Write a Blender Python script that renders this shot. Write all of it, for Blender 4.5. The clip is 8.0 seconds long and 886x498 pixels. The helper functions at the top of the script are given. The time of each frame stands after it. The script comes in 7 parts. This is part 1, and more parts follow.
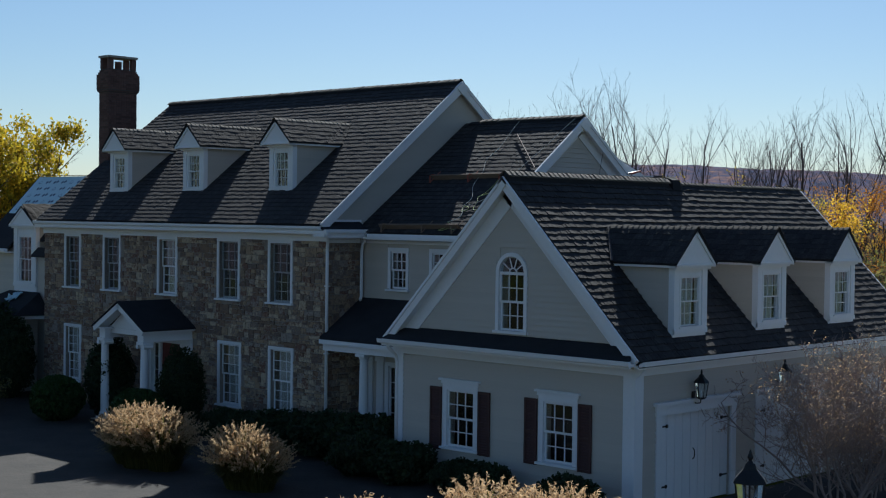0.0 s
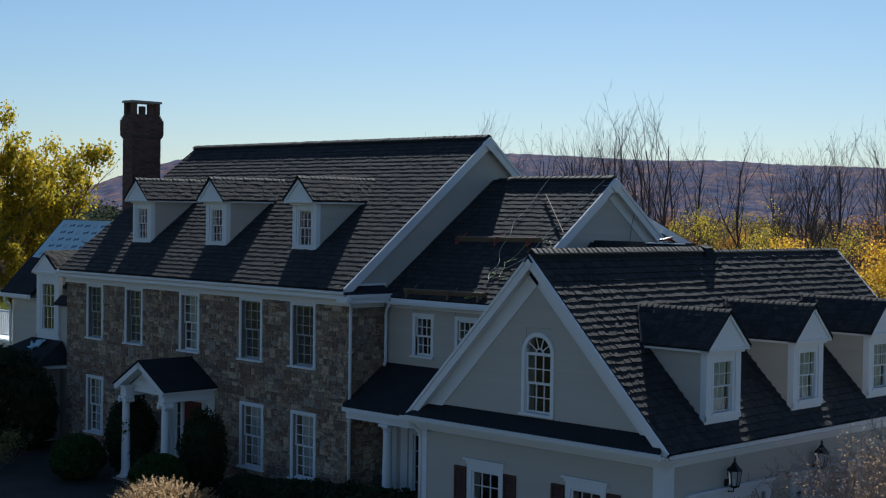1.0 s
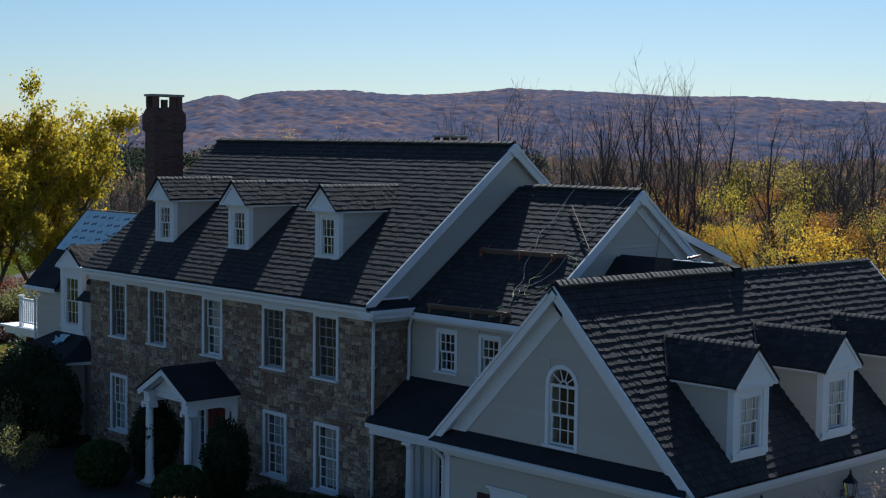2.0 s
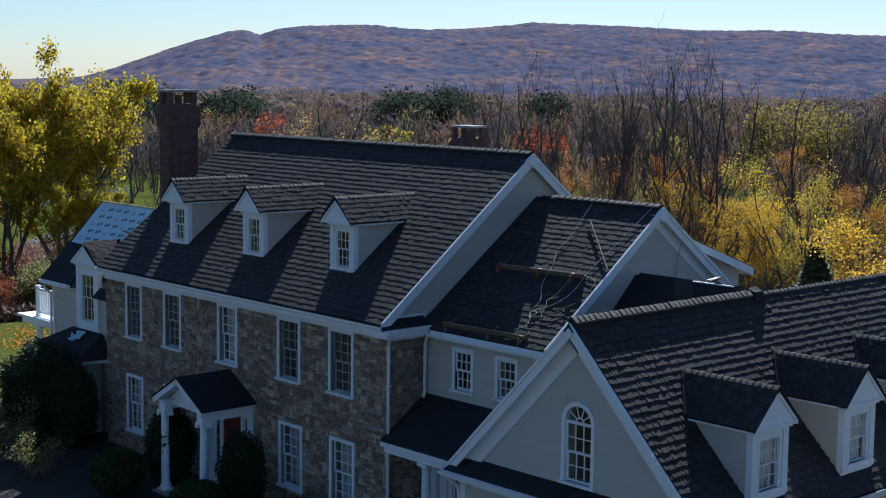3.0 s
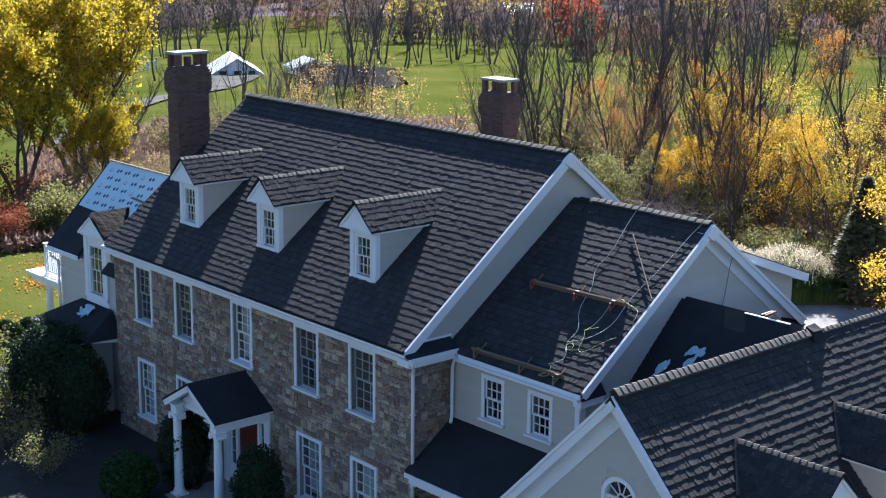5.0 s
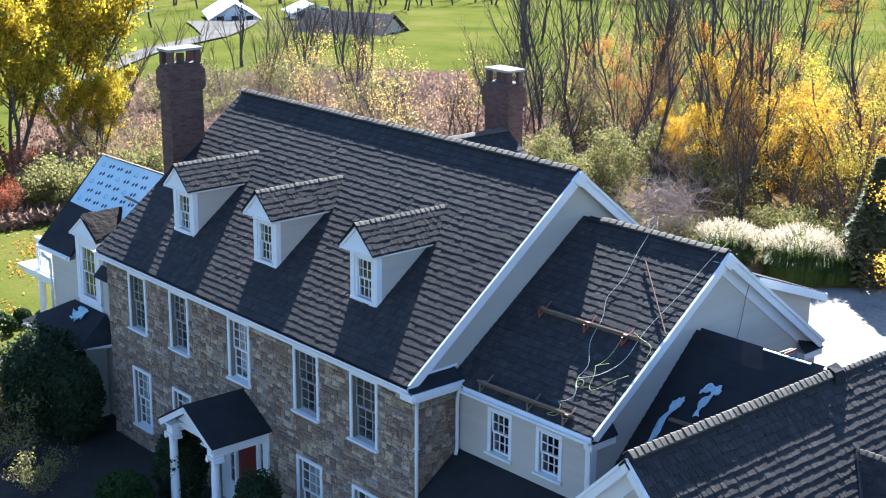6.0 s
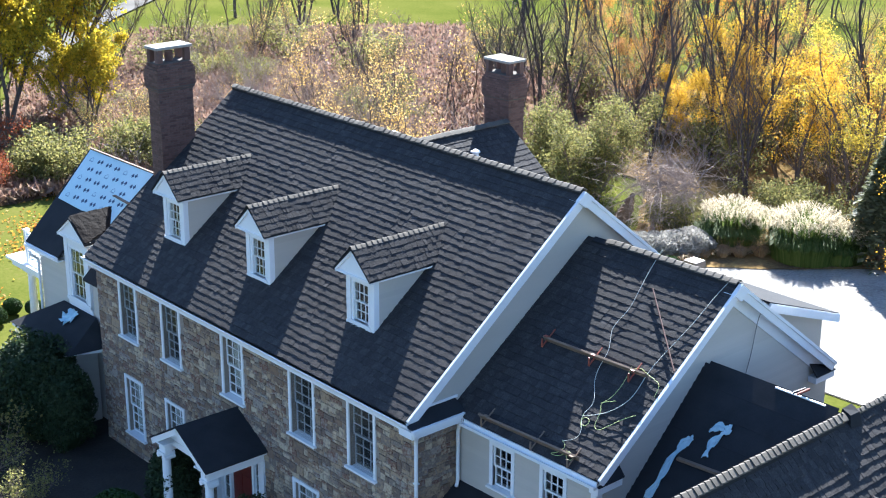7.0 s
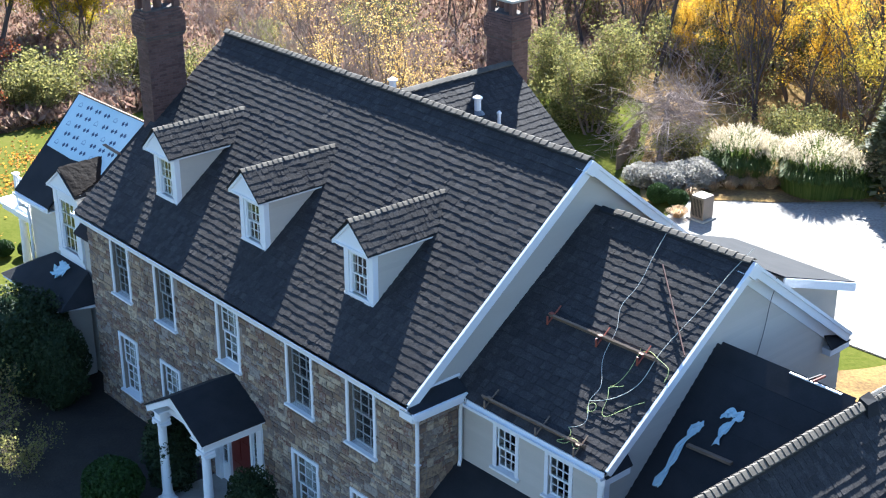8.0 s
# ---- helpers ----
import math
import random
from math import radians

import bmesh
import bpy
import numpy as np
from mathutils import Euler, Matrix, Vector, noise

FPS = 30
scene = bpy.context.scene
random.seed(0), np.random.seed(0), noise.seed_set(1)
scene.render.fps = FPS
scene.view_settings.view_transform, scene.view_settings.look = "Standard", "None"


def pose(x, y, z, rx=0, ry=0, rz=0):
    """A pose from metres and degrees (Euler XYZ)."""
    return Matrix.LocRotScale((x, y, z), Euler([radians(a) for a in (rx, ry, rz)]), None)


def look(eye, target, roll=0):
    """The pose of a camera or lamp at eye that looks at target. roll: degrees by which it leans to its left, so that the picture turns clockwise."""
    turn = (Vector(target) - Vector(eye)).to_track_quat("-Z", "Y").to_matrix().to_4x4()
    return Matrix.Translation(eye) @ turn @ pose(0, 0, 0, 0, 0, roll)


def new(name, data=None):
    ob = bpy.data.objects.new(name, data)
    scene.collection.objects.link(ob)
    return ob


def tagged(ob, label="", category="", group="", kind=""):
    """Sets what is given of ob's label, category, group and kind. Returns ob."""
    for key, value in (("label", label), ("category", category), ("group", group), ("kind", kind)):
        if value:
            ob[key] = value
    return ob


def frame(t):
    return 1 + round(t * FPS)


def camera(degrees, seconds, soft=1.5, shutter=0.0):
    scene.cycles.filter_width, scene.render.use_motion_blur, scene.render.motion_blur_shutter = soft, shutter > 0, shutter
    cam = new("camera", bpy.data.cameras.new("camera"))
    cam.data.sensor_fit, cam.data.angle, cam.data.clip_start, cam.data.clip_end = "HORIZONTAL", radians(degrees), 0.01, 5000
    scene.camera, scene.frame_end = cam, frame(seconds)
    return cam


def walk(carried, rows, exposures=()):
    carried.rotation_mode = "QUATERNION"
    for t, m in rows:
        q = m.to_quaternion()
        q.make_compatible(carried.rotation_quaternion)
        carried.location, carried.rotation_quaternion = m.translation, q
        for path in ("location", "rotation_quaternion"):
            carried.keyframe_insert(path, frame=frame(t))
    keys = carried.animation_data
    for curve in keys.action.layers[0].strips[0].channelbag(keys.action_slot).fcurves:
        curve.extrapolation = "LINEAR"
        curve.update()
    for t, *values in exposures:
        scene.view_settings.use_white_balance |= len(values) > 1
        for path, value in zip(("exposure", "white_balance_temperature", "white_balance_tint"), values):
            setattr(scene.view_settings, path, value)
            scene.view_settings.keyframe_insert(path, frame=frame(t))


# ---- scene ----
cam = camera(34.0, 8.0, soft=1.12)
PATH = [
    (0, (29.293, -25.538, 6.19), (27.915, -24.089, 6.146), 0.7),
    (0.5, (28.965, -25.035, 7.105), (27.569, -23.603, 7.061), 0.7),
    (1, (28.737, -24.659, 8.031), (27.325, -23.244, 7.978), 0.8),
    (1.5, (28.53, -24.346, 9.052), (27.103, -22.948, 8.955), 0.8),
    (3, (27.942, -23.509, 12.15), (26.49, -22.153, 11.915), 0.7),
    (3.5, (27.451, -22.943, 13.255), (25.996, -21.603, 12.961), 0.6),
    (4, (26.743, -22.365, 14.16), (25.289, -21.036, 13.811), 0.6),
    (4.5, (25.973, -21.673, 15.04), (24.52, -20.359, 14.637), 0.6),
    (6, (23.633, -19.746, 17.85), (22.203, -18.461, 17.298), 0.4),
    (6.5, (22.92, -19.106, 18.815), (21.502, -17.831, 18.213), 0.2),
    (7, (22.195, -18.514, 19.658), (20.79, -17.247, 19.008), 0.2),
    (7.5, (21.494, -17.909, 20.313), (20.106, -16.657, 19.6), 0.1),
    (8, (20.795, -17.208, 21.003), (19.43, -15.982, 20.206), -0.1),
]
walk(cam, [(t, look(eye, target, roll)) for t, eye, target, roll in PATH],
     [(0, 0.48, 5380, 6), (1.5, 0.43, 5240, 6), (3.5, 0.83, 4940, 9), (4.5, 1.32, 5230, 12), (6.0, 2.46, 5250, 11), (8.0, 2.58, 5350, 8)])

# ---------- light ----------
SUN_TO = Vector((-0.472, 0.634, 0.612)).normalized()
world = bpy.data.worlds.new("sky")
scene.world = world
world.use_nodes = True
wn = world.node_tree.nodes
sky = wn.new("ShaderNodeTexSky")
sky.sky_type, sky.sun_disc = "NISHITA", False
sky.sun_elevation = math.asin(SUN_TO.z)
sky.sun_rotation = math.atan2(SUN_TO.x, SUN_TO.y)
sky.altitude, sky.air_density, sky.dust_density, sky.ozone_density = 150, 1.0, 0.3, 2.2
wn["Background"].inputs["Strength"].default_value = 0.05
world.node_tree.links.new(sky.outputs[0], wn["Background"].inputs["Color"])
sun = new("sun", bpy.data.lights.new("sun", "SUN"))
sun.data.energy, sun.data.angle, sun.data.color = 5.0, radians(0.53), (1.0, 0.89, 0.74)
sun.matrix_basis = look(SUN_TO * 60, (0, 0, 0))


# ---------- small builders ----------
class Shape:
    """Vertices and faces that become one mesh."""

    def __init__(self):
        self.v, self.f, self.weld = [], [], False

    def add(self, pts, faces):
        k = len(self.v)
        self.v += [tuple(p) for p in pts]
        self.f += [tuple(i + k for i in f) for f in faces]
        return self

    def hexa(self, p):
        """Eight corners: four below and four above, both counter-clockwise from above."""
        return self.add(p, [(3, 2, 1, 0), (4, 5, 6, 7), (0, 1, 5, 4), (1, 2, 6, 5), (2, 3, 7, 6), (3, 0, 4, 7)])

    def box(self, x0, x1, y0, y1, z0, z1):
        return self.hexa([(x0, y0, z0), (x1, y0, z0), (x1, y1, z0), (x0, y1, z0), (x0, y0, z1), (x1, y0, z1), (x1, y1, z1), (x0, y1, z1)])

    def prism(self, poly, off):
        """A flat polygon pushed along off."""
        n, off = len(poly), Vector(off)
        a = [Vector(p) for p in poly]
        b = [p + off for p in a]
        side = [(i, (i + 1) % n, n + (i + 1) % n, n + i) for i in range(n)]
        return self.add(a + b, [tuple(reversed(range(n))), tuple(range(n, 2 * n))] + side)

    def tube(self, pts, radii, n=8, cap=True):
        pts = [Vector(p) for p in pts]
        if not isinstance(radii, (list, tuple)):
            radii = [radii] * len(pts)
        rings, up = [], None
        for i, p in enumerate(pts):
            d = (pts[min(i + 1, len(pts) - 1)] - pts[max(i - 1, 0)]).normalized()
            if up is None or abs(d.dot(up)) > 0.95:
                up = Vector((0, 0, 1)) if abs(d.z) < 0.9 else Vector((1, 0, 0))
            s = d.cross(up).normalized()
            up = s.cross(d).normalized()
            rings.append([p + radii[i] * (math.cos(2 * math.pi * k / n) * s + math.sin(2 * math.pi * k / n) * up) for k in range(n)])
        faces = [(i * n + k, i * n + (k + 1) % n, (i + 1) * n + (k + 1) % n, (i + 1) * n + k) for i in range(len(pts) - 1) for k in range(n)]
        if cap:
            faces += [tuple(reversed(range(n))), tuple((len(pts) - 1) * n + k for k in range(n))]
        return self.add([q for r in rings for q in r], faces)

    def lathe(self, rows, n=16, at=(0, 0, 0)):
        """Rows of radius and height about a vertical axis."""
        ring = [(at[0] + r * math.cos(2 * math.pi * k / n), at[1] + r * math.sin(2 * math.pi * k / n), at[2] + z) for r, z in rows for k in range(n)]
        faces = [(i * n + k, i * n + (k + 1) % n, (i + 1) * n + (k + 1) % n, (i + 1) * n + k) for i in range(len(rows) - 1) for k in range(n)]
        return self.add(ring, faces + [tuple(reversed(range(n))), tuple((len(rows) - 1) * n + k for k in range(n))])

    def mesh(self, name, mat, smooth=False):
        me = bpy.data.meshes.new(name)
        me.from_pydata(self.v, [], self.f)
        me.materials.append(mat)
        bm = bmesh.new()
        bm.from_mesh(me)
        if self.weld:
            bmesh.ops.remove_doubles(bm, verts=bm.verts, dist=1e-5)
        bmesh.ops.recalc_face_normals(bm, faces=bm.faces)
        bm.to_mesh(me)
        bm.free()
        if smooth:
            me.shade_smooth()
        return me


def part(name, shape, mat, parent=None, label="", m=None, smooth=False):
    """One mesh object under a thing or a part; shape may be a mesh that others share."""
    me = shape if isinstance(shape, bpy.types.Mesh) else shape.mesh(name, mat, smooth)
    ob = new(name, me)
    if parent:
        ob.parent = parent
    if m is not None:
        ob.matrix_basis = m
    return tagged(ob, label) if label else ob


def pieces(name, shape, mat, parent, label=""):
    """Every closed piece of a shape as a part of its own."""
    root = list(range(len(shape.v)))

    def find(i):
        while root[i] != i:
            root[i] = root[root[i]]
            i = root[i]
        return i

    for f in shape.f:
        for i in f[1:]:
            root[find(i)] = find(f[0])
    groups = {}
    for f in shape.f:
        groups.setdefault(find(f[0]), []).append(f)
    for fs in groups.values():
        ids = sorted({i for f in fs for i in f})
        at = {i: k for k, i in enumerate(ids)}
        q = Shape()
        q.add([shape.v[i] for i in ids], [tuple(at[i] for i in f) for f in fs])
        part(name, q, mat, parent, label)


def thing(name, label, category, m=None, group="", kind=""):
    ob = new(name)
    if m is not None:
        ob.matrix_basis = m
    return tagged(ob, label, category, group, kind)


def rounded(ob, width=0.01, segments=2):
    b = ob.modifiers.new("edge", "BEVEL")
    b.width, b.segments, b.limit_method = width, segments, "ANGLE"
    return ob


# ---------- materials ----------
def nodes_of(name):
    m = bpy.data.materials.new(name)
    m.use_nodes = True
    nt = m.node_tree
    return m, nt, nt.nodes["Principled BSDF"]


def link(nt, a, b):
    nt.links.new(a, b)


def surface(name, colours, rough=0.8, grain=30.0, blotch=1.5, bump=0.0, spread=0.0, metal=0.0, stretch=(1, 1, 1), dist=0.01, grain_mix=0.35, spec=0.5):
    """A procedural surface: a ramp of colours driven by piece, blotches and grain; relief by the grain."""
    m, nt, bsdf = nodes_of(name)
    N = nt.nodes.new
    co, mp = N("ShaderNodeTexCoord"), N("ShaderNodeMapping")
    mp.inputs["Scale"].default_value = stretch
    link(nt, co.outputs["Object"], mp.inputs["Vector"])
    n1, n2 = N("ShaderNodeTexNoise"), N("ShaderNodeTexNoise")
    n1.inputs["Scale"].default_value, n1.inputs["Detail"].default_value = blotch, 4
    n2.inputs["Scale"].default_value, n2.inputs["Detail"].default_value = grain, 6
    info, geo = N("ShaderNodeObjectInfo"), N("ShaderNodeNewGeometry")
    off = N("ShaderNodeVectorMath")
    off.operation = "MULTIPLY_ADD"
    both = N("ShaderNodeMath")
    both.operation = "ADD"
    link(nt, info.outputs["Random"], both.inputs[0])
    link(nt, geo.outputs["Random Per Island"], both.inputs[1])
    fr = N("ShaderNodeMath")
    fr.operation = "FRACT"
    link(nt, both.outputs[0], fr.inputs[0])
    off.inputs[1].default_value = (17.0, 31.0, 23.0) if spread else (0, 0, 0)
    link(nt, both.outputs[0], off.inputs[0])
    link(nt, mp.outputs[0], off.inputs[2])
    for n in (n1, n2):
        link(nt, off.outputs[0], n.inputs["Vector"])
    mix = N("ShaderNodeMix")
    mix.data_type = "FLOAT"
    mix.inputs["Factor"].default_value = grain_mix
    link(nt, n1.outputs["Fac"], mix.inputs["A"])
    link(nt, n2.outputs["Fac"], mix.inputs["B"])
    mix2 = N("ShaderNodeMix")
    mix2.data_type = "FLOAT"
    mix2.inputs["Factor"].default_value = spread
    st = N("ShaderNodeMapRange")
    st.inputs["From Min"].default_value, st.inputs["From Max"].default_value = 0.3, 0.7
    link(nt, mix.outputs["Result"], st.inputs["Value"])
    link(nt, st.outputs["Result"], mix2.inputs["A"])
    link(nt, fr.outputs[0], mix2.inputs["B"])
    ramp = N("ShaderNodeValToRGB")
    el = ramp.color_ramp.elements
    while len(el) < len(colours):
        el.new(0.5)
    for i, c in enumerate(colours):
        el[i].position, el[i].color = i / max(1, len(colours) - 1), (*c, 1)
    link(nt, mix2.outputs["Result"], ramp.inputs["Fac"])
    link(nt, ramp.outputs["Color"], bsdf.inputs["Base Color"])
    bsdf.inputs["Roughness"].default_value, bsdf.inputs["Metallic"].default_value = rough, metal
    bsdf.inputs["Specular IOR Level"].default_value = spec
    if bump:
        b = N("ShaderNodeBump")
        b.inputs["Strength"].default_value, b.inputs["Distance"].default_value = bump, dist
        link(nt, n2.outputs["Fac"], b.inputs["Height"])
        link(nt, b.outputs["Normal"], bsdf.inputs["Normal"])
    return m


def glass_mat():
    m, nt, bsdf = nodes_of("window_glass")
    bsdf.inputs["Base Color"].default_value = (0.85, 0.9, 0.9, 1)
    bsdf.inputs["Transmission Weight"].default_value = 1.0
    bsdf.inputs["Roughness"].default_value, bsdf.inputs["IOR"].default_value = 0.02, 1.45
    return m


STONE = surface("field_stone", [(0.058, 0.042, 0.035), (0.25, 0.168, 0.112), (0.145, 0.114, 0.098), (0.38, 0.277, 0.177), (0.185, 0.154, 0.136), (0.52, 0.42, 0.29), (0.155, 0.083, 0.061), (0.34, 0.296, 0.248), (0.088, 0.068, 0.058)], 0.95, 16, 7, 1.0, 0.76, dist=0.03, spec=0.15, grain_mix=0.5)
MORTAR = surface("mortar", [(0.21, 0.178, 0.145), (0.33, 0.28, 0.228)], 0.95, 30, 3, 0.5)
SIDING = surface("painted_clapboard", [(0.455, 0.42, 0.362), (0.535, 0.492, 0.425)], 0.6, 22, 0.7, 0.08, 0.25, stretch=(0.4, 0.4, 3))
TRIM = surface("white_paint", [(0.74, 0.75, 0.76), (0.82, 0.82, 0.82)], 0.6, 14, 0.8, 0.04, spec=0.25)
SHINGLE = surface("slate_shingle", [(0.020, 0.0192, 0.020), (0.040, 0.038, 0.0385), (0.080, 0.0735, 0.072)], 0.85, 30, 5, 0.8, 0.30, spec=0.15, grain_mix=0.6)
UNDER = surface("roof_underlay", [(0.018, 0.019, 0.022), (0.03, 0.031, 0.034)], 0.9, 30, 2, 0.2, spec=0.2)
SOOTMORTAR = surface("dark_chimney_mortar", [(0.06, 0.05, 0.045), (0.10, 0.085, 0.075)], 0.95, 40, 2, 0.4)
BRICK = surface("red_brick", [(0.052, 0.03, 0.026), (0.10, 0.054, 0.044), (0.145, 0.083, 0.066), (0.078, 0.058, 0.051)], 0.9, 40, 4, 0.4, 0.55)
CAPSTONE = surface("concrete_cap", [(0.24, 0.23, 0.21), (0.38, 0.36, 0.33)], 0.9, 18, 2, 0.3)
GLASS = glass_mat()
SASHGREY = surface("weathered_sash_paint", [(0.40, 0.42, 0.43), (0.52, 0.54, 0.55)], 0.6, 20, 2, 0.1)
# Near-black paint stands in for the shade deep inside unlit rooms.
ROOM_SHADE = surface("unlit_room_paint", [(0.035, 0.034, 0.034), (0.055, 0.053, 0.052)], 0.9, 10, 0.6)
CURTAIN = surface("pale_curtain", [(0.50, 0.48, 0.45), (0.72, 0.70, 0.66)], 0.9, 8, 3, 0.3, stretch=(12, 1, 0.3))
SCREEN = surface("insect_screen", [(0.055, 0.06, 0.065), (0.085, 0.09, 0.095)], 0.6, 60, 3, 0.1)
SCREEN.node_tree.nodes["Principled BSDF"].inputs["Alpha"].default_value = 0.12
SHUTTER = surface("maroon_shutter_paint", [(0.045, 0.018, 0.016), (0.075, 0.03, 0.026)], 0.55, 20, 2, 0.1)
DOORRED = surface("dark_red_door_paint", [(0.10, 0.018, 0.014), (0.15, 0.03, 0.022)], 0.4, 16, 1, 0.05)
IRON = surface("black_iron", [(0.012, 0.012, 0.013), (0.03, 0.03, 0.03)], 0.45, 30, 3, 0.1, metal=0.6)
LEADGREY = surface("lead_flashing", [(0.12, 0.125, 0.13), (0.2, 0.2, 0.21)], 0.5, 20, 2, 0.2, metal=0.5)
WOODPOLE = surface("weathered_board", [(0.13, 0.09, 0.06), (0.23, 0.165, 0.115)], 0.9, 12, 2, 0.3, stretch=(1, 8, 8))


# ---------- house pieces ----------
def wall_shape(length, top, z0, openings, t=0.3, u0=0.0):
    """A wall in its own frame: outer face at y = 0, thickness behind it. top: points (u, z). openings: (u0, u1, z0, z1)."""
    us = sorted({u0, length, *[u for u, _ in top if u0 < u < length], *[u for o in openings for u in o[:2]]})
    hgt = lambda u: float(np.interp(u, [p[0] for p in top], [p[1] for p in top]))  # noqa: E731
    s = Shape()
    s.weld = True
    for a, b in zip(us[:-1], us[1:]):
        holes = sorted((o[2], o[3]) for o in openings if o[0] <= a + 1e-6 and o[1] >= b - 1e-6)
        lo = z0
        for h0, h1 in holes:
            if h0 > lo + 1e-4:
                s.box(a, b, 0, t, lo, h0)
            lo = h1
        if min(hgt(a), hgt(b)) > lo - 1e-4:
            s.hexa([(a, 0, lo), (b, 0, lo), (b, t, lo), (a, t, lo), (a, 0, hgt(a)), (b, 0, hgt(b)), (b, t, hgt(b)), (a, t, hgt(a))])
    return s


BOARDS = {}


def clapboards(wall, length, top, z0, z1, openings, e=0.13, u0=0.0, name="board"):
    """One lapped board a row and bay, on the outer face of a wall."""
    hu = np.linspace(u0, length, 400)
    hz = np.interp(hu, [p[0] for p in top], [p[1] for p in top])
    if e not in BOARDS:
        BOARDS[e] = Shape().hexa([(0, -0.027, 0), (1, -0.027, 0), (1, 0, 0), (0, 0, 0), (0, -0.004, e), (1, -0.004, e), (1, 0, e), (0, 0, e)]).mesh("board", SIDING)
    z = z0
    while z + e < z1 + 1e-6:
        ok = hu[hz >= z + e - 1e-6]
        if len(ok) > 1:
            cuts = [(float(ok[0]), float(ok[-1]))]
            for a, b, c, d in openings:
                if c < z + e - 0.01 and d > z + 0.01:
                    cuts = [q for p, r in cuts for q in ((p, min(r, a)), (max(p, b), r)) if q[1] - q[0] > 0.03]
            for a, b in cuts:
                part(name, BOARDS[e], SIDING, wall, m=Matrix.Translation((a, 0, z)) @ Matrix.Diagonal((b - a, 1, 1, 1)))
        z += e


PANES = {}


def sash_parts(frame_ob, x0, x1, z0, z1, cols, rows, y=0.03, bar=0.022, rail=0.045, paint=None):
    """A sash with its glazing bars, and the panes in it."""
    s = Shape()
    s.box(x0, x0 + rail, y, y + 0.04, z0, z1).box(x1 - rail, x1, y, y + 0.04, z0, z1)
    s.box(x0 + rail, x1 - rail, y, y + 0.04, z0, z0 + rail).box(x0 + rail, x1 - rail, y, y + 0.04, z1 - rail, z1)
    ix0, ix1, iz0, iz1 = x0 + rail, x1 - rail, z0 + rail, z1 - rail
    w, h = (ix1 - ix0 - bar * (cols - 1)) / cols, (iz1 - iz0 - bar * (rows - 1)) / rows
    for i in range(1, cols):
        u = ix0 + i * (w + bar) - bar
        s.box(u, u + bar, y + 0.004, y + 0.034, iz0, iz1)
    for j in range(1, rows):
        for i in range(cols):
            u, q = ix0 + i * (w + bar), iz0 + j * (h + bar) - bar
            s.box(u, u + w, y + 0.004, y + 0.034, q, q + bar)
    part("sash", s, paint or TRIM, frame_ob)
    key = (round(w, 4), round(h, 4))
    if key not in PANES:
        PANES[key] = Shape().box(0, w, 0, 0.005, 0, h).mesh("pane", GLASS)
    for i in range(cols):
        for j in range(rows):
            p = part("pane", PANES[key], GLASS, frame_ob, m=Matrix.Translation((ix0 + i * (w + bar), y + 0.016, iz0 + j * (h + bar))))
            p.visible_shadow = False


def window(parent, m, w, h, cols=3, rows=2, casing=0.11, sill=True, behind=None, head=0.0, label="", cut=1.0, name="window", deep=0.0, paint=None):
    """A double-hung window, its casing's lower middle at the origin of m, facing local -y."""
    a = w / 2
    s = Shape()
    s.box(-a, -a + casing, -0.035, 0.10 + deep, 0.06, h).box(a - casing, a, -0.035, 0.10 + deep, 0.06, h)
    s.box(-a + casing, a - casing, -0.035, 0.10 + deep, h - casing, h)
    if head:
        s.box(-a - 0.03, a + 0.03, -0.05, 0.0, h, h + head).box(-a - 0.08, a + 0.08, -0.10, 0.0, h + head, h + head + 0.05)
    fr = part(name, s, TRIM, parent, label, m)
    if sill:
        part("sill", Shape().hexa([(-a - 0.04, -0.10, 0), (a + 0.04, -0.10, 0), (a + 0.04, 0.12 + deep, 0), (-a - 0.04, 0.12 + deep, 0), (-a - 0.04, -0.10, 0.05), (a + 0.04, -0.10, 0.05), (a + 0.04, 0.12 + deep, 0.07), (-a - 0.04, 0.12 + deep, 0.07)]), TRIM, fr)
    z0, z1 = 0.07, h - casing
    mid = z0 + (z1 - z0) / 2
    sash_parts(fr, -a + casing, a - casing, z0, mid + 0.02, cols, rows, 0.055 + deep, paint=paint)
    sash_parts(fr, -a + casing, a - casing, mid - 0.02, z1, cols, rows, 0.012 + deep, paint=paint)
    if behind == "curtain":
        s = Shape()
        for sx in (-1, 1):
            n = 9
            pts = [(sx * (a - casing - 0.42 * w * k / n), 0.26 + deep + (0.035 if k % 2 else 0.0)) for k in range(n + 1)]
            for (xa, ya), (xb, yb) in zip(pts[:-1], pts[1:]):
                s.prism([(xa, ya, 0.1), (xb, yb, 0.1), (xb, yb, h - 0.08), (xa, ya, h - 0.08)], (0, 0.006, 0))
        part("curtain", s, CURTAIN, fr, "pale gathered curtains behind the glass")
    elif behind == "blind":
        part("blind", Shape().box(-a + casing, a - casing, 0.22 + deep, 0.23 + deep, h * (1 - cut) + 0.08, h - 0.08), CURTAIN, fr, "pale roller blind")
    elif behind == "screen":
        part("screen", Shape().box(-a + casing, a - casing, -0.004, 0.002, z0, z1), SCREEN, fr, "dark insect screen over the sashes")
    return fr


TABS = {}
TABW = (0.09, 0.12, 0.15, 0.185, 0.225)
rnd = random.Random(5)


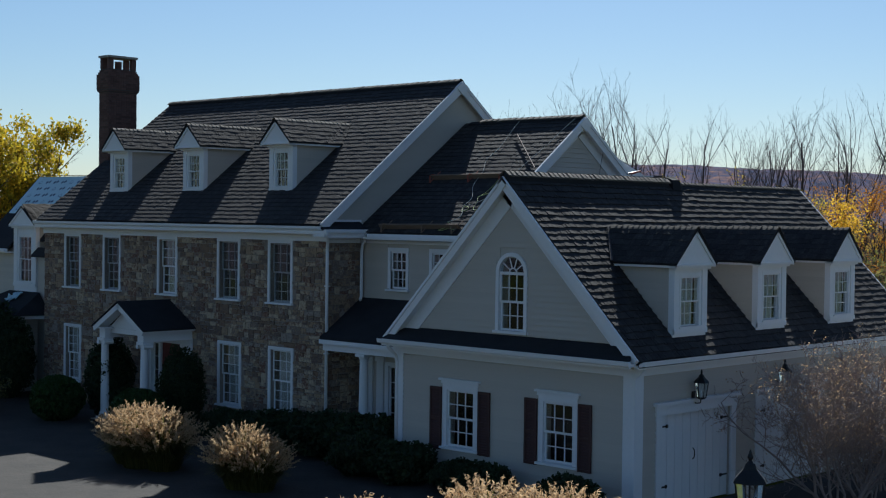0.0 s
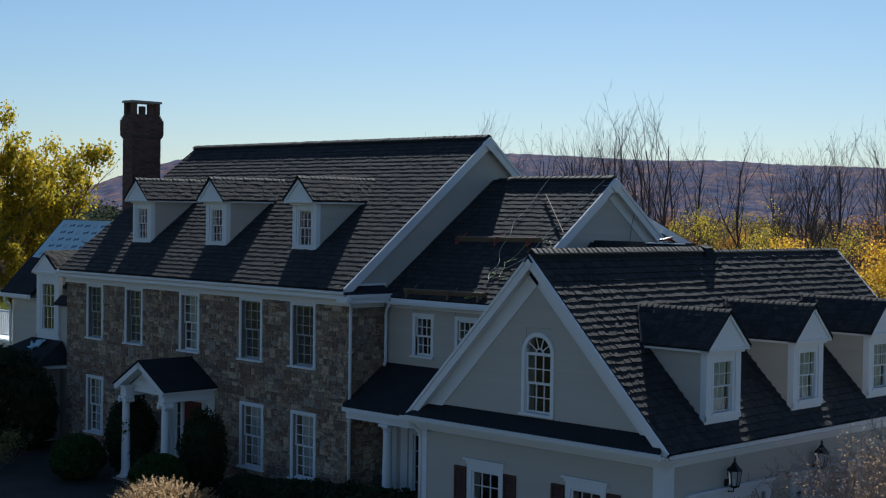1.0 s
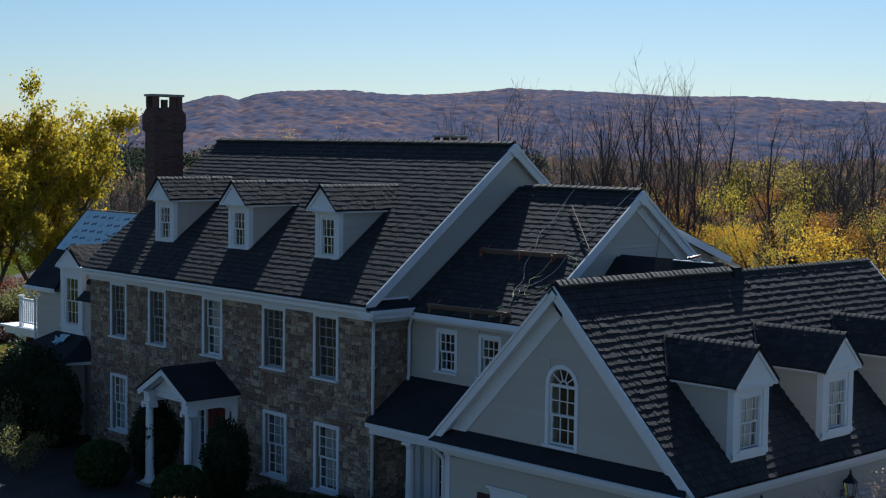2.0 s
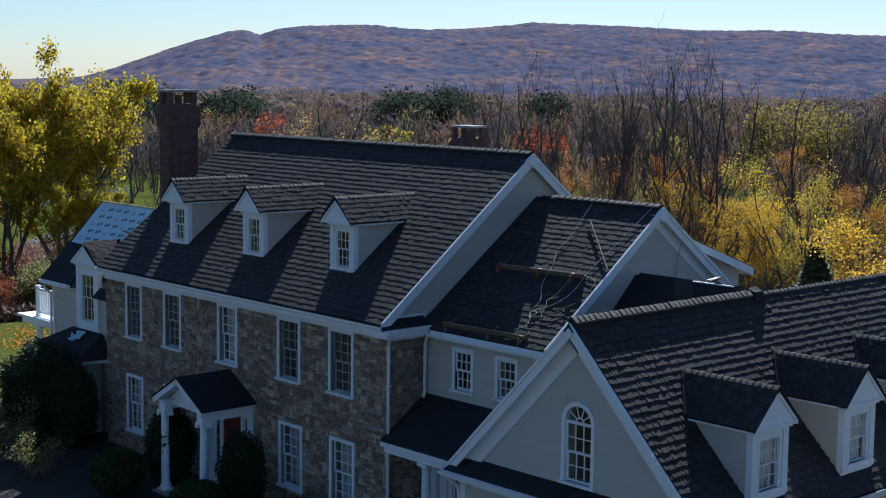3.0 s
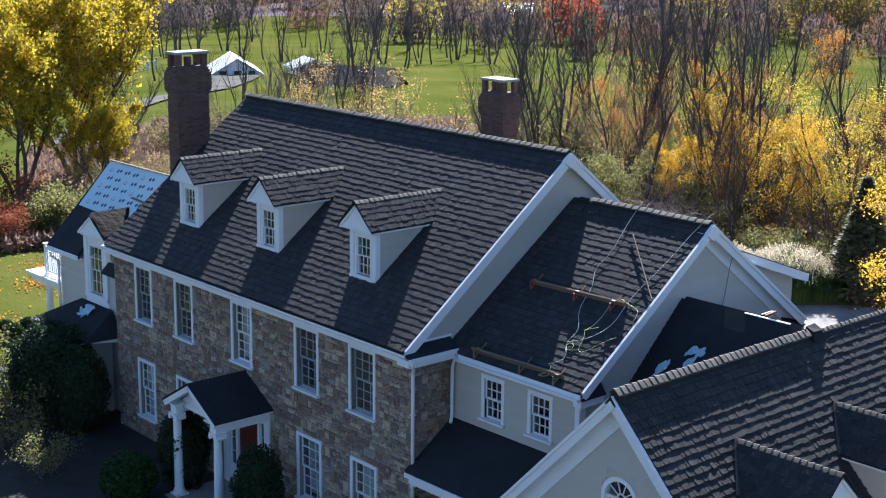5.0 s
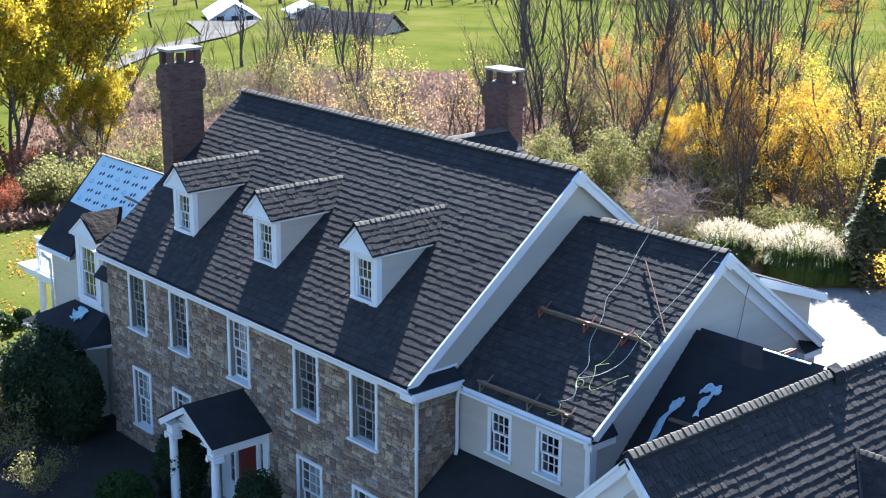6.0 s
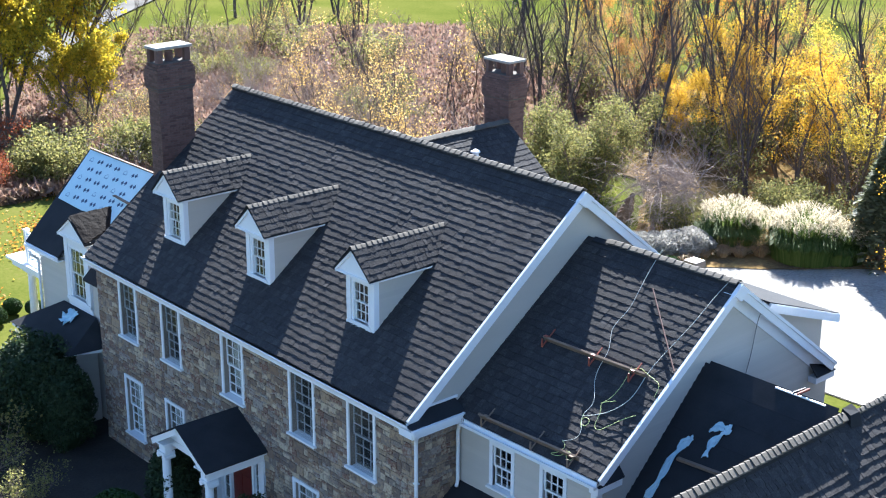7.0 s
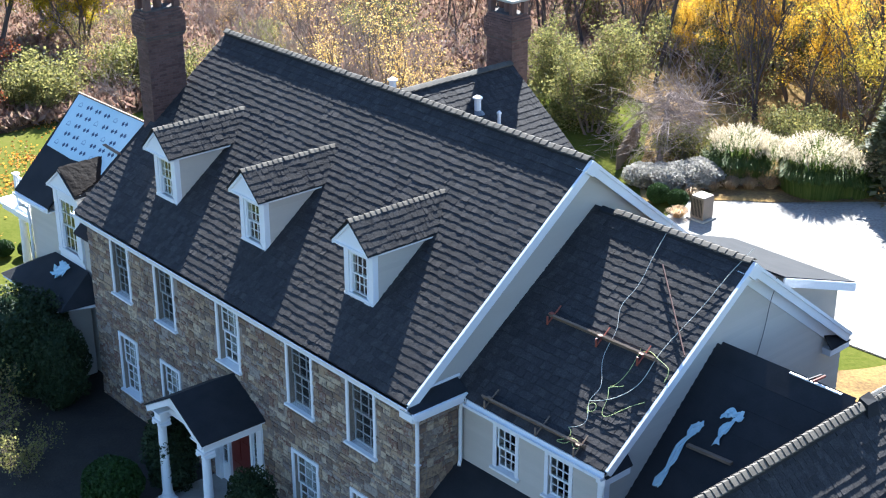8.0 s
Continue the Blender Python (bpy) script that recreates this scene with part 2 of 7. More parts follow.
def tab_pts(w, e, lift=0.0, skew=0.0, end=99.0):
    """A shingle: butt edge at v = 0, its top running under the next course or to the ridge."""
    b, l = 0.014 + lift, min(e * 1.12, end)
    return [(0.002, skew, 0), (w - 0.002, -skew, 0), (w - 0.002, l, -0.012), (0.002, l, -0.012),
            (0.003, skew, b + skew * 0.9), (w - 0.003, -skew, b - skew * 0.9), (w - 0.002, l, 0.004), (0.002, l, 0.004)]


def shingles(parent, O, U, V, span, v0, v1, e=0.2, single=None, mat=None, label="", thick=0.0, rough=0.006):
    """Courses of separate shingles on a slope. span(v): the stretch (u0, u1) of a course. single(u, v): which ones are pieces of their own."""
    mat = mat or SHINGLE
    O, U, V = Vector(O), Vector(U).normalized(), Vector(V).normalized()
    N = U.cross(V).normalized()
    B = Matrix((U, V, N)).transposed()
    rest, v, row = Shape(), v0, 0
    tab_faces = [(4, 5, 6, 7), (0, 1, 5, 4), (1, 2, 6, 5), (3, 0, 4, 7)]
    while v < v1 - e * 0.5:
        a, b = span(v)
        u = a
        while u < b - 0.03:
            k = rnd.randrange(5)
            w = TABW[k]
            if u + w > b - 0.06:
                w = b - u
                k = None
            proud = rnd.random() < 0.56
            dv, lift, skew = rnd.gauss(0, 0.006) + (0.0 if proud else 0.016), rnd.random() * rough, rnd.gauss(0, 0.0022)
            lift = round(lift / 0.003) * 0.003 + thick + (0.003 if proud else 0.0)
            at = O + U * u + V * (v + dv) + N * 0.0
            if single and k is not None and v + e * 1.2 < v1 and single(u, v):
                key = (k, e, lift)
                if key not in TABS:
                    s = Shape()
                    s.add(tab_pts(w, e, lift, 0.003), tab_faces)
                    TABS[key] = s.mesh("shingle", mat)
                part("shingle", TABS[key], mat, parent, m=Matrix.Translation(at) @ B.to_4x4())
            else:
                rest.add([at + B @ Vector(p) for p in tab_pts(w, e, lift, skew, v1 + 0.01 - v)], tab_faces)
            u += w
        v += e
        row += 1
    if rest.f:
        me = bpy.data.meshes.new("shingles")
        me.from_pydata(rest.v, [], rest.f)
        me.materials.append(mat)
        tagged(part("shingle_field", me, mat, parent, label or "dark brown-grey slate-look shingles in even courses"), kind="stuff")


CAPS = {}


def ridge_caps(parent, a, b, w=0.17, pitch=0.75, e=0.2, t=0.03):
    """Overlapping ridge cap pieces from a to b, bent over a ridge."""
    a, b = Vector(a), Vector(b)
    d = (b - a)
    L = d.length
    d.normalize()
    s = d.cross(Vector((0, 0, 1))).normalized()
    n = max(1, round(L / e))
    e = L / n
    key = (round(w, 3), round(pitch, 2), round(e, 2))
    if key not in CAPS:
        L1 = e * 1.2
        prof = [(-w, -0.72 * w * pitch), (-0.55 * w, -0.33 * w * pitch), (-0.12 * w, 0.0), (0.12 * w, 0.0), (0.55 * w, -0.33 * w * pitch), (w, -0.72 * w * pitch)]
        k = len(prof)
        q = Shape()
        q.add([(x, y, z + up) for x, up in ((0.006, 0.0), (L1, -0.018)) for y, z in prof] + [(x, y, z + up) for x, up in ((0.0, t), (L1, t - 0.022)) for y, z in prof],
              [(2 * k + i, 2 * k + i + 1, 3 * k + i + 1, 3 * k + i) for i in range(k - 1)] + [(i, i + 1, 2 * k + i + 1, 2 * k + i) for i in range(k - 1)] + [(0, 2 * k, 3 * k, k), (k - 1, 2 * k - 1, 4 * k - 1, 3 * k - 1)])
        CAPS[key] = q.mesh("ridge_cap", RIDGECAP)
    for i in range(n):
        p = a + d * (i * e)
        m = Matrix((d, s, d.cross(s) * -1 if d.cross(s).z < 0 else d.cross(s))).transposed().to_4x4()
        part("ridge_cap", CAPS[key], RIDGECAP, parent, m=Matrix.Translation(p + Vector((0, 0, rnd.gauss(0, 0.003)))) @ m)


FLASH = surface("brown_valley_metal", [(0.035, 0.026, 0.024), (0.06, 0.045, 0.042)], 0.6, 20, 2, 0.1)
RIDGECAP = surface("ridge_cap_shingle", [(0.055, 0.047, 0.038), (0.09, 0.078, 0.062), (0.135, 0.118, 0.094)], 0.85, 36, 5, 0.3, 0.6)


def ridge_vent(parent, a, b, w, pitch):
    """The dark vented strip on which the ridge caps lie."""
    q = Shape()
    for sx in (-1, 1):
        q.prism([(0, 0, 0), (0, sx * w, -w * pitch * 0.6 - 0.01), (0, sx * w, -w * pitch - 0.03), (0, 0, -0.05)], (1, 0, 0))
    a, b = Vector(a), Vector(b)
    d = b - a
    s = Vector((0, 0, 1)).cross(d).normalized()
    m = Matrix((d, s, Vector((0, 0, 1)))).transposed().to_4x4()
    part("ridge_vent", q, UNDER, parent, m=Matrix.Translation(a) @ m)


def slab(parent, name, poly, thick, mat, label=""):
    """A sloping sheet given by its upper outline, thick downwards."""
    return part(name, Shape().prism(poly, (0, 0, -thick)), mat, parent, label)


def bar(s, a, b, w, h, up=(0, 0, 1)):
    """A squared stick from a to b into a shape: w across, h along up, hung below the line a to b."""
    a, b, up = Vector(a), Vector(b), Vector(up)
    d = (b - a).normalized()
    side = d.cross(up).normalized() * (w / 2)
    dn = side.cross(d).normalized() * -h
    if dn.dot(up) > 0:
        dn = -dn
    return s.hexa([a - side + dn, a + side + dn, b + side + dn, b - side + dn, a - side, a + side, b + side, b - side])


def dormer(parent, m, W, He, Ha, slope, roofed=True, over=0.13, label="", curtain=False, front=0.16):
    """A gabled dormer: face in local y = 0 facing -y, lower edge of the face at z = 0; the roof it stands on rises by slope along +y."""
    a = W / 2
    ww, wh, wz = W * 0.64, He * 0.80, 0.10
    back = Ha / slope
    s = wall_shape(W, [(0, He), (a, He + 0.02), (W, He)], -0.25, [(a - ww / 2 + 0.07, a + ww / 2 - 0.07, wz, wz + wh)], 0.12)
    face = Shape()
    face.v, face.f = [(x - a, y, z) for x, y, z in s.v], s.f
    d = part("dormer", face, TRIM, parent, label, m)
    k = W * 0.15
    pil = Shape()
    for sx in (-1, 1):
        x0, x1 = sorted((sx * a, sx * (a - k)))
        pil.box(x0, x1, -0.03, 0.0, -0.05, He - 0.10)
    pil.box(-a, a, -0.035, 0.0, He - 0.10, He).box(-a, a, -0.05, 0.0, -0.06, 0.05)
    pieces("casing", pil, TRIM, d)
    for sx in (-1, 1):
        x0, x1 = sorted((sx * (a - 0.02), sx * (a - 0.10)))
        zb = lambda y: y * slope - 0.25  # noqa: E731
        yb = (He + 0.05) / slope
        ch = Shape().prism([(x0, 0.12, -0.25), (x0, 0.12, He), (x0, yb + 0.3, He), (x0, yb + 0.3, zb(yb + 0.3))], (x1 - x0, 0, 0))
        c = part("cheek", ch, SIDING, d)
        n = int(He / 0.13)
        bs = Shape()
        xs = sx * (a - 0.02)
        for i in range(n):
            z = He - (i + 1) * 0.13
            ye = min((z + 0.13) / slope + 0.03, yb + 0.1)
            if ye > 0.2:
                bs.hexa([(min(xs, xs + sx * 0.02), 0.02, z), (max(xs, xs + sx * 0.02), 0.02, z), (max(xs, xs + sx * 0.02), ye, z), (min(xs, xs + sx * 0.02), ye, z), (min(xs, xs + sx * 0.004), 0.02, z + 0.13), (max(xs, xs + sx * 0.004), 0.02, z + 0.13), (max(xs, xs + sx * 0.004), ye, z + 0.13), (min(xs, xs + sx * 0.004), ye, z + 0.13)])
        pieces("clapboard", bs, SIDING, d)
    # pediment and its mouldings
    ao, f = a + over, front
    part("pediment", Shape().prism([(-ao + 0.04, -f + 0.035, He + 0.02), (ao - 0.04, -f + 0.035, He + 0.02), (0, -f + 0.035, Ha - 0.03)], (0, 0.12, 0)), TRIM, d)
    co = Shape()
    co.hexa([(-ao, -f, He - 0.02), (ao, -f, He - 0.02), (ao, 0.05, He - 0.02), (-ao, 0.05, He - 0.02), (-ao, -f, He + 0.03), (ao, -f, He + 0.03), (ao, 0.05, He + 0.09), (-ao, 0.05, He + 0.09)])
    co.box(-a - 0.05, a + 0.05, -0.09, 0.02, He - 0.08, He - 0.02)
    pieces("cornice", co, TRIM, d)
    rk = Shape()
    for sx in (-1, 1):
        bar(rk, (sx * ao, -f + 0.02, He + 0.04), (0, -f + 0.02, Ha), 0.05, 0.07)
        y1 = (He + 0.03) / slope + 0.1
        x0, x1 = sorted((sx * ao, sx * (ao - 0.04)))
        rk.box(x0, x1, -f, y1, He - 0.04, He + 0.04)
        x0, x1 = sorted((sx * (a - 0.05), sx * (ao - 0.04)))
        rk.box(x0, x1, -f + 0.03, y1, He - 0.02, He + 0.0)
    pieces("rake_board", rk, TRIM, d)
    for sx in (-1, 1):
        y_e, y_r = (He + 0.02) / slope + 0.25, back + 0.25
        poly = [(sx * (ao + 0.02), -f - 0.02, He + 0.06), (0, -f - 0.02, Ha + 0.03), (0, y_r, Ha + 0.03), (sx * (ao + 0.02), y_e, He + 0.06)]
        slab(d, "roof_deck", poly, 0.05, UNDER)
        O = Vector((sx * (ao + 0.03), 0, He + 0.05))
        V = Vector((-sx * ao, 0, Ha - He))
        L = V.length
        Vn = V.normalized()
        if sx > 0:
            U, O = Vector((0, 1, 0)), O + Vector((0, -f - 0.03, 0))
            sp = lambda v: (0, y_e + f + (y_r - y_e) * v / L)  # noqa: E731
        else:
            U, O = Vector((0, -1, 0)), O + Vector((0, -f - 0.03, 0))
            sp = lambda v: (-(y_e + f + (y_r - y_e) * v / L), 0)  # noqa: E731
        if roofed:
            shingles(d, O, U, Vn, sp, 0.0, L, 0.17, thick=-0.006, rough=0.006)
    if roofed:
        ridge_caps(d, (0, -f - 0.04, Ha + 0.062), (0, back - 0.02, Ha + 0.062), 0.09, (Ha - He) / ao, 0.16, 0.018)
        y_e, y_r = (He + 0.06) / slope + 0.06, back + 0.04
        for sx in (-1, 1):
            a0, b0 = Vector((sx * (ao + 0.02), y_e, He + 0.085)), Vector((0, y_r, Ha + 0.06))
            part("valley_flashing", bar(Shape(), a0, b0, 0.10, 0.02), FLASH, d, "dark brown metal valley strip")
    fr = Shape()
    b, c = ww / 2, 0.06
    fr.box(-b, -b + c, -0.015, 0.09, wz, wz + wh).box(b - c, b, -0.015, 0.09, wz, wz + wh).box(-b + c, b - c, -0.015, 0.09, wz + wh - c, wz + wh).box(-b - 0.03, b + 0.03, -0.06, 0.09, wz - 0.05, wz)
    part("window_frame", fr, TRIM, d)
    zm = wz + (wh - c) / 2
    sash_parts(d, -b + c, b - c, wz, zm + 0.015, 3, 2, 0.05, 0.016, 0.03)
    sash_parts(d, -b + c, b - c, zm - 0.015, wz + wh - c, 3, 2, 0.012, 0.016, 0.03)
    if curtain:
        cs = Shape()
        for i in range(12):
            xa, xb = -b + c + (2 * b - 2 * c) * i / 12, -b + c + (2 * b - 2 * c) * (i + 1) / 12
            ya, yb = (0.16, 0.19) if i % 2 else (0.19, 0.16)
            cs.prism([(xa, ya, wz), (xb, yb, wz), (xb, yb, wz + wh), (xa, ya, wz + wh)], (0, 0.005, 0))
        part("curtain", cs, CURTAIN, d, "pale gathered curtain behind the glass")
    # Dark box added behind the glass; its colour gives the room's shade.
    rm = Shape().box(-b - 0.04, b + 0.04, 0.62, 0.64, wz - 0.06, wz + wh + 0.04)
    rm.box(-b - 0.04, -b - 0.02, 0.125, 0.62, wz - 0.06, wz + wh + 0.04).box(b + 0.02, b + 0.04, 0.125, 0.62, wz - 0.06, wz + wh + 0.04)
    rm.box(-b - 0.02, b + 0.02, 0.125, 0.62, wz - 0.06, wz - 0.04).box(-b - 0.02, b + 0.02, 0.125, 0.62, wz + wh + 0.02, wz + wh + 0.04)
    part("dark_room", rm, ROOM_SHADE, d)
    return d


# ---------- ground ----------
def hill(x, y):
    """Height of the land: level round the house, a wooded ridge far behind it."""
    az = math.degrees(math.atan2(-(x - 25), y + 20))
    d = math.hypot(x - 25, y + 20)
    crest = float(np.interp(az, [0, 22, 30.4, 33.7, 36.9, 40.1, 43.6, 44.5, 46.4, 47.9, 49.8, 52.5, 53.6, 54.2, 54.8, 55.4, 56.7, 58.4, 59.7, 61.4, 64, 75], [52, 57, 65.5, 69.5, 70.5, 74, 77, 73.5, 69, 69, 72.5, 70, 66.5, 60, 65.5, 63.5, 52.5, 36.5, 24, 9, 0, 0]))
    up = min(1.0, max(0.0, (d - 850) / 750))
    dip = min(1.0, max(0.0, (d - 100) / 170))
    return -7.5 * dip * dip * (3 - 2 * dip) + crest * up * up * (3 - 2 * up) + 1.2 * noise.noise((x / 90, y / 90, 3.0)) * min(1, max(0, (d - 90) / 150)) * 2


LAWN = surface("lawn", [(0.043, 0.055, 0.011), (0.07, 0.082, 0.015), (0.095, 0.10, 0.022), (0.13, 0.104, 0.04)], 1.0, 6, 0.12, 0.5, dist=0.04, spec=0.0)
gs = Shape()
rad = [0, 4, 8, 12, 17, 23, 30, 38, 48, 60, 75, 92, 115, 145, 180, 230, 290, 370, 470, 600, 750, 850, 950, 1050, 1150, 1250, 1350, 1450, 1550, 1650, 1800, 2200, 3000, 4800]
NA = 288
pts = []
for r in rad:
    for k in range(NA):
        x, y = 0 + r * math.cos(2 * math.pi * k / NA), 4 + r * math.sin(2 * math.pi * k / NA)
        pts.append((x, y, hill(x, y) - (0.02 if r < 700 else 3.0)))
gs.add(pts, [(i * NA + k, i * NA + (k + 1) % NA, (i + 1) * NA + (k + 1) % NA, (i + 1) * NA + k) for i in range(len(rad) - 1) for k in range(NA)])
# Mauve keyed to the ridge: distance haze is put into this floor colour.
FAR = surface("hazed_far_floor", [(0.11, 0.10, 0.125), (0.14, 0.115, 0.13), (0.17, 0.13, 0.13)], 1.0, 0.05, 0.008, 0, spec=0.0)
ground = part("ground", gs, LAWN, None, smooth=True)
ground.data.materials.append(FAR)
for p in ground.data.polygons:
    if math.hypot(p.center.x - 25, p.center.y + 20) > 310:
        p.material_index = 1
tagged(ground, "green lawn and rough meadow running out to wooded hills", "ground", kind="structure")

# ---------- main house ----------
XL, XR, DEP = -13.95, 0.46, 9.86
SL, HS, MS, WS = 0.75, 0.775, 0.735, 1.03
house = thing("house", "two-storey fieldstone house with white trim under a dark shingled gable roof", "house", pose(0, 0.315, 0, 0, 0, -0.86))
UP = [(-12.68, -11.68), (-10.38, -9.37), (-7.37, -6.33), (-4.36, -3.29), (-2.02, -0.95)]
LO = [(-12.68, -11.64), (-10.42, -9.40), (-4.30, -3.20), (-1.97, -0.89)]
UZ, LZ = (3.72, 5.50), (0.67, 2.55)
DW = -6.70
DOOR = (DW - 1.1, DW + 1.1, 0.0, 2.45)
fo = [(a - XL + 0.1, b - XL - 0.1, UZ[0] + 0.05, UZ[1] - 0.1) for a, b in UP] + [(a - XL + 0.1, b - XL - 0.1, LZ[0] + 0.05, LZ[1] - 0.1) for a, b in LO] + [(DOOR[0] - XL, DOOR[1] - XL, 0.0, 2.45)]
M_front = pose(XL, 0, 0)
front = part("stone_wall", wall_shape(XR - XL, [(0, 6.04), (XR - XL, 6.04)], -0.3, fo), MORTAR, house, "rough coursed fieldstone in brown, tan and grey", M_front)
side = part("stone_wall", wall_shape(DEP, [(0, 5.75), (DEP, 5.75)], -0.3, [], 0.3, 0.3), MORTAR, house, "", pose(XR, 0, 0, 0, 0, 90))
gable_top = [(0, 6.09), (DEP / 2, 6.09 + DEP / 2 * HS), (DEP, 6.09)]
part("gable_wall", wall_shape(DEP, gable_top, 5.75, []), SIDING, house, "cream clapboard gable", pose(XR, 0, 0, 0, 0, 90))
part("gable_wall", wall_shape(DEP, gable_top, 5.75, []), SIDING, house, "", pose(XL, DEP, 0, 0, 0, -90))
part("stone_wall", wall_shape(DEP, [(0, 5.75), (DEP, 5.75)], -0.3, []), STONE, house, "", pose(XL, DEP, 0, 0, 0, -90))
part("back_wall", wall_shape(XR - XL, [(0, 5.75), (XR - XL, 5.75)], -0.3, []), SIDING, house, "", pose(XR, DEP, 0, 0, 0, 180))
# Dark core added inside to stop views through the house.
part("inner_core", Shape().box(XL + 1.5, XR - 1.0, 1.3, DEP - 1, -0.2, 5.5), ROOM_SHADE, house)
part("floor", Shape().box(XL + 0.3, XR - 0.3, 0.3, DEP - 0.3, 2.95, 3.1), ROOM_SHADE, house)

# roof
RX0, RX1, RY, RZ, EY = XL + 0.13, XR + 0.14, DEP / 2, 10.1, -0.40
EZ = RZ - (RY - EY) * HS
roof_front = slab(house, "roof", [(RX0, EY, EZ - 0.03), (RX1, EY, EZ - 0.03), (RX1, RY, RZ - 0.03), (RX0, RY, RZ - 0.03)], 0.12, UNDER, "dark shingled front roof slope")
slab(house, "roof", [(RX0, 2 * RY - EY, EZ), (RX1, 2 * RY - EY, EZ), (RX1, RY, RZ), (RX0, RY, RZ)], 0.12, SHINGLE)
SLOPE_L = math.hypot(RY - EY, RZ - EZ)
ridge_caps(house, (RX1, RY, RZ + 0.075), (RX0, RY, RZ + 0.075), 0.115, HS, 0.22)
ridge_vent(house, (RX1 - 0.02, RY, RZ + 0.05), (RX0 + 0.02, RY, RZ + 0.05), 0.11, HS)
tr = Shape()
for sx, x in ((1, RX1), (-1, RX0)):
    for e in (EY, 2 * RY - EY):
        low = 0.0 if sx > 0 else 0.09
        a, b = Vector((x + sx * 0.02, e, EZ - 0.005 - low)), Vector((x + sx * 0.02, RY, RZ - 0.005 - low))
        bar(tr, a, b, 0.05, 0.24)
        bar(tr, a + Vector((sx * 0.03, 0, 0.02)), b + Vector((sx * 0.03, 0, 0.02)), 0.06, 0.07)
        xa, xb = sorted((x, x - sx * 0.19))
        bar(tr, Vector((x - sx * 0.09, e, EZ - 0.13)), Vector((x - sx * 0.09, RY, RZ - 0.13)), 0.19, 0.03)
for xa, xb, up in ((RX1 - 0.005, RX1 + 0.092, 0.018), (RX1 - 0.19, RX1 - 0.005, -0.10)):
    tr.prism([(xa, RY, RZ + up), (xa, RY - 0.26, RZ - 0.175), (xa, RY, RZ - 0.37), (xa, RY + 0.26, RZ - 0.175)], (xb - xa, 0, 0))
pieces("rake_board", tr, TRIM, house)
co = Shape()
co.box(XL - 0.03, XR + 0.05, -0.05, 0.0, 5.50, 5.74).box(XL - 0.03, XR + 0.08, -0.12, -0.05, 5.65, 5.74).box(XL - 0.05, XR + 0.1, -0.38, 0.0, 5.74, 5.78)
co.box(RX0 - 0.1, RX1 + 0.02, -0.40, -0.36, 5.70, EZ - 0.055)
pieces("cornice", co, TRIM, house, "white cornice under the front eave")
gt = Shape().prism([(RX0 - 0.14, -0.402, 5.80), (RX0 - 0.14, -0.445, 5.81), (RX0 - 0.14, -0.472, 5.85), (RX0 - 0.14, -0.475, 5.905), (RX0 - 0.14, -0.462, 5.905), (RX0 - 0.14, -0.458, 5.86), (RX0 - 0.14, -0.44, 5.83), (RX0 - 0.14, -0.402, 5.82)], (RX1 + 0.24 - RX0, 0, 0))
part("gutter", gt, TRIM, house)
# return of the eave across the gable end
slab(house, "eave_return", [(RX1 + 0.06, -0.41, 5.88), (XR + 0.38, -0.41, 5.85), (XR + 0.38, 1.12, 5.85), (XR, 1.12, 6.05), (XR, 0.2, 6.05)], 0.05, UNDER, "narrow dark roof strip across the gable end")
rt = Shape().box(XR + 0.33, XR + 0.38, -0.41, 1.12, 5.60, 5.82).box(XR + 0.38, XR + 0.45, -0.45, 1.15, 5.74, 5.83).box(XR, XR + 0.33, -0.35, 1.12, 5.66, 5.70).box(XR, XR + 0.05, -0.05, 1.14, 5.46, 5.66).box(XR - 0.05, XR + 0.38, -0.45, -0.412, 5.62, 5.79)
part("return_trim", rt, TRIM, house)
part("flashing", bar(Shape(), (XR + 0.012, 0.18, 6.09), (XR + 0.012, 1.2, 6.09), 0.02, 0.06), TRIM, house)


def downspout(parent, pts):
    s = Shape()
    s.tube(pts, 0.045, 8)
    for z in np.arange(pts[-1][2] + 0.6, pts[-2][2] - 0.2, 1.8):
        x, y = pts[-1][0], pts[-1][1]
        s.box(x - 0.06, x + 0.06, y - 0.05, y + 0.06, z, z + 0.03)
    part("downspout", s, TRIM, parent, "", smooth=True)


downspout(house, [(XR + 0.42, -0.41, 5.78), (XR + 0.40, -0.37, 5.66), (XR + 0.22, -0.17, 5.50), (XR + 0.07, -0.06, 5.34), (XR + 0.07, -0.06, 5.2), (XR + 0.07, -0.06, 0.1)])
downspout(house, [(XR + 0.42, 1.02, 5.78), (XR + 0.42, 1.04, 5.64), (XR + 0.18, 1.12, 5.44), (XR + 0.12, 1.13, 5.25), (XR + 0.12, 1.13, 4.02), (XR + 0.2, 1.02, 3.92)])

for i, (a, b) in enumerate(UP):
    window(house, pose((a + b) / 2, 0, UZ[0]), b - a, UZ[1] - UZ[0], 3, 3, 0.085, behind="curtain" if i == 2 else "screen", deep=0.08, paint=None if i == 2 else SASHGREY, label="tall white double-hung window " + ("with pale curtains" if i == 2 else "with dull grey sashes"))
for i, (a, b) in enumerate(LO):
    window(house, pose((a + b) / 2, 0, LZ[0]), b - a, LZ[1] - LZ[0], 3, 3, 0.09, behind="curtain" if i > 1 else "blind", deep=0.06, label="tall white double-hung window with pale curtains")

DX = (-10.75, -6.70, -2.50)
for x in DX:
    dormer(house, pose(x, 0.83, 6.90), 1.05, 1.31, 1.97, HS, front=0.26, label="white gabled dormer with a twelve-pane window")

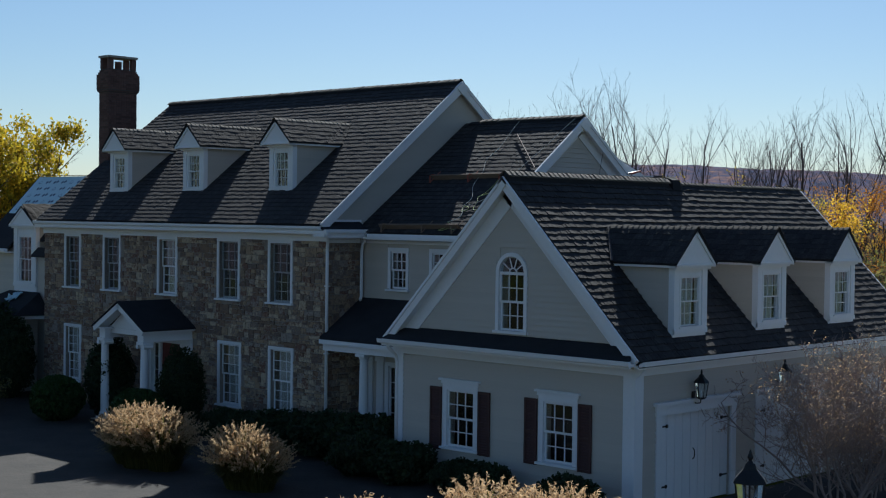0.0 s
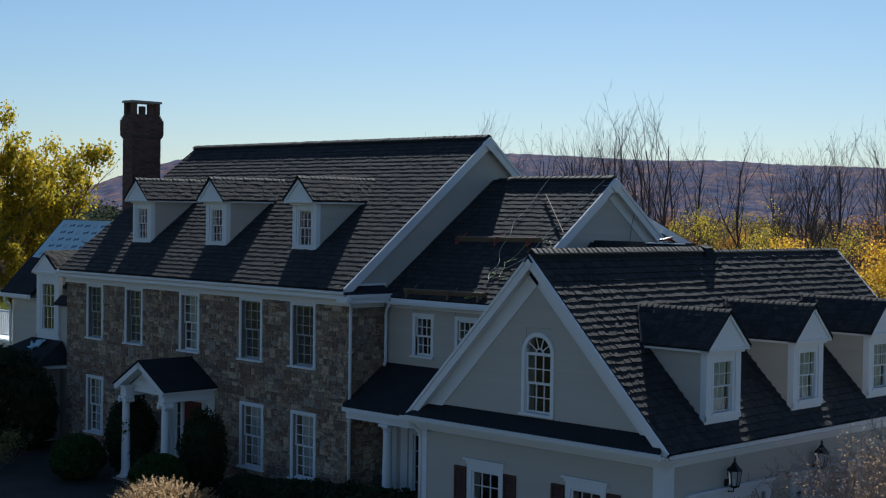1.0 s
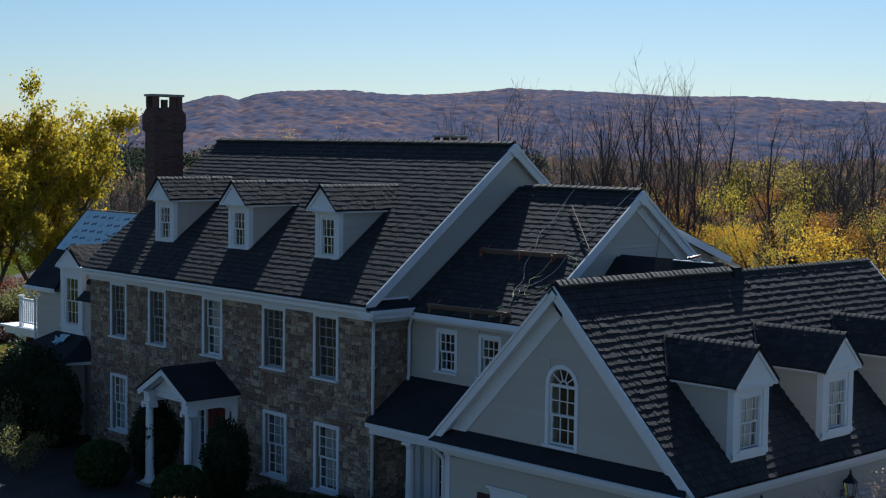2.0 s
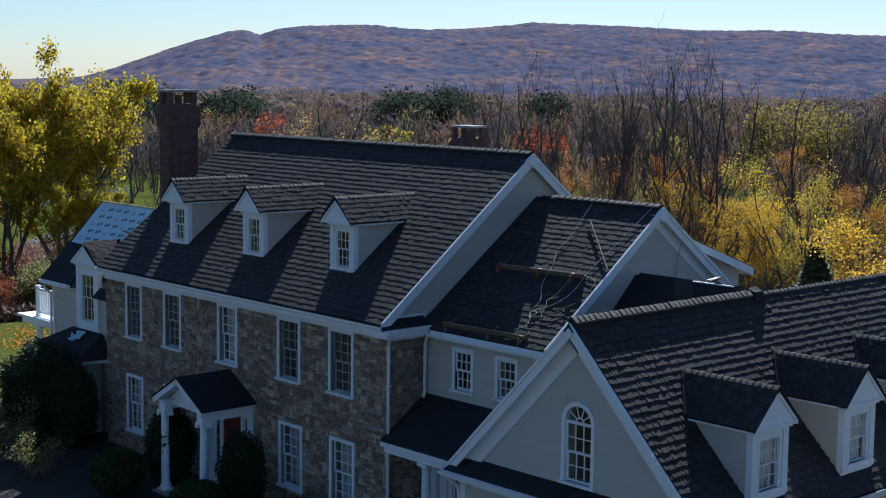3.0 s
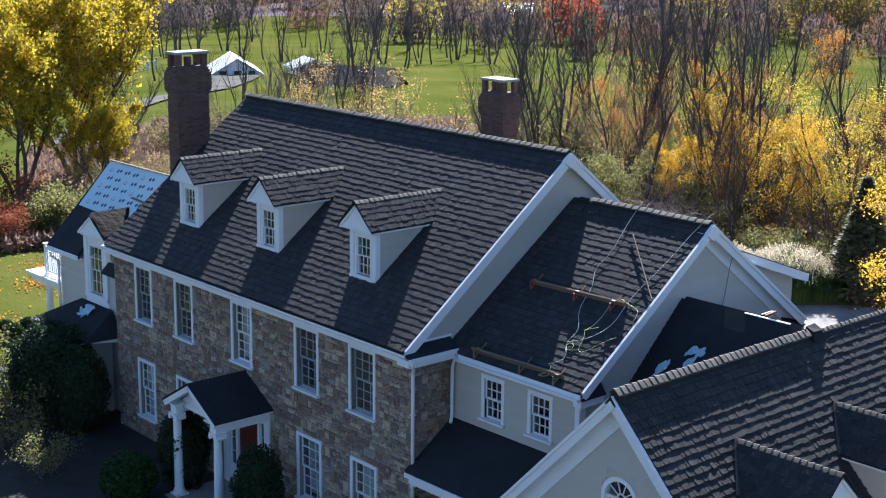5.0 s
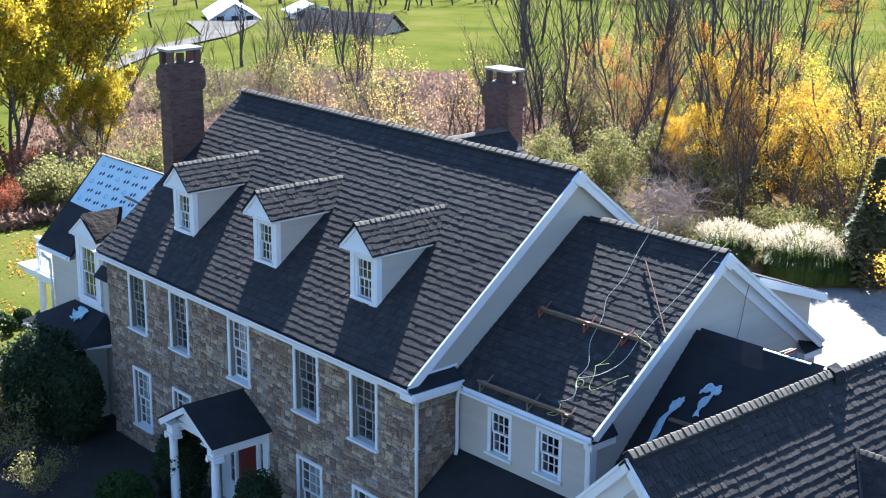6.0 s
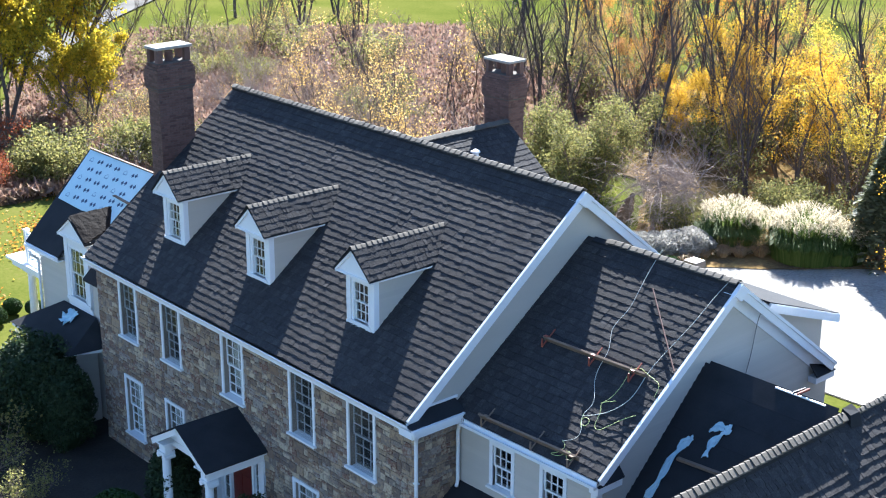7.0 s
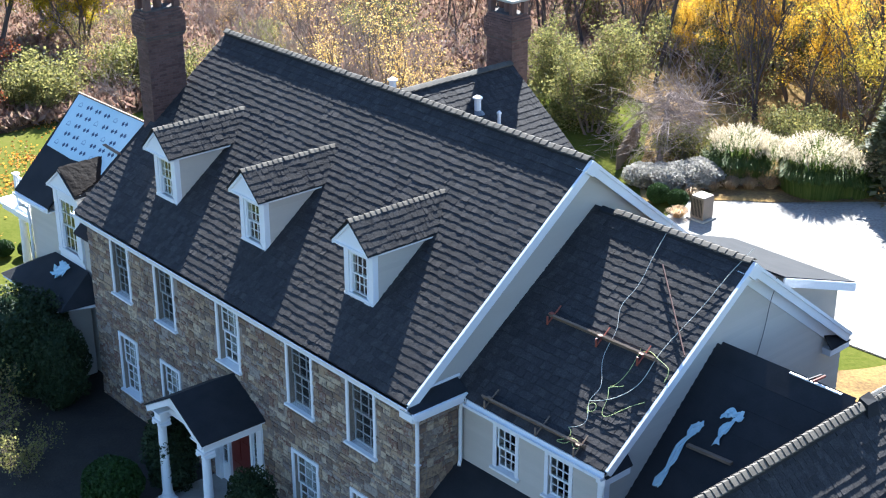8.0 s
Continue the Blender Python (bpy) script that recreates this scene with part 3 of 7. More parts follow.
# portico
PX, PW, PY = DW, 1.15, -1.74
po = part("portico", Shape().box(PX - PW - 0.1, PX + PW + 0.1, PY - 0.2, 0.05, -0.1, 0.08), CAPSTONE, house, "white columned entrance portico with a gabled roof")
pieces("entablature", Shape().box(PX + PW - 0.22, PX + PW, PY + 0.02, 0, 2.48, 2.76).box(PX - PW, PX - PW + 0.22, PY + 0.02, 0, 2.48, 2.76).box(PX - PW + 0.22, PX - PW + 0.3, PY + 0.02, PY + 0.22, 2.48, 2.76).box(PX + PW - 0.3, PX + PW - 0.22, PY + 0.02, PY + 0.22, 2.48, 2.76).box(PX - PW - 0.1, PX - PW + 0.42, PY - 0.1, PY + 0.25, 2.762, 2.80).box(PX + PW - 0.42, PX + PW + 0.1, PY - 0.1, PY + 0.25, 2.762, 2.80).box(PX + PW - 0.1, PX + PW + 0.1, PY + 0.25, 0, 2.765, 2.78).box(PX - PW - 0.1, PX - PW + 0.1, PY + 0.25, 0, 2.765, 2.78), TRIM, po)
part("pediment", Shape().prism([(PX - PW + 0.1, PY + 0.30, 2.78), (PX + PW - 0.1, PY + 0.30, 2.78), (PX, PY + 0.30, 3.48)], (0, 0.06, 0)), TRIM, po, "recessed white gable panel")
part("architrave", Shape().box(PX - PW + 0.22, PX + PW - 0.22, PY + 0.28, PY + 0.40, 2.62, 2.78), TRIM, po)
rk = Shape()
for sx in (-1, 1):
    bar(rk, (PX + sx * (PW + 0.17), PY - 0.09, 2.80), (PX, PY - 0.09, 3.56), 0.05, 0.15)
    bar(rk, (PX + sx * (PW + 0.08), PY + 0.12, 2.79), (PX, PY + 0.12, 3.50), 0.36, 0.05)
    x0, x1 = sorted((PX + sx * (PW + 0.16), PX + sx * (PW + 0.08)))
    rk.box(x0, x1, PY - 0.06, 0, 2.74, 2.82)
pieces("rake_board", rk, TRIM, po)
part("porch_ceiling", Shape().box(PX - PW + 0.22, PX + PW - 0.22, PY + 0.40, 0, 2.70, 2.73), TRIM, po)
for sx in (-1, 1):
    slab(po, "portico_roof", [(PX + sx * (PW + 0.2), PY - 0.14, 2.84), (PX, PY - 0.14, 3.62), (PX, 0, 3.62), (PX + sx * (PW + 0.2), 0, 2.84)], 0.04, UNDER, "dark shingled portico roof")


def column(parent, x, y, z0, z1, r=0.13, fancy=True, name="column"):
    h = z1 - z0
    s = Shape()
    rows = [(r * 1.35, 0), (r * 1.4, 0.05), (r * 1.15, 0.09), (r * 1.2, 0.13), (r, 0.17), (r, h * 0.35), (r * 0.84, h - 0.22), (r * 0.95, h - 0.21), (r * 0.84, h - 0.19), (r * 0.9, h - 0.14), (r * 1.2, h - 0.07)]
    s.lathe(rows, 16, (x, y, z0))
    s.box(x - r * 1.45, x + r * 1.45, y - r * 1.45, y + r * 1.45, z0 - 0.06, z0 + 0.01).box(x - r * 1.3, x + r * 1.3, y - r * 1.3, y + r * 1.3, z1 - 0.07, z1)
    c = part(name, s, TRIM, parent, "round white column" if fancy else "", smooth=False)
    if fancy:
        for sx in (-1, 1):
            part("volute", Shape().tube([(x + sx * r * 1.2, y - r * 1.2, z1 - 0.13), (x + sx * r * 1.2, y + r * 1.2, z1 - 0.13)], 0.065, 10), TRIM, c)
    return c


for sx in (-1, 1):
    column(po, PX + sx * (PW - 0.12), PY + 0.14, 0.12, 2.48)
# front door in its surround
ds = Shape().box(DW - 1.15, DW - 0.90, -0.06, 0.1, 0.05, 2.5).box(DW + 0.90, DW + 1.15, -0.06, 0.1, 0.05, 2.5).box(DW - 0.90, DW + 0.90, -0.06, 0.1, 2.3, 2.5).box(DW - 0.60, DW - 0.50, 0, 0.12, 0.05, 2.3).box(DW + 0.50, DW + 0.60, 0, 0.12, 0.05, 2.3)
dsu = part("door_surround", ds, TRIM, house, "white pilastered door surround")
dr = Shape().box(DW - 0.50, DW + 0.50, 0.08, 0.13, 0.08, 2.28)
for i in range(2):
    for z0, z1 in ((0.25, 0.85), (1.0, 1.6), (1.75, 2.15)):
        x = DW - 0.38 + i * 0.44
        dr.box(x, x + 0.32, 0.065, 0.085, z0, z1)
part("door", dr, DOORRED, dsu, "dark red panelled front door")
for x0, x1 in ((DW - 0.90, DW - 0.60), (DW + 0.60, DW + 0.90)):
    sash_parts(dsu, x0, x1, 0.6, 2.28, 1, 4, 0.04)
    part("sidelight_panel", Shape().box(x0, x1, 0.03, 0.1, 0.05, 0.6), TRIM, dsu)

# ---------- connecting wing ----------
mid = thing("connecting_wing", "cream clapboard wing with a half-stripped dark shingle roof", "house")
MY, MX, MRY, MRZ = 1.55, 4.68, 5.6, 8.93
mo = [(1.53 - XR, 2.31 - XR, 4.20, 5.36), (3.07 - XR, 3.86 - XR, 4.23, 5.36)]
mw = part("clapboard_wall", wall_shape(MX - XR, [(0, 5.75), (MX - XR, 5.75)], -0.2, [(a + 0.1, b - 0.1, c + 0.05, d - 0.1) for a, b, c, d in mo] + [(0.9, 2.6, 0.05, 2.3)], 0.25, 0.0), SIDING, mid, "", pose(XR, MY, 0))
clapboards(mw, MX - XR, [(0, 6), (MX - XR, 6)], 3.0, 5.48, mo)
for a, b, c, d in mo:
    window(mid, pose(XR + (a + b) / 2, MY, c), b - a, d - c, 3, 2, 0.10, label="white twelve-pane double-hung window")
part("dark_room", Shape().box(XR + 0.1, MX - 0.1, MY + 0.9, MY + 1.0, 0, 5.6), ROOM_SHADE, mid)
pieces("corner_board", Shape().box(MX - 0.14, MX + 0.02, MY - 0.03, MY, 2.5, 5.5).box(MX, MX + 0.03, MY - 0.03, MY + 0.14, 2.5, 5.5), TRIM, mid)
mtop = [(0, 5.80), (MRY - MY, MRZ - 0.12), (2 * (MRY - MY), 5.80)]
mg = part("clapboard_wall", wall_shape(2 * (MRY - MY), mtop, -0.2, [], 0.25), SIDING, mid, "plain cream gable wall", pose(MX, MY, 0, 0, 0, 90))
clapboards(mg, 2 * (MRY - MY), mtop, 4.2, 8.8, [])
part("back_wall", wall_shape(MX - XR, [(0, 5.75), (MX - XR, 5.75)], -0.2, [], 0.2), SIDING, mid, "", pose(MX, 2 * MRY - MY, 0, 0, 0, 180))
MEY, MBY = 1.30, 9.62
MEZ, MBZ = MRZ - (MRY - MEY) * MS, MRZ - (MBY - MRY) * MS
MX1 = 4.90
mid_roof = slab(mid, "roof", [(XR, MEY, MEZ - 0.03), (MX1, MEY, MEZ - 0.03), (MX1, MRY, MRZ - 0.03), (XR, MRY, MRZ - 0.03)], 0.10, UNDER, "dark shingled roof slope of the wing")
slab(mid, "roof", [(XR, MBY, MBZ), (MX1, MBY, MBZ), (MX1, MRY, MRZ), (XR, MRY, MRZ)], 0.10, SHINGLE)
ridge_caps(mid, (MX1, MRY, MRZ + 0.07), (XR + 0.75, MRY, MRZ + 0.07), 0.115, MS, 0.22)
ridge_vent(mid, (MX1 - 0.02, MRY, MRZ + 0.04), (XR + 0.3, MRY, MRZ + 0.04), 0.12, MS)
rk = Shape()
for e, ez in ((MEY, MEZ), (MBY, MBZ)):
    bar(rk, (MX1 + 0.02, e, ez - 0.005), (MX1 + 0.02, MRY, MRZ - 0.005), 0.05, 0.22)
    bar(rk, (MX1 + 0.05, e, ez + 0.015), (MX1 + 0.05, MRY, MRZ + 0.015), 0.06, 0.07)
    bar(rk, ((MX + MX1) / 2, e, ez - 0.14), ((MX + MX1) / 2, MRY, MRZ - 0.14), MX1 - MX, 0.03)
    bar(rk, (MX + 0.02, e, ez - 0.17), (MX + 0.02, MRY, MRZ - 0.17), 0.05, 0.28)
    y0, y1 = sorted((e, e + (0.75 if e < MRY else -0.75)))
    rk.box(MX, MX1 + 0.02, y0, y1, ez - 0.36, ez - 0.20)
for xa, xb, up in ((MX1 - 0.005, MX1 + 0.092, 0.018), (MX, MX1 - 0.005, -0.10)):
    rk.prism([(xa, MRY, MRZ + up), (xa, MRY - 0.26, MRZ - 0.18), (xa, MRY, MRZ - 0.38), (xa, MRY + 0.26, MRZ - 0.18)], (xb - xa, 0, 0))
pieces("rake_board", rk, TRIM, mid, "deep white rake with boxed returns")
for e, ez, s_ in ((MEY, MEZ, 1), (MBY, MBZ, -1)):
    slab(mid, "return_roof", [(MX1 + 0.05, e, ez - 0.16), (MX1 + 0.05, e + s_ * 0.78, ez - 0.16), (MX + 0.03, e + s_ * 0.78, ez + 0.14), (MX + 0.03, e, ez - 0.10)], 0.03, UNDER)
pieces("cornice", Shape().box(XR + 0.5, MX1, MEY, MY, MEZ - 0.16, MEZ - 0.12).box(XR + 0.5, MX1, MEY - 0.03, MEY, MEZ - 0.2, MEZ - 0.05).box(XR, MX, MY - 0.04, MY, 5.46, 5.62).prism([(XR + 0.45, MEY - 0.03, MEZ - 0.22), (XR + 0.45, MEY - 0.11, MEZ - 0.20), (XR + 0.45, MEY - 0.12, MEZ - 0.13), (XR + 0.45, MEY - 0.03, MEZ - 0.16)], (MX1 - XR - 0.45, 0, 0)), TRIM, mid, "white eave trim and gutter")
# shed dormer at the back
sd = part("shed_dormer", Shape().prism([(4.38, 7.3, 7.55), (4.38, 9.75, 5.7), (4.38, 9.75, 6.90), (4.38, 7.3, 7.92)], (-3.0, 0, 0)), SIDING, mid, "cream shed dormer on the rear slope")
slab(sd, "shed_roof", [(4.62, 7.2, 8.03), (4.62, 10.05, 7.03), (1.2, 10.05, 7.03), (1.2, 7.2, 8.03)], 0.05, UNDER)
part("fascia", bar(bar(Shape(), (4.63, 7.2, 8.0), (4.63, 10.07, 7.0), 0.05, 0.2), (4.63, 10.07, 7.0), (1.2, 10.07, 7.0), 0.05, 0.2), TRIM, sd)

# low link roof between the wing and the garage
link_roof = thing("link_roof", "low black underlaid roof between wing and garage", "roof")
LRY, LRZ = 4.88, 7.26
slab(link_roof, "roof_slope", [(MX, LRY, LRZ), (8.1, LRY, LRZ), (8.1, 1.0, LRZ - 3.76), (MX, 1.0, LRZ - 3.76)], 0.1, UNDER, "black underlay with faint lap lines")
slab(link_roof, "roof_slope", [(MX, LRY, LRZ), (8.1, LRY, LRZ), (8.1, 8.5, LRZ - 3.64), (MX, 8.5, LRZ - 3.64)], 0.1, UNDER)
part("wall", Shape().box(4.78, 7.9, 1.3, 8.2, -0.2, 3.4), SIDING, link_roof)

# porch between house and garage
porch = thing("side_porch", "small porch with a lean-to roof and a round white column", "porch")
slab(porch, "porch_roof", [(XR + 0.02, MY - 0.02, 3.98), (4.56, MY - 0.02, 3.98), (4.56, 0.05, 2.98), (XR + 0.02, 0.05, 2.98)], 0.08, UNDER, "dark lean-to roof")
part("porch_beam", Shape().box(XR + 0.05, 4.56, 0.14, 0.34, 2.62, 2.86).box(XR + 0.02, 4.56, 0.02, 0.14, 2.80, 2.91).box(XR + 0.05, 4.5, 0.34, MY - 0.05, 2.62, 2.66), TRIM, porch)
column(porch, 2.0, 0.24, 0.1, 2.62, 0.13, False)
part("porch_floor", Shape().box(XR, 4.58, 0.0, 1.5, -0.1, 0.08), CAPSTONE, porch)
part("porch_wall", Shape().box(XR + 0.01, 1.5, MY - 0.04, MY, 0.08, 2.62).box(2.4, 4.56, MY - 0.04, MY, 0.08, 2.62).box(1.5, 2.4, MY - 0.04, MY, 2.3, 2.62), SIDING, porch)
for x in (0.78, 1.2):
    part("pilaster", Shape().box(x, x + 0.26, MY - 0.09, MY - 0.04, 0.08, 2.3).box(x - 0.03, x + 0.29, MY - 0.11, MY - 0.04, 2.3, 2.42), TRIM, porch)
pd = part("glazed_door", Shape().box(1.5, 1.64, MY - 0.07, MY + 0.06, 0.08, 2.3).box(2.26, 2.4, MY - 0.07, MY + 0.06, 0.08, 2.3).box(1.64, 2.26, MY - 0.07, MY + 0.06, 2.2, 2.3), TRIM, porch, "white glazed porch door")
sash_parts(pd, 1.64, 2.26, 0.1, 2.2, 3, 5, MY - 0.02)
part("dark_room", Shape().box(1.4, 2.5, MY + 0.6, MY + 0.62, 0.05, 2.4), ROOM_SHADE, pd)
stp = Shape()
for i in range(7):
    y = 0.15 + i * 0.19
    z = 3.0 + (y - 0.05) * 0.69
    stp.box(XR, XR + 0.05, y, y + 0.19, z, z + 0.24)
pieces("step_flashing", stp, STONE, porch)

# ---------- garage wing ----------
garage = thing("garage_wing", "cream clapboard garage wing with dormers and a steep shingled gable roof", "garage")
GX0, GX1, GY0, GY1, GRX, GRZ = 4.58, 11.5, -1.0, 11.3, 8.06, 7.1
GS = 1.02
gw = GX1 - GX0
gtop = [(0, 3.42), (GRX - GX0, 3.42 + (GRX - GX0) * GS), (gw, 3.42)]
GW = [(6.03, 7.13), (8.94, 10.03)]
AX0, AX1, AZ0, AZ1 = 7.65, 8.57, 3.60, 5.42
go = [(a - GX0 + 0.1, b - GX0 - 0.1, 0.85, 2.28) for a, b in GW] + [(AX0 - GX0 + 0.08, AX1 - GX0 - 0.08, AZ0 + 0.06, AZ1 - 0.12)]
gf = part("clapboard_wall", wall_shape(gw, gtop, -0.2, go), SIDING, garage, "cream clapboard gable front", pose(GX0, GY0, 0))
clapboards(gf, gw, gtop, 3.58, 6.75, [(AX0 - GX0, AX1 - GX0, AZ0, 5.2), (AX0 - GX0 + 0.1, AX1 - GX0 - 0.1, 5.1, AZ1)])
clapboards(gf, gw, [(0, 9), (gw, 9)], 0.15, 3.0, [(a - GX0, b - GX0, 0.79, 2.38) for a, b in GW])
gr = part("clapboard_wall", wall_shape(GY1 - GY0, [(0, 3.4), (GY1 - GY0, 3.4)], -0.2, [(0.95, 3.65, -0.1, 2.02), (4.9, 7.6, -0.1, 2.02), (8.85, 11.55, -0.1, 2.02)]), SIDING, garage, "", pose(GX1, GY0, 0, 0, 0, 90))
clapboards(gr, GY1 - GY0, [(0, 9), (12.3, 9)], 0.15, 3.0, [(0.75, 3.9, -1, 2.26), (4.7, 7.85, -1, 2.26), (8.65, 11.8, -1, 2.26)])
part("clapboard_wall", wall_shape(GY1 - GY0, [(0, 3.4), (GY1 - GY0, 3.4)], -0.2, []), SIDING, garage, "", pose(GX0, GY1, 0, 0, 0, -90))
part("back_wall", wall_shape(gw, gtop, -0.2, []), SIDING, garage, "", pose(GX1, GY1, 0, 0, 0, 180))
part("dark_room", Shape().box(GX0 + 0.4, GX1 - 0.4, GY0 + 1.1, GY1 - 0.5, 0, 3.1).box(6.9, 9.3, GY0 + 1.1, GY1 - 0.5, 3.1, 5.4), ROOM_SHADE, garage)
for a, b in GW:
    window(garage, pose((a + b) / 2, GY0, 0.79), b - a, 1.52, 3, 2, 0.13, head=0.08, label="white twelve-pane window with a moulded head")
for a, b in GW:
    for x0, x1 in ((a - 0.39, a - 0.03), (b + 0.03, b + 0.39)):
        s = Shape()
        s.box(x0, x0 + 0.05, GY0 - 0.06, GY0 - 0.022, 0.76, 2.22).box(x1 - 0.05, x1, GY0 - 0.06, GY0 - 0.022, 0.76, 2.22)
        for z in (0.76, 1.46, 2.16):
            s.box(x0 + 0.05, x1 - 0.05, GY0 - 0.06, GY0 - 0.022, z, z + 0.06)
        for k in range(22):
            z = 0.84 + k * 0.06
            s.hexa([(x0 + 0.05, GY0 - 0.055, z), (x1 - 0.05, GY0 - 0.055, z), (x1 - 0.05, GY0 - 0.03, z + 0.03), (x0 + 0.05, GY0 - 0.03, z + 0.03), (x0 + 0.05, GY0 - 0.055, z + 0.012), (x1 - 0.05, GY0 - 0.055, z + 0.012), (x1 - 0.05, GY0 - 0.03, z + 0.045), (x0 + 0.05, GY0 - 0.03, z + 0.045)])
        s.box(x0 + 0.05, x1 - 0.05, GY0 - 0.03, GY0 - 0.024, 0.8, 2.2)
        part("shutter", s, SHUTTER, garage, "dark maroon louvred shutter")
# arched window
ax, ar_ = (AX0 + AX1) / 2, (AX1 - AX0) / 2
spring = AZ1 - ar_
s = Shape()
s.box(AX0, AX0 + 0.09, GY0 - 0.05, GY0 + 0.1, AZ0 + 0.05, spring).box(AX1 - 0.09, AX1, GY0 - 0.05, GY0 + 0.1, AZ0 + 0.05, spring)
for k in range(16):
    t0, t1 = math.pi * k / 16, math.pi * (k + 1) / 16
    c = lambda r, t: (ax + r * math.cos(t), GY0 - 0.05, spring + r * math.sin(t))  # noqa: E731
    s.prism([c(ar_, t0), c(ar_, t1), c(ar_ - 0.09, t1), c(ar_ - 0.09, t0)], (0, 0.15, 0))
aw = part("arched_window", s, TRIM, garage, "tall round-headed white window with a fan light")
part("sill", Shape().box(AX0 - 0.04, AX1 + 0.04, GY0 - 0.1, GY0 + 0.1, AZ0, AZ0 + 0.06), TRIM, aw)
zz = AZ0 + 0.06
sash_parts(aw, AX0 + 0.09, AX1 - 0.09, zz, zz + (spring - zz) * 0.52, 3, 2, GY0 + 0.05)
sash_parts(aw, AX0 + 0.09, AX1 - 0.09, zz + (spring - zz) * 0.48, spring, 3, 2, GY0 + 0.01)
fan = Shape()
for k in range(1, 5):
    t = math.pi * k / 5
    bar(fan, (ax + 0.10 * math.cos(t), GY0 + 0.02, spring + 0.10 * math.sin(t)), (ax + (ar_ - 0.08) * math.cos(t), GY0 + 0.02, spring + (ar_ - 0.08) * math.sin(t)), 0.022, 0.022, (0, -1, 0))
for k in range(10):
    t0, t1 = math.pi * k / 10, math.pi * (k + 1) / 10
    c = lambda r, t: (ax + r * math.cos(t), GY0 + 0.01, spring + r * math.sin(t))  # noqa: E731
    fan.prism([c(0.12, t0), c(0.12, t1), c(0.09, t1), c(0.09, t0)], (0, 0.03, 0))
fan.box(AX0 + 0.09, AX1 - 0.09, GY0 + 0.0, GY0 + 0.05, spring - 0.02, spring + 0.02)
pieces("fan_bar", fan, TRIM, aw)
fg = part("fan_glass", Shape().prism([(ax + (ar_ - 0.085) * math.cos(math.pi * k / 16), GY0 + 0.03, spring + (ar_ - 0.085) * math.sin(math.pi * k / 16)) for k in range(17)], (0, 0.005, 0)), GLASS, aw)
fg.visible_shadow = False
# the wall round the arch
sp = Shape()
for sx in (-1, 1):
    for k in range(8):
        t0, t1 = math.pi / 2 * k / 8, math.pi / 2 * (k + 1) / 8
        xa, xb = ax + sx * ar_ * math.cos(t0), ax + sx * ar_ * math.cos(t1)
        sp.prism([(xa, GY0 - 0.004, spring + ar_ * math.sin(t0)), (xb, GY0 - 0.004, spring + ar_ * math.sin(t1)), (xb, GY0 - 0.004, AZ1 + 0.02), (xa, GY0 - 0.004, AZ1 + 0.02)], (0, 0.12, 0))
sp.weld = True
part("arch_infill", sp, SIDING, garage)

# garage roof
GE0, GE1, GYF, GYB = 4.32, 11.80, -1.27, 11.5
GEZ = GRZ - (GRX - GE0) * GS
for x, lab in ((GE0, ""), (GE1, "steep shingled roof slope with dormers")):
    gar_roof = slab(garage, "roof", [(x, GYF, GEZ - 0.03), (GRX, GYF, GRZ - 0.03), (GRX, GYB, GRZ - 0.03), (x, GYB, GEZ - 0.03)], 0.12, UNDER, lab)
# vented ridge: the caps stand proud on a dark strip, as far as the felt flap
ridge_caps(garage, (GRX, GYF, GRZ + 0.122), (GRX, 4.95, GRZ + 0.122), 0.14, GS, 0.17)
vent = Shape()
for sx in (-1, 1):
    vent.prism([(GRX, GYF + 0.03, GRZ - 0.03), (GRX + sx * 0.115, GYF + 0.03, GRZ - 0.03 - 0.115 * GS), (GRX + sx * 0.115, GYF + 0.03, GRZ + 0.114 - 0.115 * GS), (GRX, GYF + 0.03, GRZ + 0.114)], (0, 4.9 - GYF, 0))
part("ridge_vent", vent, UNDER, garage, "dark vent strip under the ridge caps")
ridge_caps(garage, (GRX, 5.4, GRZ + 0.03), (GRX, GYB, GRZ + 0.03), 0.07, GS, 0.17)
part("felt_flap", Shape().hexa([(GRX - 0.12, 5.05, GRZ - 0.08), (GRX + 0.2, 5.0, GRZ - 0.16), (GRX + 0.22, 5.36, GRZ - 0.17), (GRX - 0.1, 5.38, GRZ - 0.08), (GRX - 0.08, 5.06, GRZ + 0.17), (GRX + 0.14, 5.03, GRZ + 0.10), (GRX + 0.15, 5.33, GRZ + 0.10), (GRX - 0.06, 5.35, GRZ + 0.2)]), UNDER, garage, "folded end of dark felt on the ridge")
rk = Shape()
for y, sy in ((GYF, -1), (GYB, 1)):
    for x in (GE0, GE1):
        bar(rk, (x, y + sy * 0.02, GEZ - 0.005), (GRX, y + sy * 0.02, GRZ - 0.005), 0.05, 0.20)
        bar(rk, (x, y + sy * 0.05, GEZ + 0.015), (GRX, y + sy * 0.05, GRZ + 0.015), 0.06, 0.06)
        bar(rk, (x, y - sy * 0.13, GEZ - 0.16), (GRX, y - sy * 0.13, GRZ - 0.16), 0.28, 0.03)
        bar(rk, (x, y - sy * 0.25, GEZ - 0.18), (GRX, y - sy * 0.25, GRZ - 0.18), 0.05, 0.34)
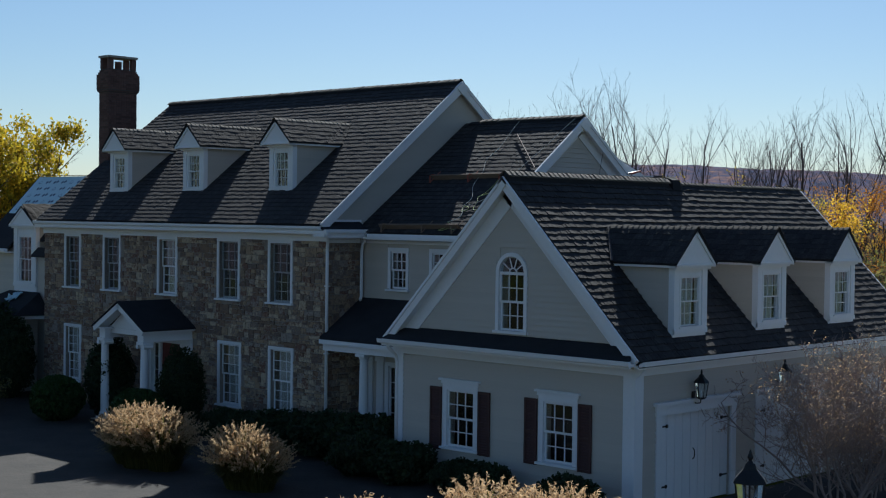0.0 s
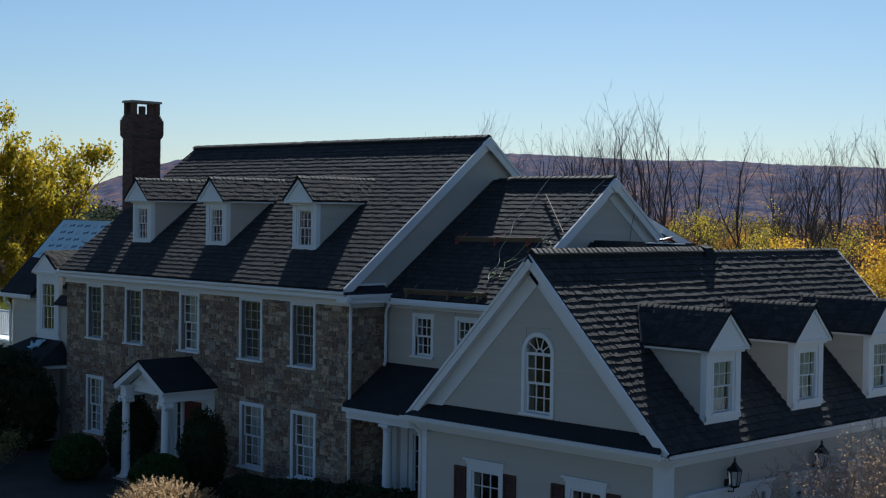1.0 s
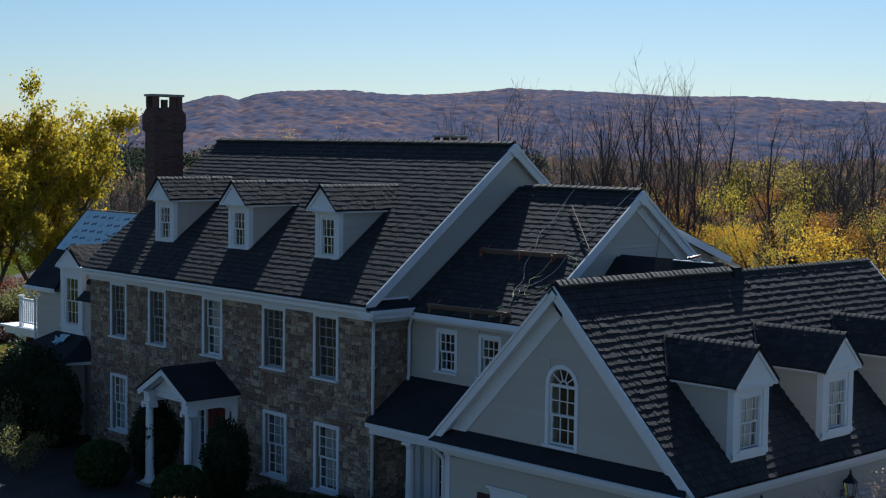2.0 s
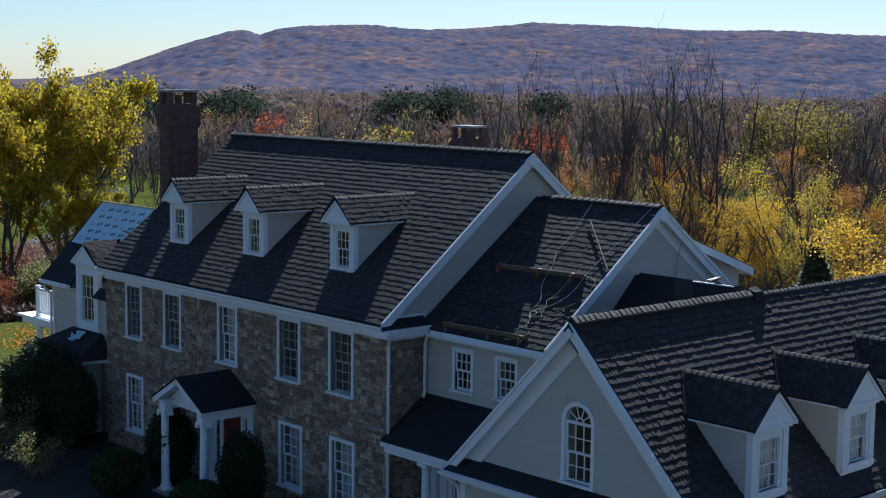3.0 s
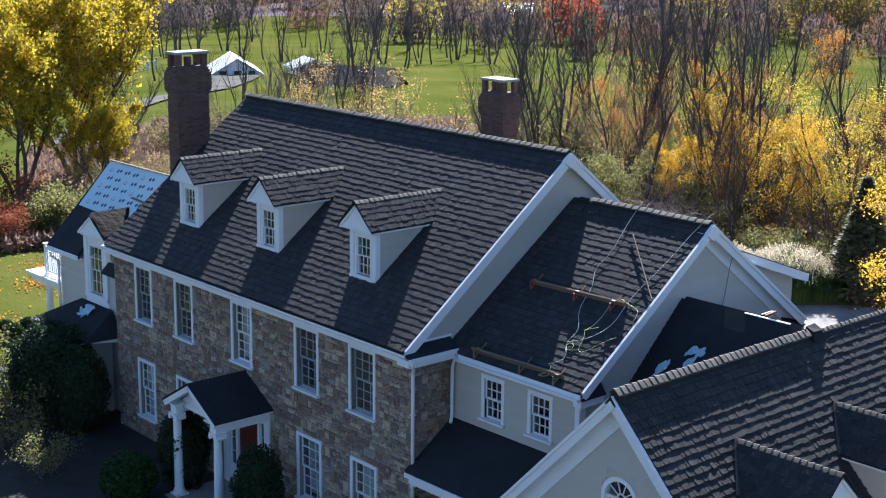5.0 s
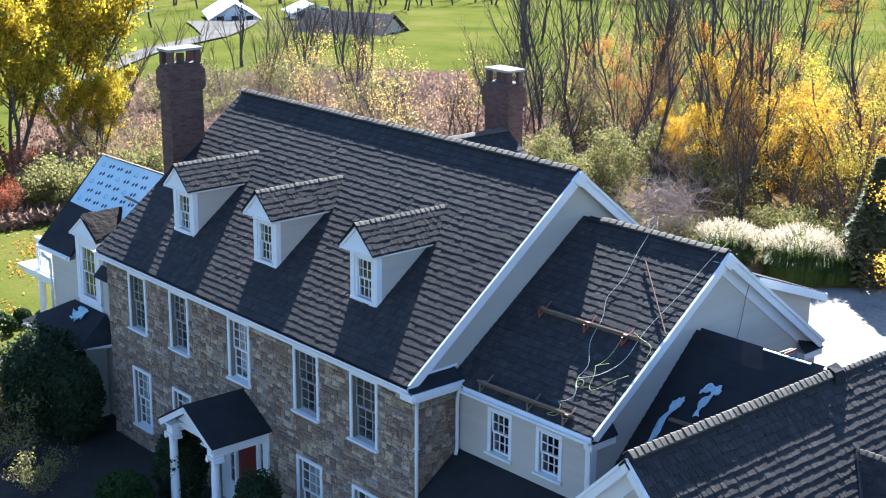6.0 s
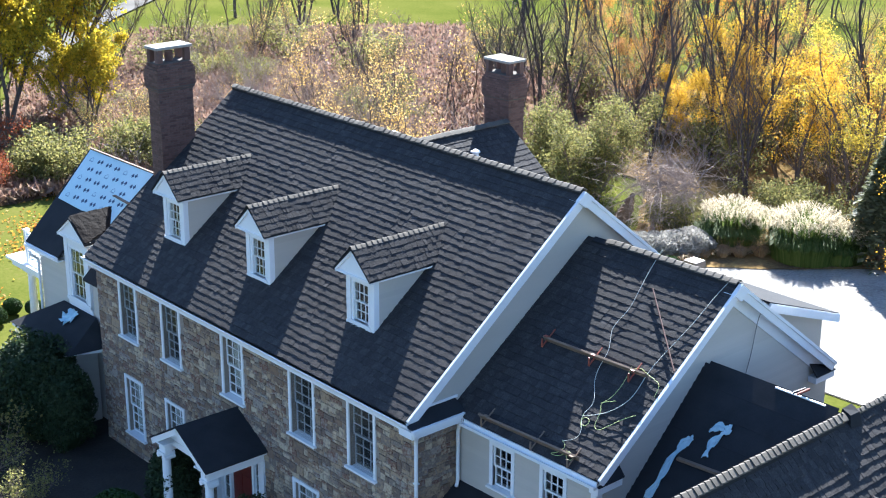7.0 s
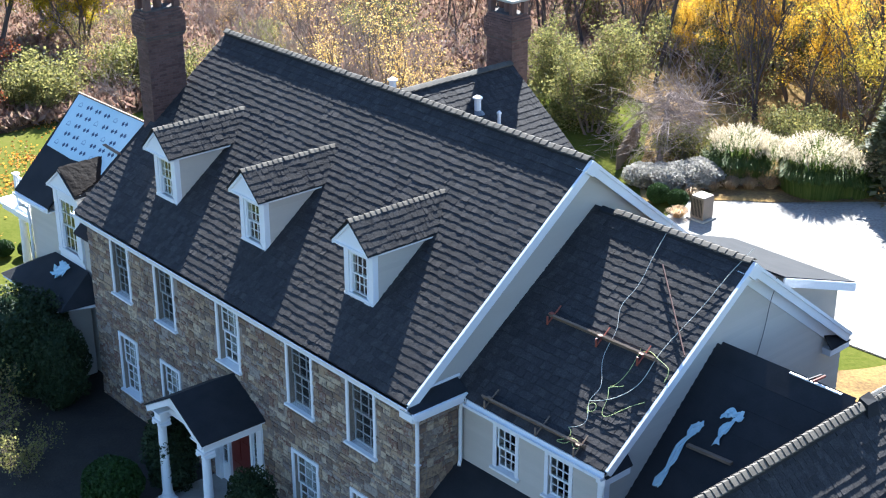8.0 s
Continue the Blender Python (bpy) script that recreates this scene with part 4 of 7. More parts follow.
for y, sy in ((GYF, -1), (GYB, 1)):
    for d0, d1, top, low in ((0.08, -0.005, 0.0, 0.29), (-0.225, -0.275, 0.19, 0.66)):
        y0, y1 = sorted((y + sy * d0, y + sy * d1))
        mid_z = (top + low) / 2
        rk.prism([(GRX, y0, GRZ - top), (GRX - (mid_z - top) / GS, y0, GRZ - mid_z), (GRX, y0, GRZ - low), (GRX + (mid_z - top) / GS, y0, GRZ - mid_z)], (0, y1 - y0, 0))
pieces("rake_board", rk, TRIM, garage, "wide white rake boards")
slab(garage, "pent_roof", [(GE0 + 0.1, GY0 - 0.45, 3.30), (GE1 - 0.1, GY0 - 0.45, 3.30), (GE1 - 0.35, GY0, 3.56), (GE0 + 0.35, GY0, 3.56)], 0.05, UNDER, "narrow dark pent roof across the gable")
ct = Shape().box(GE0 + 0.1, GE1 - 0.1, GY0 - 0.45, GY0, 3.16, 3.22).box(GE0 + 0.1, GE1 - 0.1, GY0 - 0.48, GY0 - 0.42, 3.12, 3.27).box(GX0, GX1, GY0 - 0.05, GY0, 2.92, 3.16).box(GX0, GX1, GY0 - 0.12, GY0 - 0.05, 3.08, 3.16)
ct.prism([(GE0 + 0.05, GY0 - 0.48, 3.17), (GE0 + 0.05, GY0 - 0.58, 3.19), (GE0 + 0.05, GY0 - 0.6, 3.28), (GE0 + 0.05, GY0 - 0.48, 3.22)], (GE1 - GE0 - 0.1, 0, 0))
ct.box(GX1, GE1 - 0.03, GY0 - 0.3, GY1 + 0.1, 3.14, 3.19).box(GE1 - 0.06, GE1, GYF, GYB, 3.10, 3.25).box(GX1, GX1 + 0.05, GY0, GY1, 2.92, 3.14)
ct.prism([(GE1, GYF, 3.15), (GE1 + 0.10, GYF, 3.17), (GE1 + 0.12, GYF, 3.27), (GE1, GYF, 3.22)], (0, GYB - GYF, 0))
pieces("cornice", ct, TRIM, garage, "white eave cornice and gutter")
cb = Shape().box(GX1 - 0.26, GX1 + 0.045, GY0 - 0.045, GY0, 0, 2.92).box(GX1, GX1 + 0.045, GY0, GY0 + 0.26, 0, 2.92).box(GX0 - 0.02, GX0 + 0.14, GY0 - 0.045, GY0, 0, 2.92)
pieces("corner_board", cb, TRIM, garage)
downspout(garage, [(GX0 + 0.05, GY0 - 0.5, 3.2), (GX0 + 0.02, GY0 - 0.45, 3.1), (GX0 - 0.05, GY0 - 0.1, 2.85), (GX0 - 0.05, GY0 - 0.06, 2.7), (GX0 - 0.05, GY0 - 0.06, 0.1)])
for y in (1.05, 4.42, 7.79):
    dormer(garage, pose(GX1 - 0.05, y, GRZ - (GX1 - 0.05 - GRX) * GS + 0.14, 0, 0, 90), 1.27, 1.42, 2.2, GS, curtain=True, label="white gabled garage dormer with a twelve-pane window")
# garage doors on the side
for y0 in (-0.05, 3.9, 7.85):
    dx = GX1
    d, boards = Shape().box(dx - 0.12, dx - 0.06, y0, y0 + 2.7, 0.0, 2.02), Shape()
    for k in range(9):
        boards.box(dx - 0.06, dx - 0.045, y0 + 0.02 + k * 0.297, y0 + 0.30 + k * 0.297, 0.03, 2.0)
    gd = part("garage_door", d, TRIM, garage, "white carriage-style garage door with black strap hinges")
    pieces("door_board", boards, TRIM, gd)
    part("door_frame", Shape().box(dx - 0.02, dx + 0.05, y0 - 0.2, y0, 0, 2.02).box(dx - 0.02, dx + 0.05, y0 + 2.7, y0 + 2.9, 0, 2.02).box(dx - 0.02, dx + 0.06, y0 - 0.22, y0 + 2.92, 2.02, 2.24).box(dx - 0.02, dx + 0.13, y0 - 0.30, y0 + 3.0, 2.24, 2.31), TRIM, gd)
    for yy, w in ((y0 + 0.03, 0.3), (y0 + 2.67, -0.3)):
        for z in (0.45, 1.75):
            a, b = sorted((yy, yy + w))
            h = part("strap_hinge", Shape().box(dx - 0.045, dx - 0.03, a, b, z, z + 0.035).box(dx - 0.045, dx - 0.025, yy + w * 0.85 - 0.03, yy + w * 0.85 + 0.03, z - 0.02, z + 0.055), IRON, gd)
    part("pull_handle", Shape().tube([(dx - 0.045, y0 + 1.3, 0.95), (dx, y0 + 1.3, 1.0), (dx, y0 + 1.3, 1.15), (dx - 0.045, y0 + 1.3, 1.2)], 0.012, 6), IRON, gd)


def lantern(name, label, m, size=1.0, post=0.0):
    """A square black lantern, on a post where post is its height, else with a wall arm towards +y."""
    o = thing(name, label, "lamp", m)
    k = size
    s = Shape()
    s.lathe([(0.05 * k, 0), (0.10 * k, 0.02 * k), (0.11 * k, 0.05 * k)], 6)
    s.lathe([(0.17 * k, 0.36 * k), (0.15 * k, 0.40 * k), (0.07 * k, 0.48 * k), (0.05 * k, 0.53 * k), (0.015 * k, 0.56 * k), (0.03 * k, 0.59 * k), (0.005 * k, 0.66 * k)], 6)
    for a in range(6):
        t = math.pi / 3 * a
        s.tube([(0.105 * k * math.cos(t), 0.105 * k * math.sin(t), 0.04 * k), (0.15 * k * math.cos(t), 0.15 * k * math.sin(t), 0.37 * k)], 0.009 * k, 5)
    if post:
        s.tube([(0, 0, -post), (0, 0, 0.02)], 0.04, 10)
        s.lathe([(0.09, 0), (0.07, 0.1), (0.045, 0.16)], 10, (0, 0, -post))
    else:
        s.tube([(0, 0, 0.02), (0, 0.02, -0.08 * k), (0, 0.14 * k, -0.1 * k), (0, 0.2 * k, 0.05 * k)], 0.014, 6)
        s.box(-0.05 * k, 0.05 * k, 0.19 * k, 0.215 * k, -0.12 * k, 0.16 * k)
    part("frame", s, IRON, o)
    g = Shape().lathe([(0.095 * k, 0.05 * k), (0.14 * k, 0.36 * k)], 6)
    p = part("lamp_glass", g, GLASS, o, "clear lantern glass")
    p.visible_shadow = False
    part("candle", Shape().tube([(0, 0, 0.05 * k), (0, 0, 0.2 * k)], 0.012 * k, 6), TRIM, o)
    return o


for y in (1.12, 4.62):
    lantern("wall_lantern", "black iron wall lantern above the garage doors", pose(GX1 + 0.24, y, 2.30, 0, 0, 90), 1.0)
lantern("post_lantern", "black iron post lantern beside the drive", pose(17.1, -5.6, 1.42), 1.75, 1.42)

# ---------- left wing ----------
wing = thing("side_wing", "cream side wing with a half-finished roof", "house")
WX0, WY, WRY, WRZ, WEY = -18.58, 1.06, 3.3, 7.5, 0.82
WEZ = WRZ - (WRY - WEY) * WS
ww = part("clapboard_wall", wall_shape(XL - WX0, [(0, 4.95), (XL - WX0, 4.95)], -0.2, [(-16.7 - WX0, -15.3 - WX0, 3.7, 4.95)]), SIDING, wing, "", pose(WX0, WY, 0))
clapboards(ww, XL - WX0, [(0, 9), (9, 9)], 2.0, 4.75, [(-16.86 - WX0, -15.24 - WX0, 3.55, 6)])
wtop = [(0, 4.98), (2.3, 4.98 + 2.3 * WS), (4.6, 4.98)]
part("gable_wall", wall_shape(4.6, wtop, -0.2, []), SIDING, wing, "", pose(WX0, WY + 4.6, 0, 0, 0, -90))
part("back_wall", wall_shape(XL - WX0, [(0, 4.98), (6, 4.98)], -0.2, []), SIDING, wing, "", pose(XL, WY + 4.6, 0, 0, 0, 180))
WN = 1.14
WNZ = WRZ - (WRY - WN) * WS
slab(wing, "roof", [(-19.0, WEY, WEZ), (-16.88, WEY, WEZ), (-16.88, WN, WNZ), (XL, WN, WNZ), (XL, WRY, WRZ), (-19.0, WRY, WRZ)], 0.1, UNDER, "roof slope with black underlay")
slab(wing, "roof", [(-19.0, 2 * WRY - WEY, WEZ), (XL, 2 * WRY - WEY, WEZ), (XL, WRY, WRZ), (-19.0, WRY, WRZ)], 0.1, UNDER)
pieces("eave_trim", Shape().box(-18.98, -16.9, WEY - 0.03, WEY, WEZ - 0.2, WEZ - 0.05).box(-18.98, -16.9, WEY, WY, WEZ - 0.2, WEZ - 0.16).box(-18.98, -17.0, WEY - 0.09, WEY - 0.03, WEZ - 0.16, WEZ - 0.07), TRIM, wing)
rk = Shape()
for e in (WEY, 2 * WRY - WEY):
    bar(rk, (-18.96, e, WEZ - 0.11), (-18.96, WRY, WRZ - 0.11), 0.05, 0.16)
pieces("rake_board", rk, TRIM, wing)
downspout(wing, [(-18.45, 0.66, 4.75), (-18.45, 0.66, 4.65), (-18.5, 0.92, 4.45), (-18.5, 0.94, 4.3), (-18.5, 0.94, 0.1)])

# ---------- rear wing ----------
rear = thing("rear_wing", "rear wing with a shingled gable roof", "house")
QX, QZ, QY = -9.93, 8.5, 13.2
for sx in (-1, 1):
    rear_roof = slab(rear, "roof", [(QX, 6.5, QZ), (QX + sx * 4.3, 6.5, QZ - 4.3 * SL), (QX + sx * 4.3, QY, QZ - 4.3 * SL), (QX, QY, QZ)], 0.12, UNDER, "dark shingled rear slope" if sx > 0 else "")
ridge_caps(rear, (QX, QY, QZ + 0.05), (QX, 7.4, QZ + 0.05), 0.15, SL, 0.25)
part("clapboard_wall", Shape().prism([(QX - 4, 12.9, -0.2), (QX + 4, 12.9, -0.2), (QX + 4, 12.9, 5.4), (QX, 12.9, 8.3), (QX - 4, 12.9, 5.4)], (0, -4, 0)), SIDING, rear)


# ---------- chimneys ----------
def chimney(x0, x1, y0, y1, z0, z1, label):
    """A brick stack with a corbelled head and a cap slab on stub piers."""
    c = thing("chimney", label, "chimney")
    zs = [(z0, 0.0), (z1 - 1.32, 0.0), (z1 - 1.20, 0.07), (z1 - 0.72, 0.07), (z1 - 0.52, -0.02), (z1 - 0.46, -0.02)]
    core, bricks = Shape(), Shape()
    for (za, oa), (zb, ob) in zip(zs[:-1], zs[1:]):
        oa, ob = oa - 0.012, ob - 0.012
        core.hexa([(x0 - oa, y0 - oa, za), (x1 + oa, y0 - oa, za), (x1 + oa, y1 + oa, za), (x0 - oa, y1 + oa, za), (x0 - ob, y0 - ob, zb), (x1 + ob, y0 - ob, zb), (x1 + ob, y1 + ob, zb), (x0 - ob, y1 + ob, zb)])
    part("shaft", core, SOOTMORTAR, c)
    course, row, z = 0.075, 0, max(z0, 5.0)
    while z < z1 - 0.50:
        o = float(np.interp(z, [q[0] for q in zs], [q[1] for q in zs]))
        for side in range(4):
            a, b = ((x0 - o, x1 + o), (y0 - o, y1 + o))[side % 2]
            u = a - (0.1 if row % 2 else 0.0)
            while u < b - 0.02:
                ua, ub = max(a, u) + 0.004, min(b, u + 0.205) - 0.004
                if ub - ua > 0.03:
                    p, d = rnd.random() * 0.006, 0.09
                    if side == 0:
                        bricks.box(ua, ub, y0 - o - p, y0 - o + d, z, z + course - 0.011)
                    elif side == 1:
                        bricks.box(x1 + o - d, x1 + o + p, ua, ub, z, z + course - 0.011)
                    elif side == 2:
                        bricks.box(ua, ub, y1 + o - d, y1 + o + p, z, z + course - 0.011)
                    else:
                        bricks.box(x0 - o - p, x0 - o + d, ua, ub, z, z + course - 0.011)
                u += 0.205
        z += course
        row += 1
    me = bpy.data.meshes.new("bricks")
    me.from_pydata(bricks.v, [], bricks.f)
    me.materials.append(BRICK)
    tagged(part("brickwork", me, BRICK, c, "weathered dark red bricks in running bond"), kind="stuff")
    for px in (x0 + 0.02, x1 - 0.16):
        for py in (y0 + 0.02, y1 - 0.2):
            part("pier", Shape().box(px, px + 0.14, py, py + 0.18, z1 - 0.46, z1 - 0.08), BRICK, c)
    fl = Shape().lathe([(0.12, 0), (0.12, 0.28)], 12, ((x0 + x1) / 2, (y0 + y1) / 2, z1 - 0.46))
    part("flue", fl, BRICK, c)
    rounded(part("cap_slab", Shape().box(x0 - 0.03, x1 + 0.03, y0 - 0.03, y1 + 0.03, z1 - 0.08, z1), CAPSTONE, c, "pale concrete cap slab"), 0.012)
    return c


chimney(-14.17, -13.58, 2.74, 3.88, -0.1, 11.64, "tall dark red brick chimney with a corbelled head against the gable")
chimney(-10.98, -9.87, 13.18, 13.88, -0.1, 10.42, "brick chimney with a flat cap slab on the rear wing")


# ---------- shingles on the main slopes ----------
SPAN_X = RX1 - RX0
shingles(roof_front, (RX0, EY - 0.02, EZ - 0.02), (1, 0, 0), (0, RY - EY, RZ - EZ), lambda v: (0, SPAN_X), 0.0, SLOPE_L, 0.19, lambda u, v: u > SPAN_X - 1.6)
MSL = math.hypot(MRY - MEY, MRZ - MEZ)
shingles(mid_roof, (XR, MEY - 0.02, MEZ - 0.02), (1, 0, 0), (0, MRY - MEY, MRZ - MEZ), lambda v: (0, MX1 - XR), 0.0, MSL, 0.19, lambda u, v: u > 2.2 and v > 1.0)
GL = math.hypot(GE1 - GRX, GRZ - GEZ)
shingles(gar_roof, (GE1 + 0.02, GYF, GEZ - 0.02), (0, 1, 0), (GRX - GE1, 0, GRZ - GEZ), lambda v: (0, GYB - GYF), 0.0, GL, 0.19, lambda u, v: u < 1.9, thick=0.009, rough=0.012)
shingles(rear_roof, (QX + 4.32, 6.5, QZ - 4.3 * SL - 0.01), (0, 1, 0), (-4.3, 0, 4.3 * SL), lambda v: (0, QY - 6.5), 0.0, 5.37, 0.2)


# ---------- plants ----------
def leaf_mat(name, colours, through_light=0.55, rough=0.6, spread=0.6):
    """Thin leaves: part of the light comes through them."""
    m = surface(name, colours, rough, 3.0, 0.35, 0, spread, spec=0.25)
    nt = m.node_tree
    bsdf, out = nt.nodes["Principled BSDF"], nt.nodes["Material Output"]
    tl, mx = nt.nodes.new("ShaderNodeBsdfTranslucent"), nt.nodes.new("ShaderNodeMixShader")
    src = bsdf.inputs["Base Color"].links[0].from_socket
    link(nt, src, tl.inputs["Color"])
    mx.inputs[0].default_value = through_light
    link(nt, bsdf.outputs[0], mx.inputs[1])
    link(nt, tl.outputs[0], mx.inputs[2])
    link(nt, mx.outputs[0], out.inputs["Surface"])
    return m


DARKBARK = surface("dark_bark", [(0.04, 0.032, 0.031), (0.07, 0.056, 0.054), (0.105, 0.086, 0.082)], 0.95, 12, 1.5, 0.5, stretch=(1, 1, 0.2))
BARK = surface("grey_brown_bark", [(0.062, 0.047, 0.038), (0.115, 0.088, 0.072), (0.17, 0.135, 0.112)], 0.95, 12, 1.5, 0.5, stretch=(1, 1, 0.2))
TWIG = surface("fine_twigs", [(0.11, 0.08, 0.06), (0.20, 0.15, 0.115)], 0.9, 10, 1, 0, 0.5)
PALETWIG = surface("pale_twigs", [(0.22, 0.17, 0.15), (0.34, 0.27, 0.235)], 0.9, 10, 1, 0, 0.5)
L_YELLOW = leaf_mat("yellow_leaves", [(0.26, 0.14, 0.025), (0.52, 0.30, 0.028), (0.70, 0.46, 0.036), (0.60, 0.36, 0.03), (0.32, 0.26, 0.04)], 0.68)
L_LIME = leaf_mat("yellow_green_leaves", [(0.17, 0.17, 0.03), (0.38, 0.33, 0.04), (0.60, 0.43, 0.05), (0.25, 0.23, 0.042)], 0.66)
L_BIG = leaf_mat("deep_yellow_leaves", [(0.10, 0.12, 0.02), (0.19, 0.19, 0.022), (0.46, 0.36, 0.022), (0.66, 0.45, 0.022), (0.24, 0.23, 0.03)], 0.6, spread=0.32)
L_GOLD = leaf_mat("gold_leaves", [(0.45, 0.27, 0.07), (0.58, 0.39, 0.12), (0.64, 0.50, 0.23)])
L_ORANGE = leaf_mat("orange_leaves", [(0.34, 0.13, 0.03), (0.50, 0.22, 0.03), (0.55, 0.33, 0.05)])
L_COPPER = leaf_mat("copper_leaves", [(0.30, 0.14, 0.055), (0.44, 0.22, 0.08), (0.52, 0.31, 0.10)], 0.66)
L_RED = leaf_mat("russet_leaves", [(0.20, 0.05, 0.02), (0.30, 0.09, 0.04), (0.22, 0.10, 0.05)])
L_OLIVE = leaf_mat("olive_leaves", [(0.085, 0.09, 0.03), (0.15, 0.155, 0.05), (0.26, 0.24, 0.085), (0.30, 0.24, 0.06)], 0.6)
L_GREEN = leaf_mat("dark_evergreen", [(0.018, 0.030, 0.014), (0.032, 0.052, 0.022), (0.06, 0.08, 0.03)], 0.3)
L_BOX = leaf_mat("clipped_box_leaves", [(0.02, 0.045, 0.010), (0.045, 0.085, 0.018)], 0.2)
L_PLUME = leaf_mat("pale_plumes", [(0.48, 0.41, 0.29), (0.62, 0.54, 0.40), (0.70, 0.63, 0.48)], 0.55)
L_TAN = leaf_mat("tan_plumes", [(0.36, 0.235, 0.12), (0.54, 0.38, 0.21), (0.68, 0.52, 0.33)], 0.6)
L_GBLADE = leaf_mat("green_grass_blades", [(0.045, 0.085, 0.018), (0.10, 0.15, 0.03), (0.17, 0.20, 0.055)], 0.5)
L_BLADE = leaf_mat("grass_blades", [(0.05, 0.06, 0.015), (0.13, 0.125, 0.03), (0.26, 0.20, 0.06)], 0.55)
L_DRY = leaf_mat("dry_meadow_grass", [(0.15, 0.09, 0.07), (0.25, 0.155, 0.12), (0.31, 0.215, 0.155), (0.14, 0.125, 0.055)], 0.4)
L_SILVER = leaf_mat("silver_grey_leaves", [(0.30, 0.285, 0.25), (0.46, 0.44, 0.40)], 0.5)


def cards(centres, size, seed, flat=0.0, long=1.4):
    """Small bent leaves at the given places, as one mesh's vertices and faces."""
    r = np.random.RandomState(seed)
    c = np.asarray(centres, float)
    n = len(c)
    d = r.normal(size=(n, 3))
    d[:, 2] *= 1 - flat
    d /= np.linalg.norm(d, axis=1)[:, None]
    e = np.cross(d, r.normal(size=(n, 3)))
    e /= np.linalg.norm(e, axis=1)[:, None] + 1e-9
    s = size * (0.6 + 0.8 * r.rand(n))[:, None]
    f = np.cross(d, e) * s * 0.18
    v = np.stack([c - d * s * long / 2, c - e * s / 2 + f, c + d * s * long / 2, c + e * s / 2 + f], 1).reshape(-1, 3)
    k = np.arange(n) * 4
    faces = np.concatenate([np.stack([k, k + 1, k + 2], 1), np.stack([k, k + 2, k + 3], 1)])
    return v, faces


def raw(name, v, f, mat, smooth=False):
    me = bpy.data.meshes.new(name)
    v, f = np.asarray(v, np.float32), np.asarray(f, np.int32)
    me.vertices.add(len(v))
    me.vertices.foreach_set("co", v.ravel())
    k = f.shape[1]
    me.loops.add(f.size)
    me.loops.foreach_set("vertex_index", f.ravel())
    me.polygons.add(len(f))
    me.polygons.foreach_set("loop_start", np.arange(len(f), dtype=np.int32) * k)
    me.update(calc_edges=True)
    me.materials.append(mat)
    if smooth:
        me.shade_smooth()
    return me


def grow(seed, H, r0, trunks=1, first=0.3, spread=0.5, kids=(9, 6, 5), up=0.35, wander=0.12, base_spread=0.3, shrink=0.55):
    """A branching plant: vertices and faces of its wood, and the places of its outer twigs."""
    r = random.Random(seed)
    V, F, tips, low = [], [], [], []

    def stick(pts, ra, rb, n):
        k0 = len(V)
        for i, p in enumerate(pts):
            d = (pts[min(i + 1, len(pts) - 1)] - pts[max(i - 1, 0)]).normalized()
            a = d.cross(Vector((0.3, 0.9, 0.2))).normalized()
            b = d.cross(a)
            q = ra + (rb - ra) * i / (len(pts) - 1)
            for k in range(n):
                t = 2 * math.pi * k / n
                V.append(p + q * (math.cos(t) * a + math.sin(t) * b))
        for i in range(len(pts) - 1):
            for k in range(n):
                F.append((k0 + i * n + k, k0 + i * n + (k + 1) % n, k0 + (i + 1) * n + (k + 1) % n, k0 + (i + 1) * n + k))

    def branch(p, d, L, ra, level):
        segs = (7, 4, 2, 1)[min(level, 3)]
        if level >= len(kids):
            k0, q = len(V), p + d * L
            a = d.cross(Vector((0.3, 0.9, 0.2))).normalized()
            b = d.cross(a)
            for w in (a, -0.5 * a + 0.87 * b, -0.5 * a - 0.87 * b):
                V.append(p + ra * w)
            V.append(q)
            F.extend([(k0, k0 + 1, k0 + 3), (k0 + 1, k0 + 2, k0 + 3), (k0 + 2, k0, k0 + 3)])
            tips.append(q)
            tips.append((p + q) / 2)
            return
        pts, dirs = [p], [d]
        for _ in range(segs):
            d = (d + Vector((r.gauss(0, wander), r.gauss(0, wander), r.gauss(0, wander) + up * 0.22 * (level > 0)))).normalized()
            p = p + d * (L / segs)
            pts.append(p)
            dirs.append(d)
        f0 = len(F)
        stick(pts if level < 2 else [pts[0], pts[-1]], ra, ra * (0.25 if level == 0 else 0.3), (7, 4, 3, 3)[min(level, 3)])
        if level == 0:
            low.extend(range(f0, len(F)))
        for k in range(kids[level]):
            t = (first if level == 0 else 0.25) + (1 - (first if level == 0 else 0.25)) * (k + r.random()) / kids[level]
            t = min(t, 0.99)
            i = int(t * segs)
            q = pts[i] + (pts[i + 1] - pts[i]) * (t * segs - i)
            a = r.uniform(0, 2 * math.pi)
            side = Vector((math.cos(a), math.sin(a), 0))
            nd = (dirs[i] * (1 - spread) + side * spread * (1.2 if level == 0 else 1.0) + Vector((0, 0, up * 0.6))).normalized()
            if level > 0:
                nd = (dirs[i] * (1 - spread) + Vector((r.gauss(0, 1), r.gauss(0, 1), r.gauss(0, 0.8))).normalized() * spread + Vector((0, 0, up * 0.3))).normalized()
            nl = L * shrink * (1.15 - 0.6 * t if level == 0 else 0.9) * r.uniform(0.75, 1.2)
            branch(q, nd, nl, max(0.006, ra * (1 - 0.7 * t) * 0.5), level + 1)
        tips.append(pts[-1])

    for k in range(trunks):
        a = r.uniform(0, 6.28)
        o = Vector((math.cos(a), math.sin(a), 0)) * (0.0 if trunks == 1 else 0.25)
        lean = Vector((math.cos(a), math.sin(a), 0)) * (base_spread if trunks > 1 else 0.04)
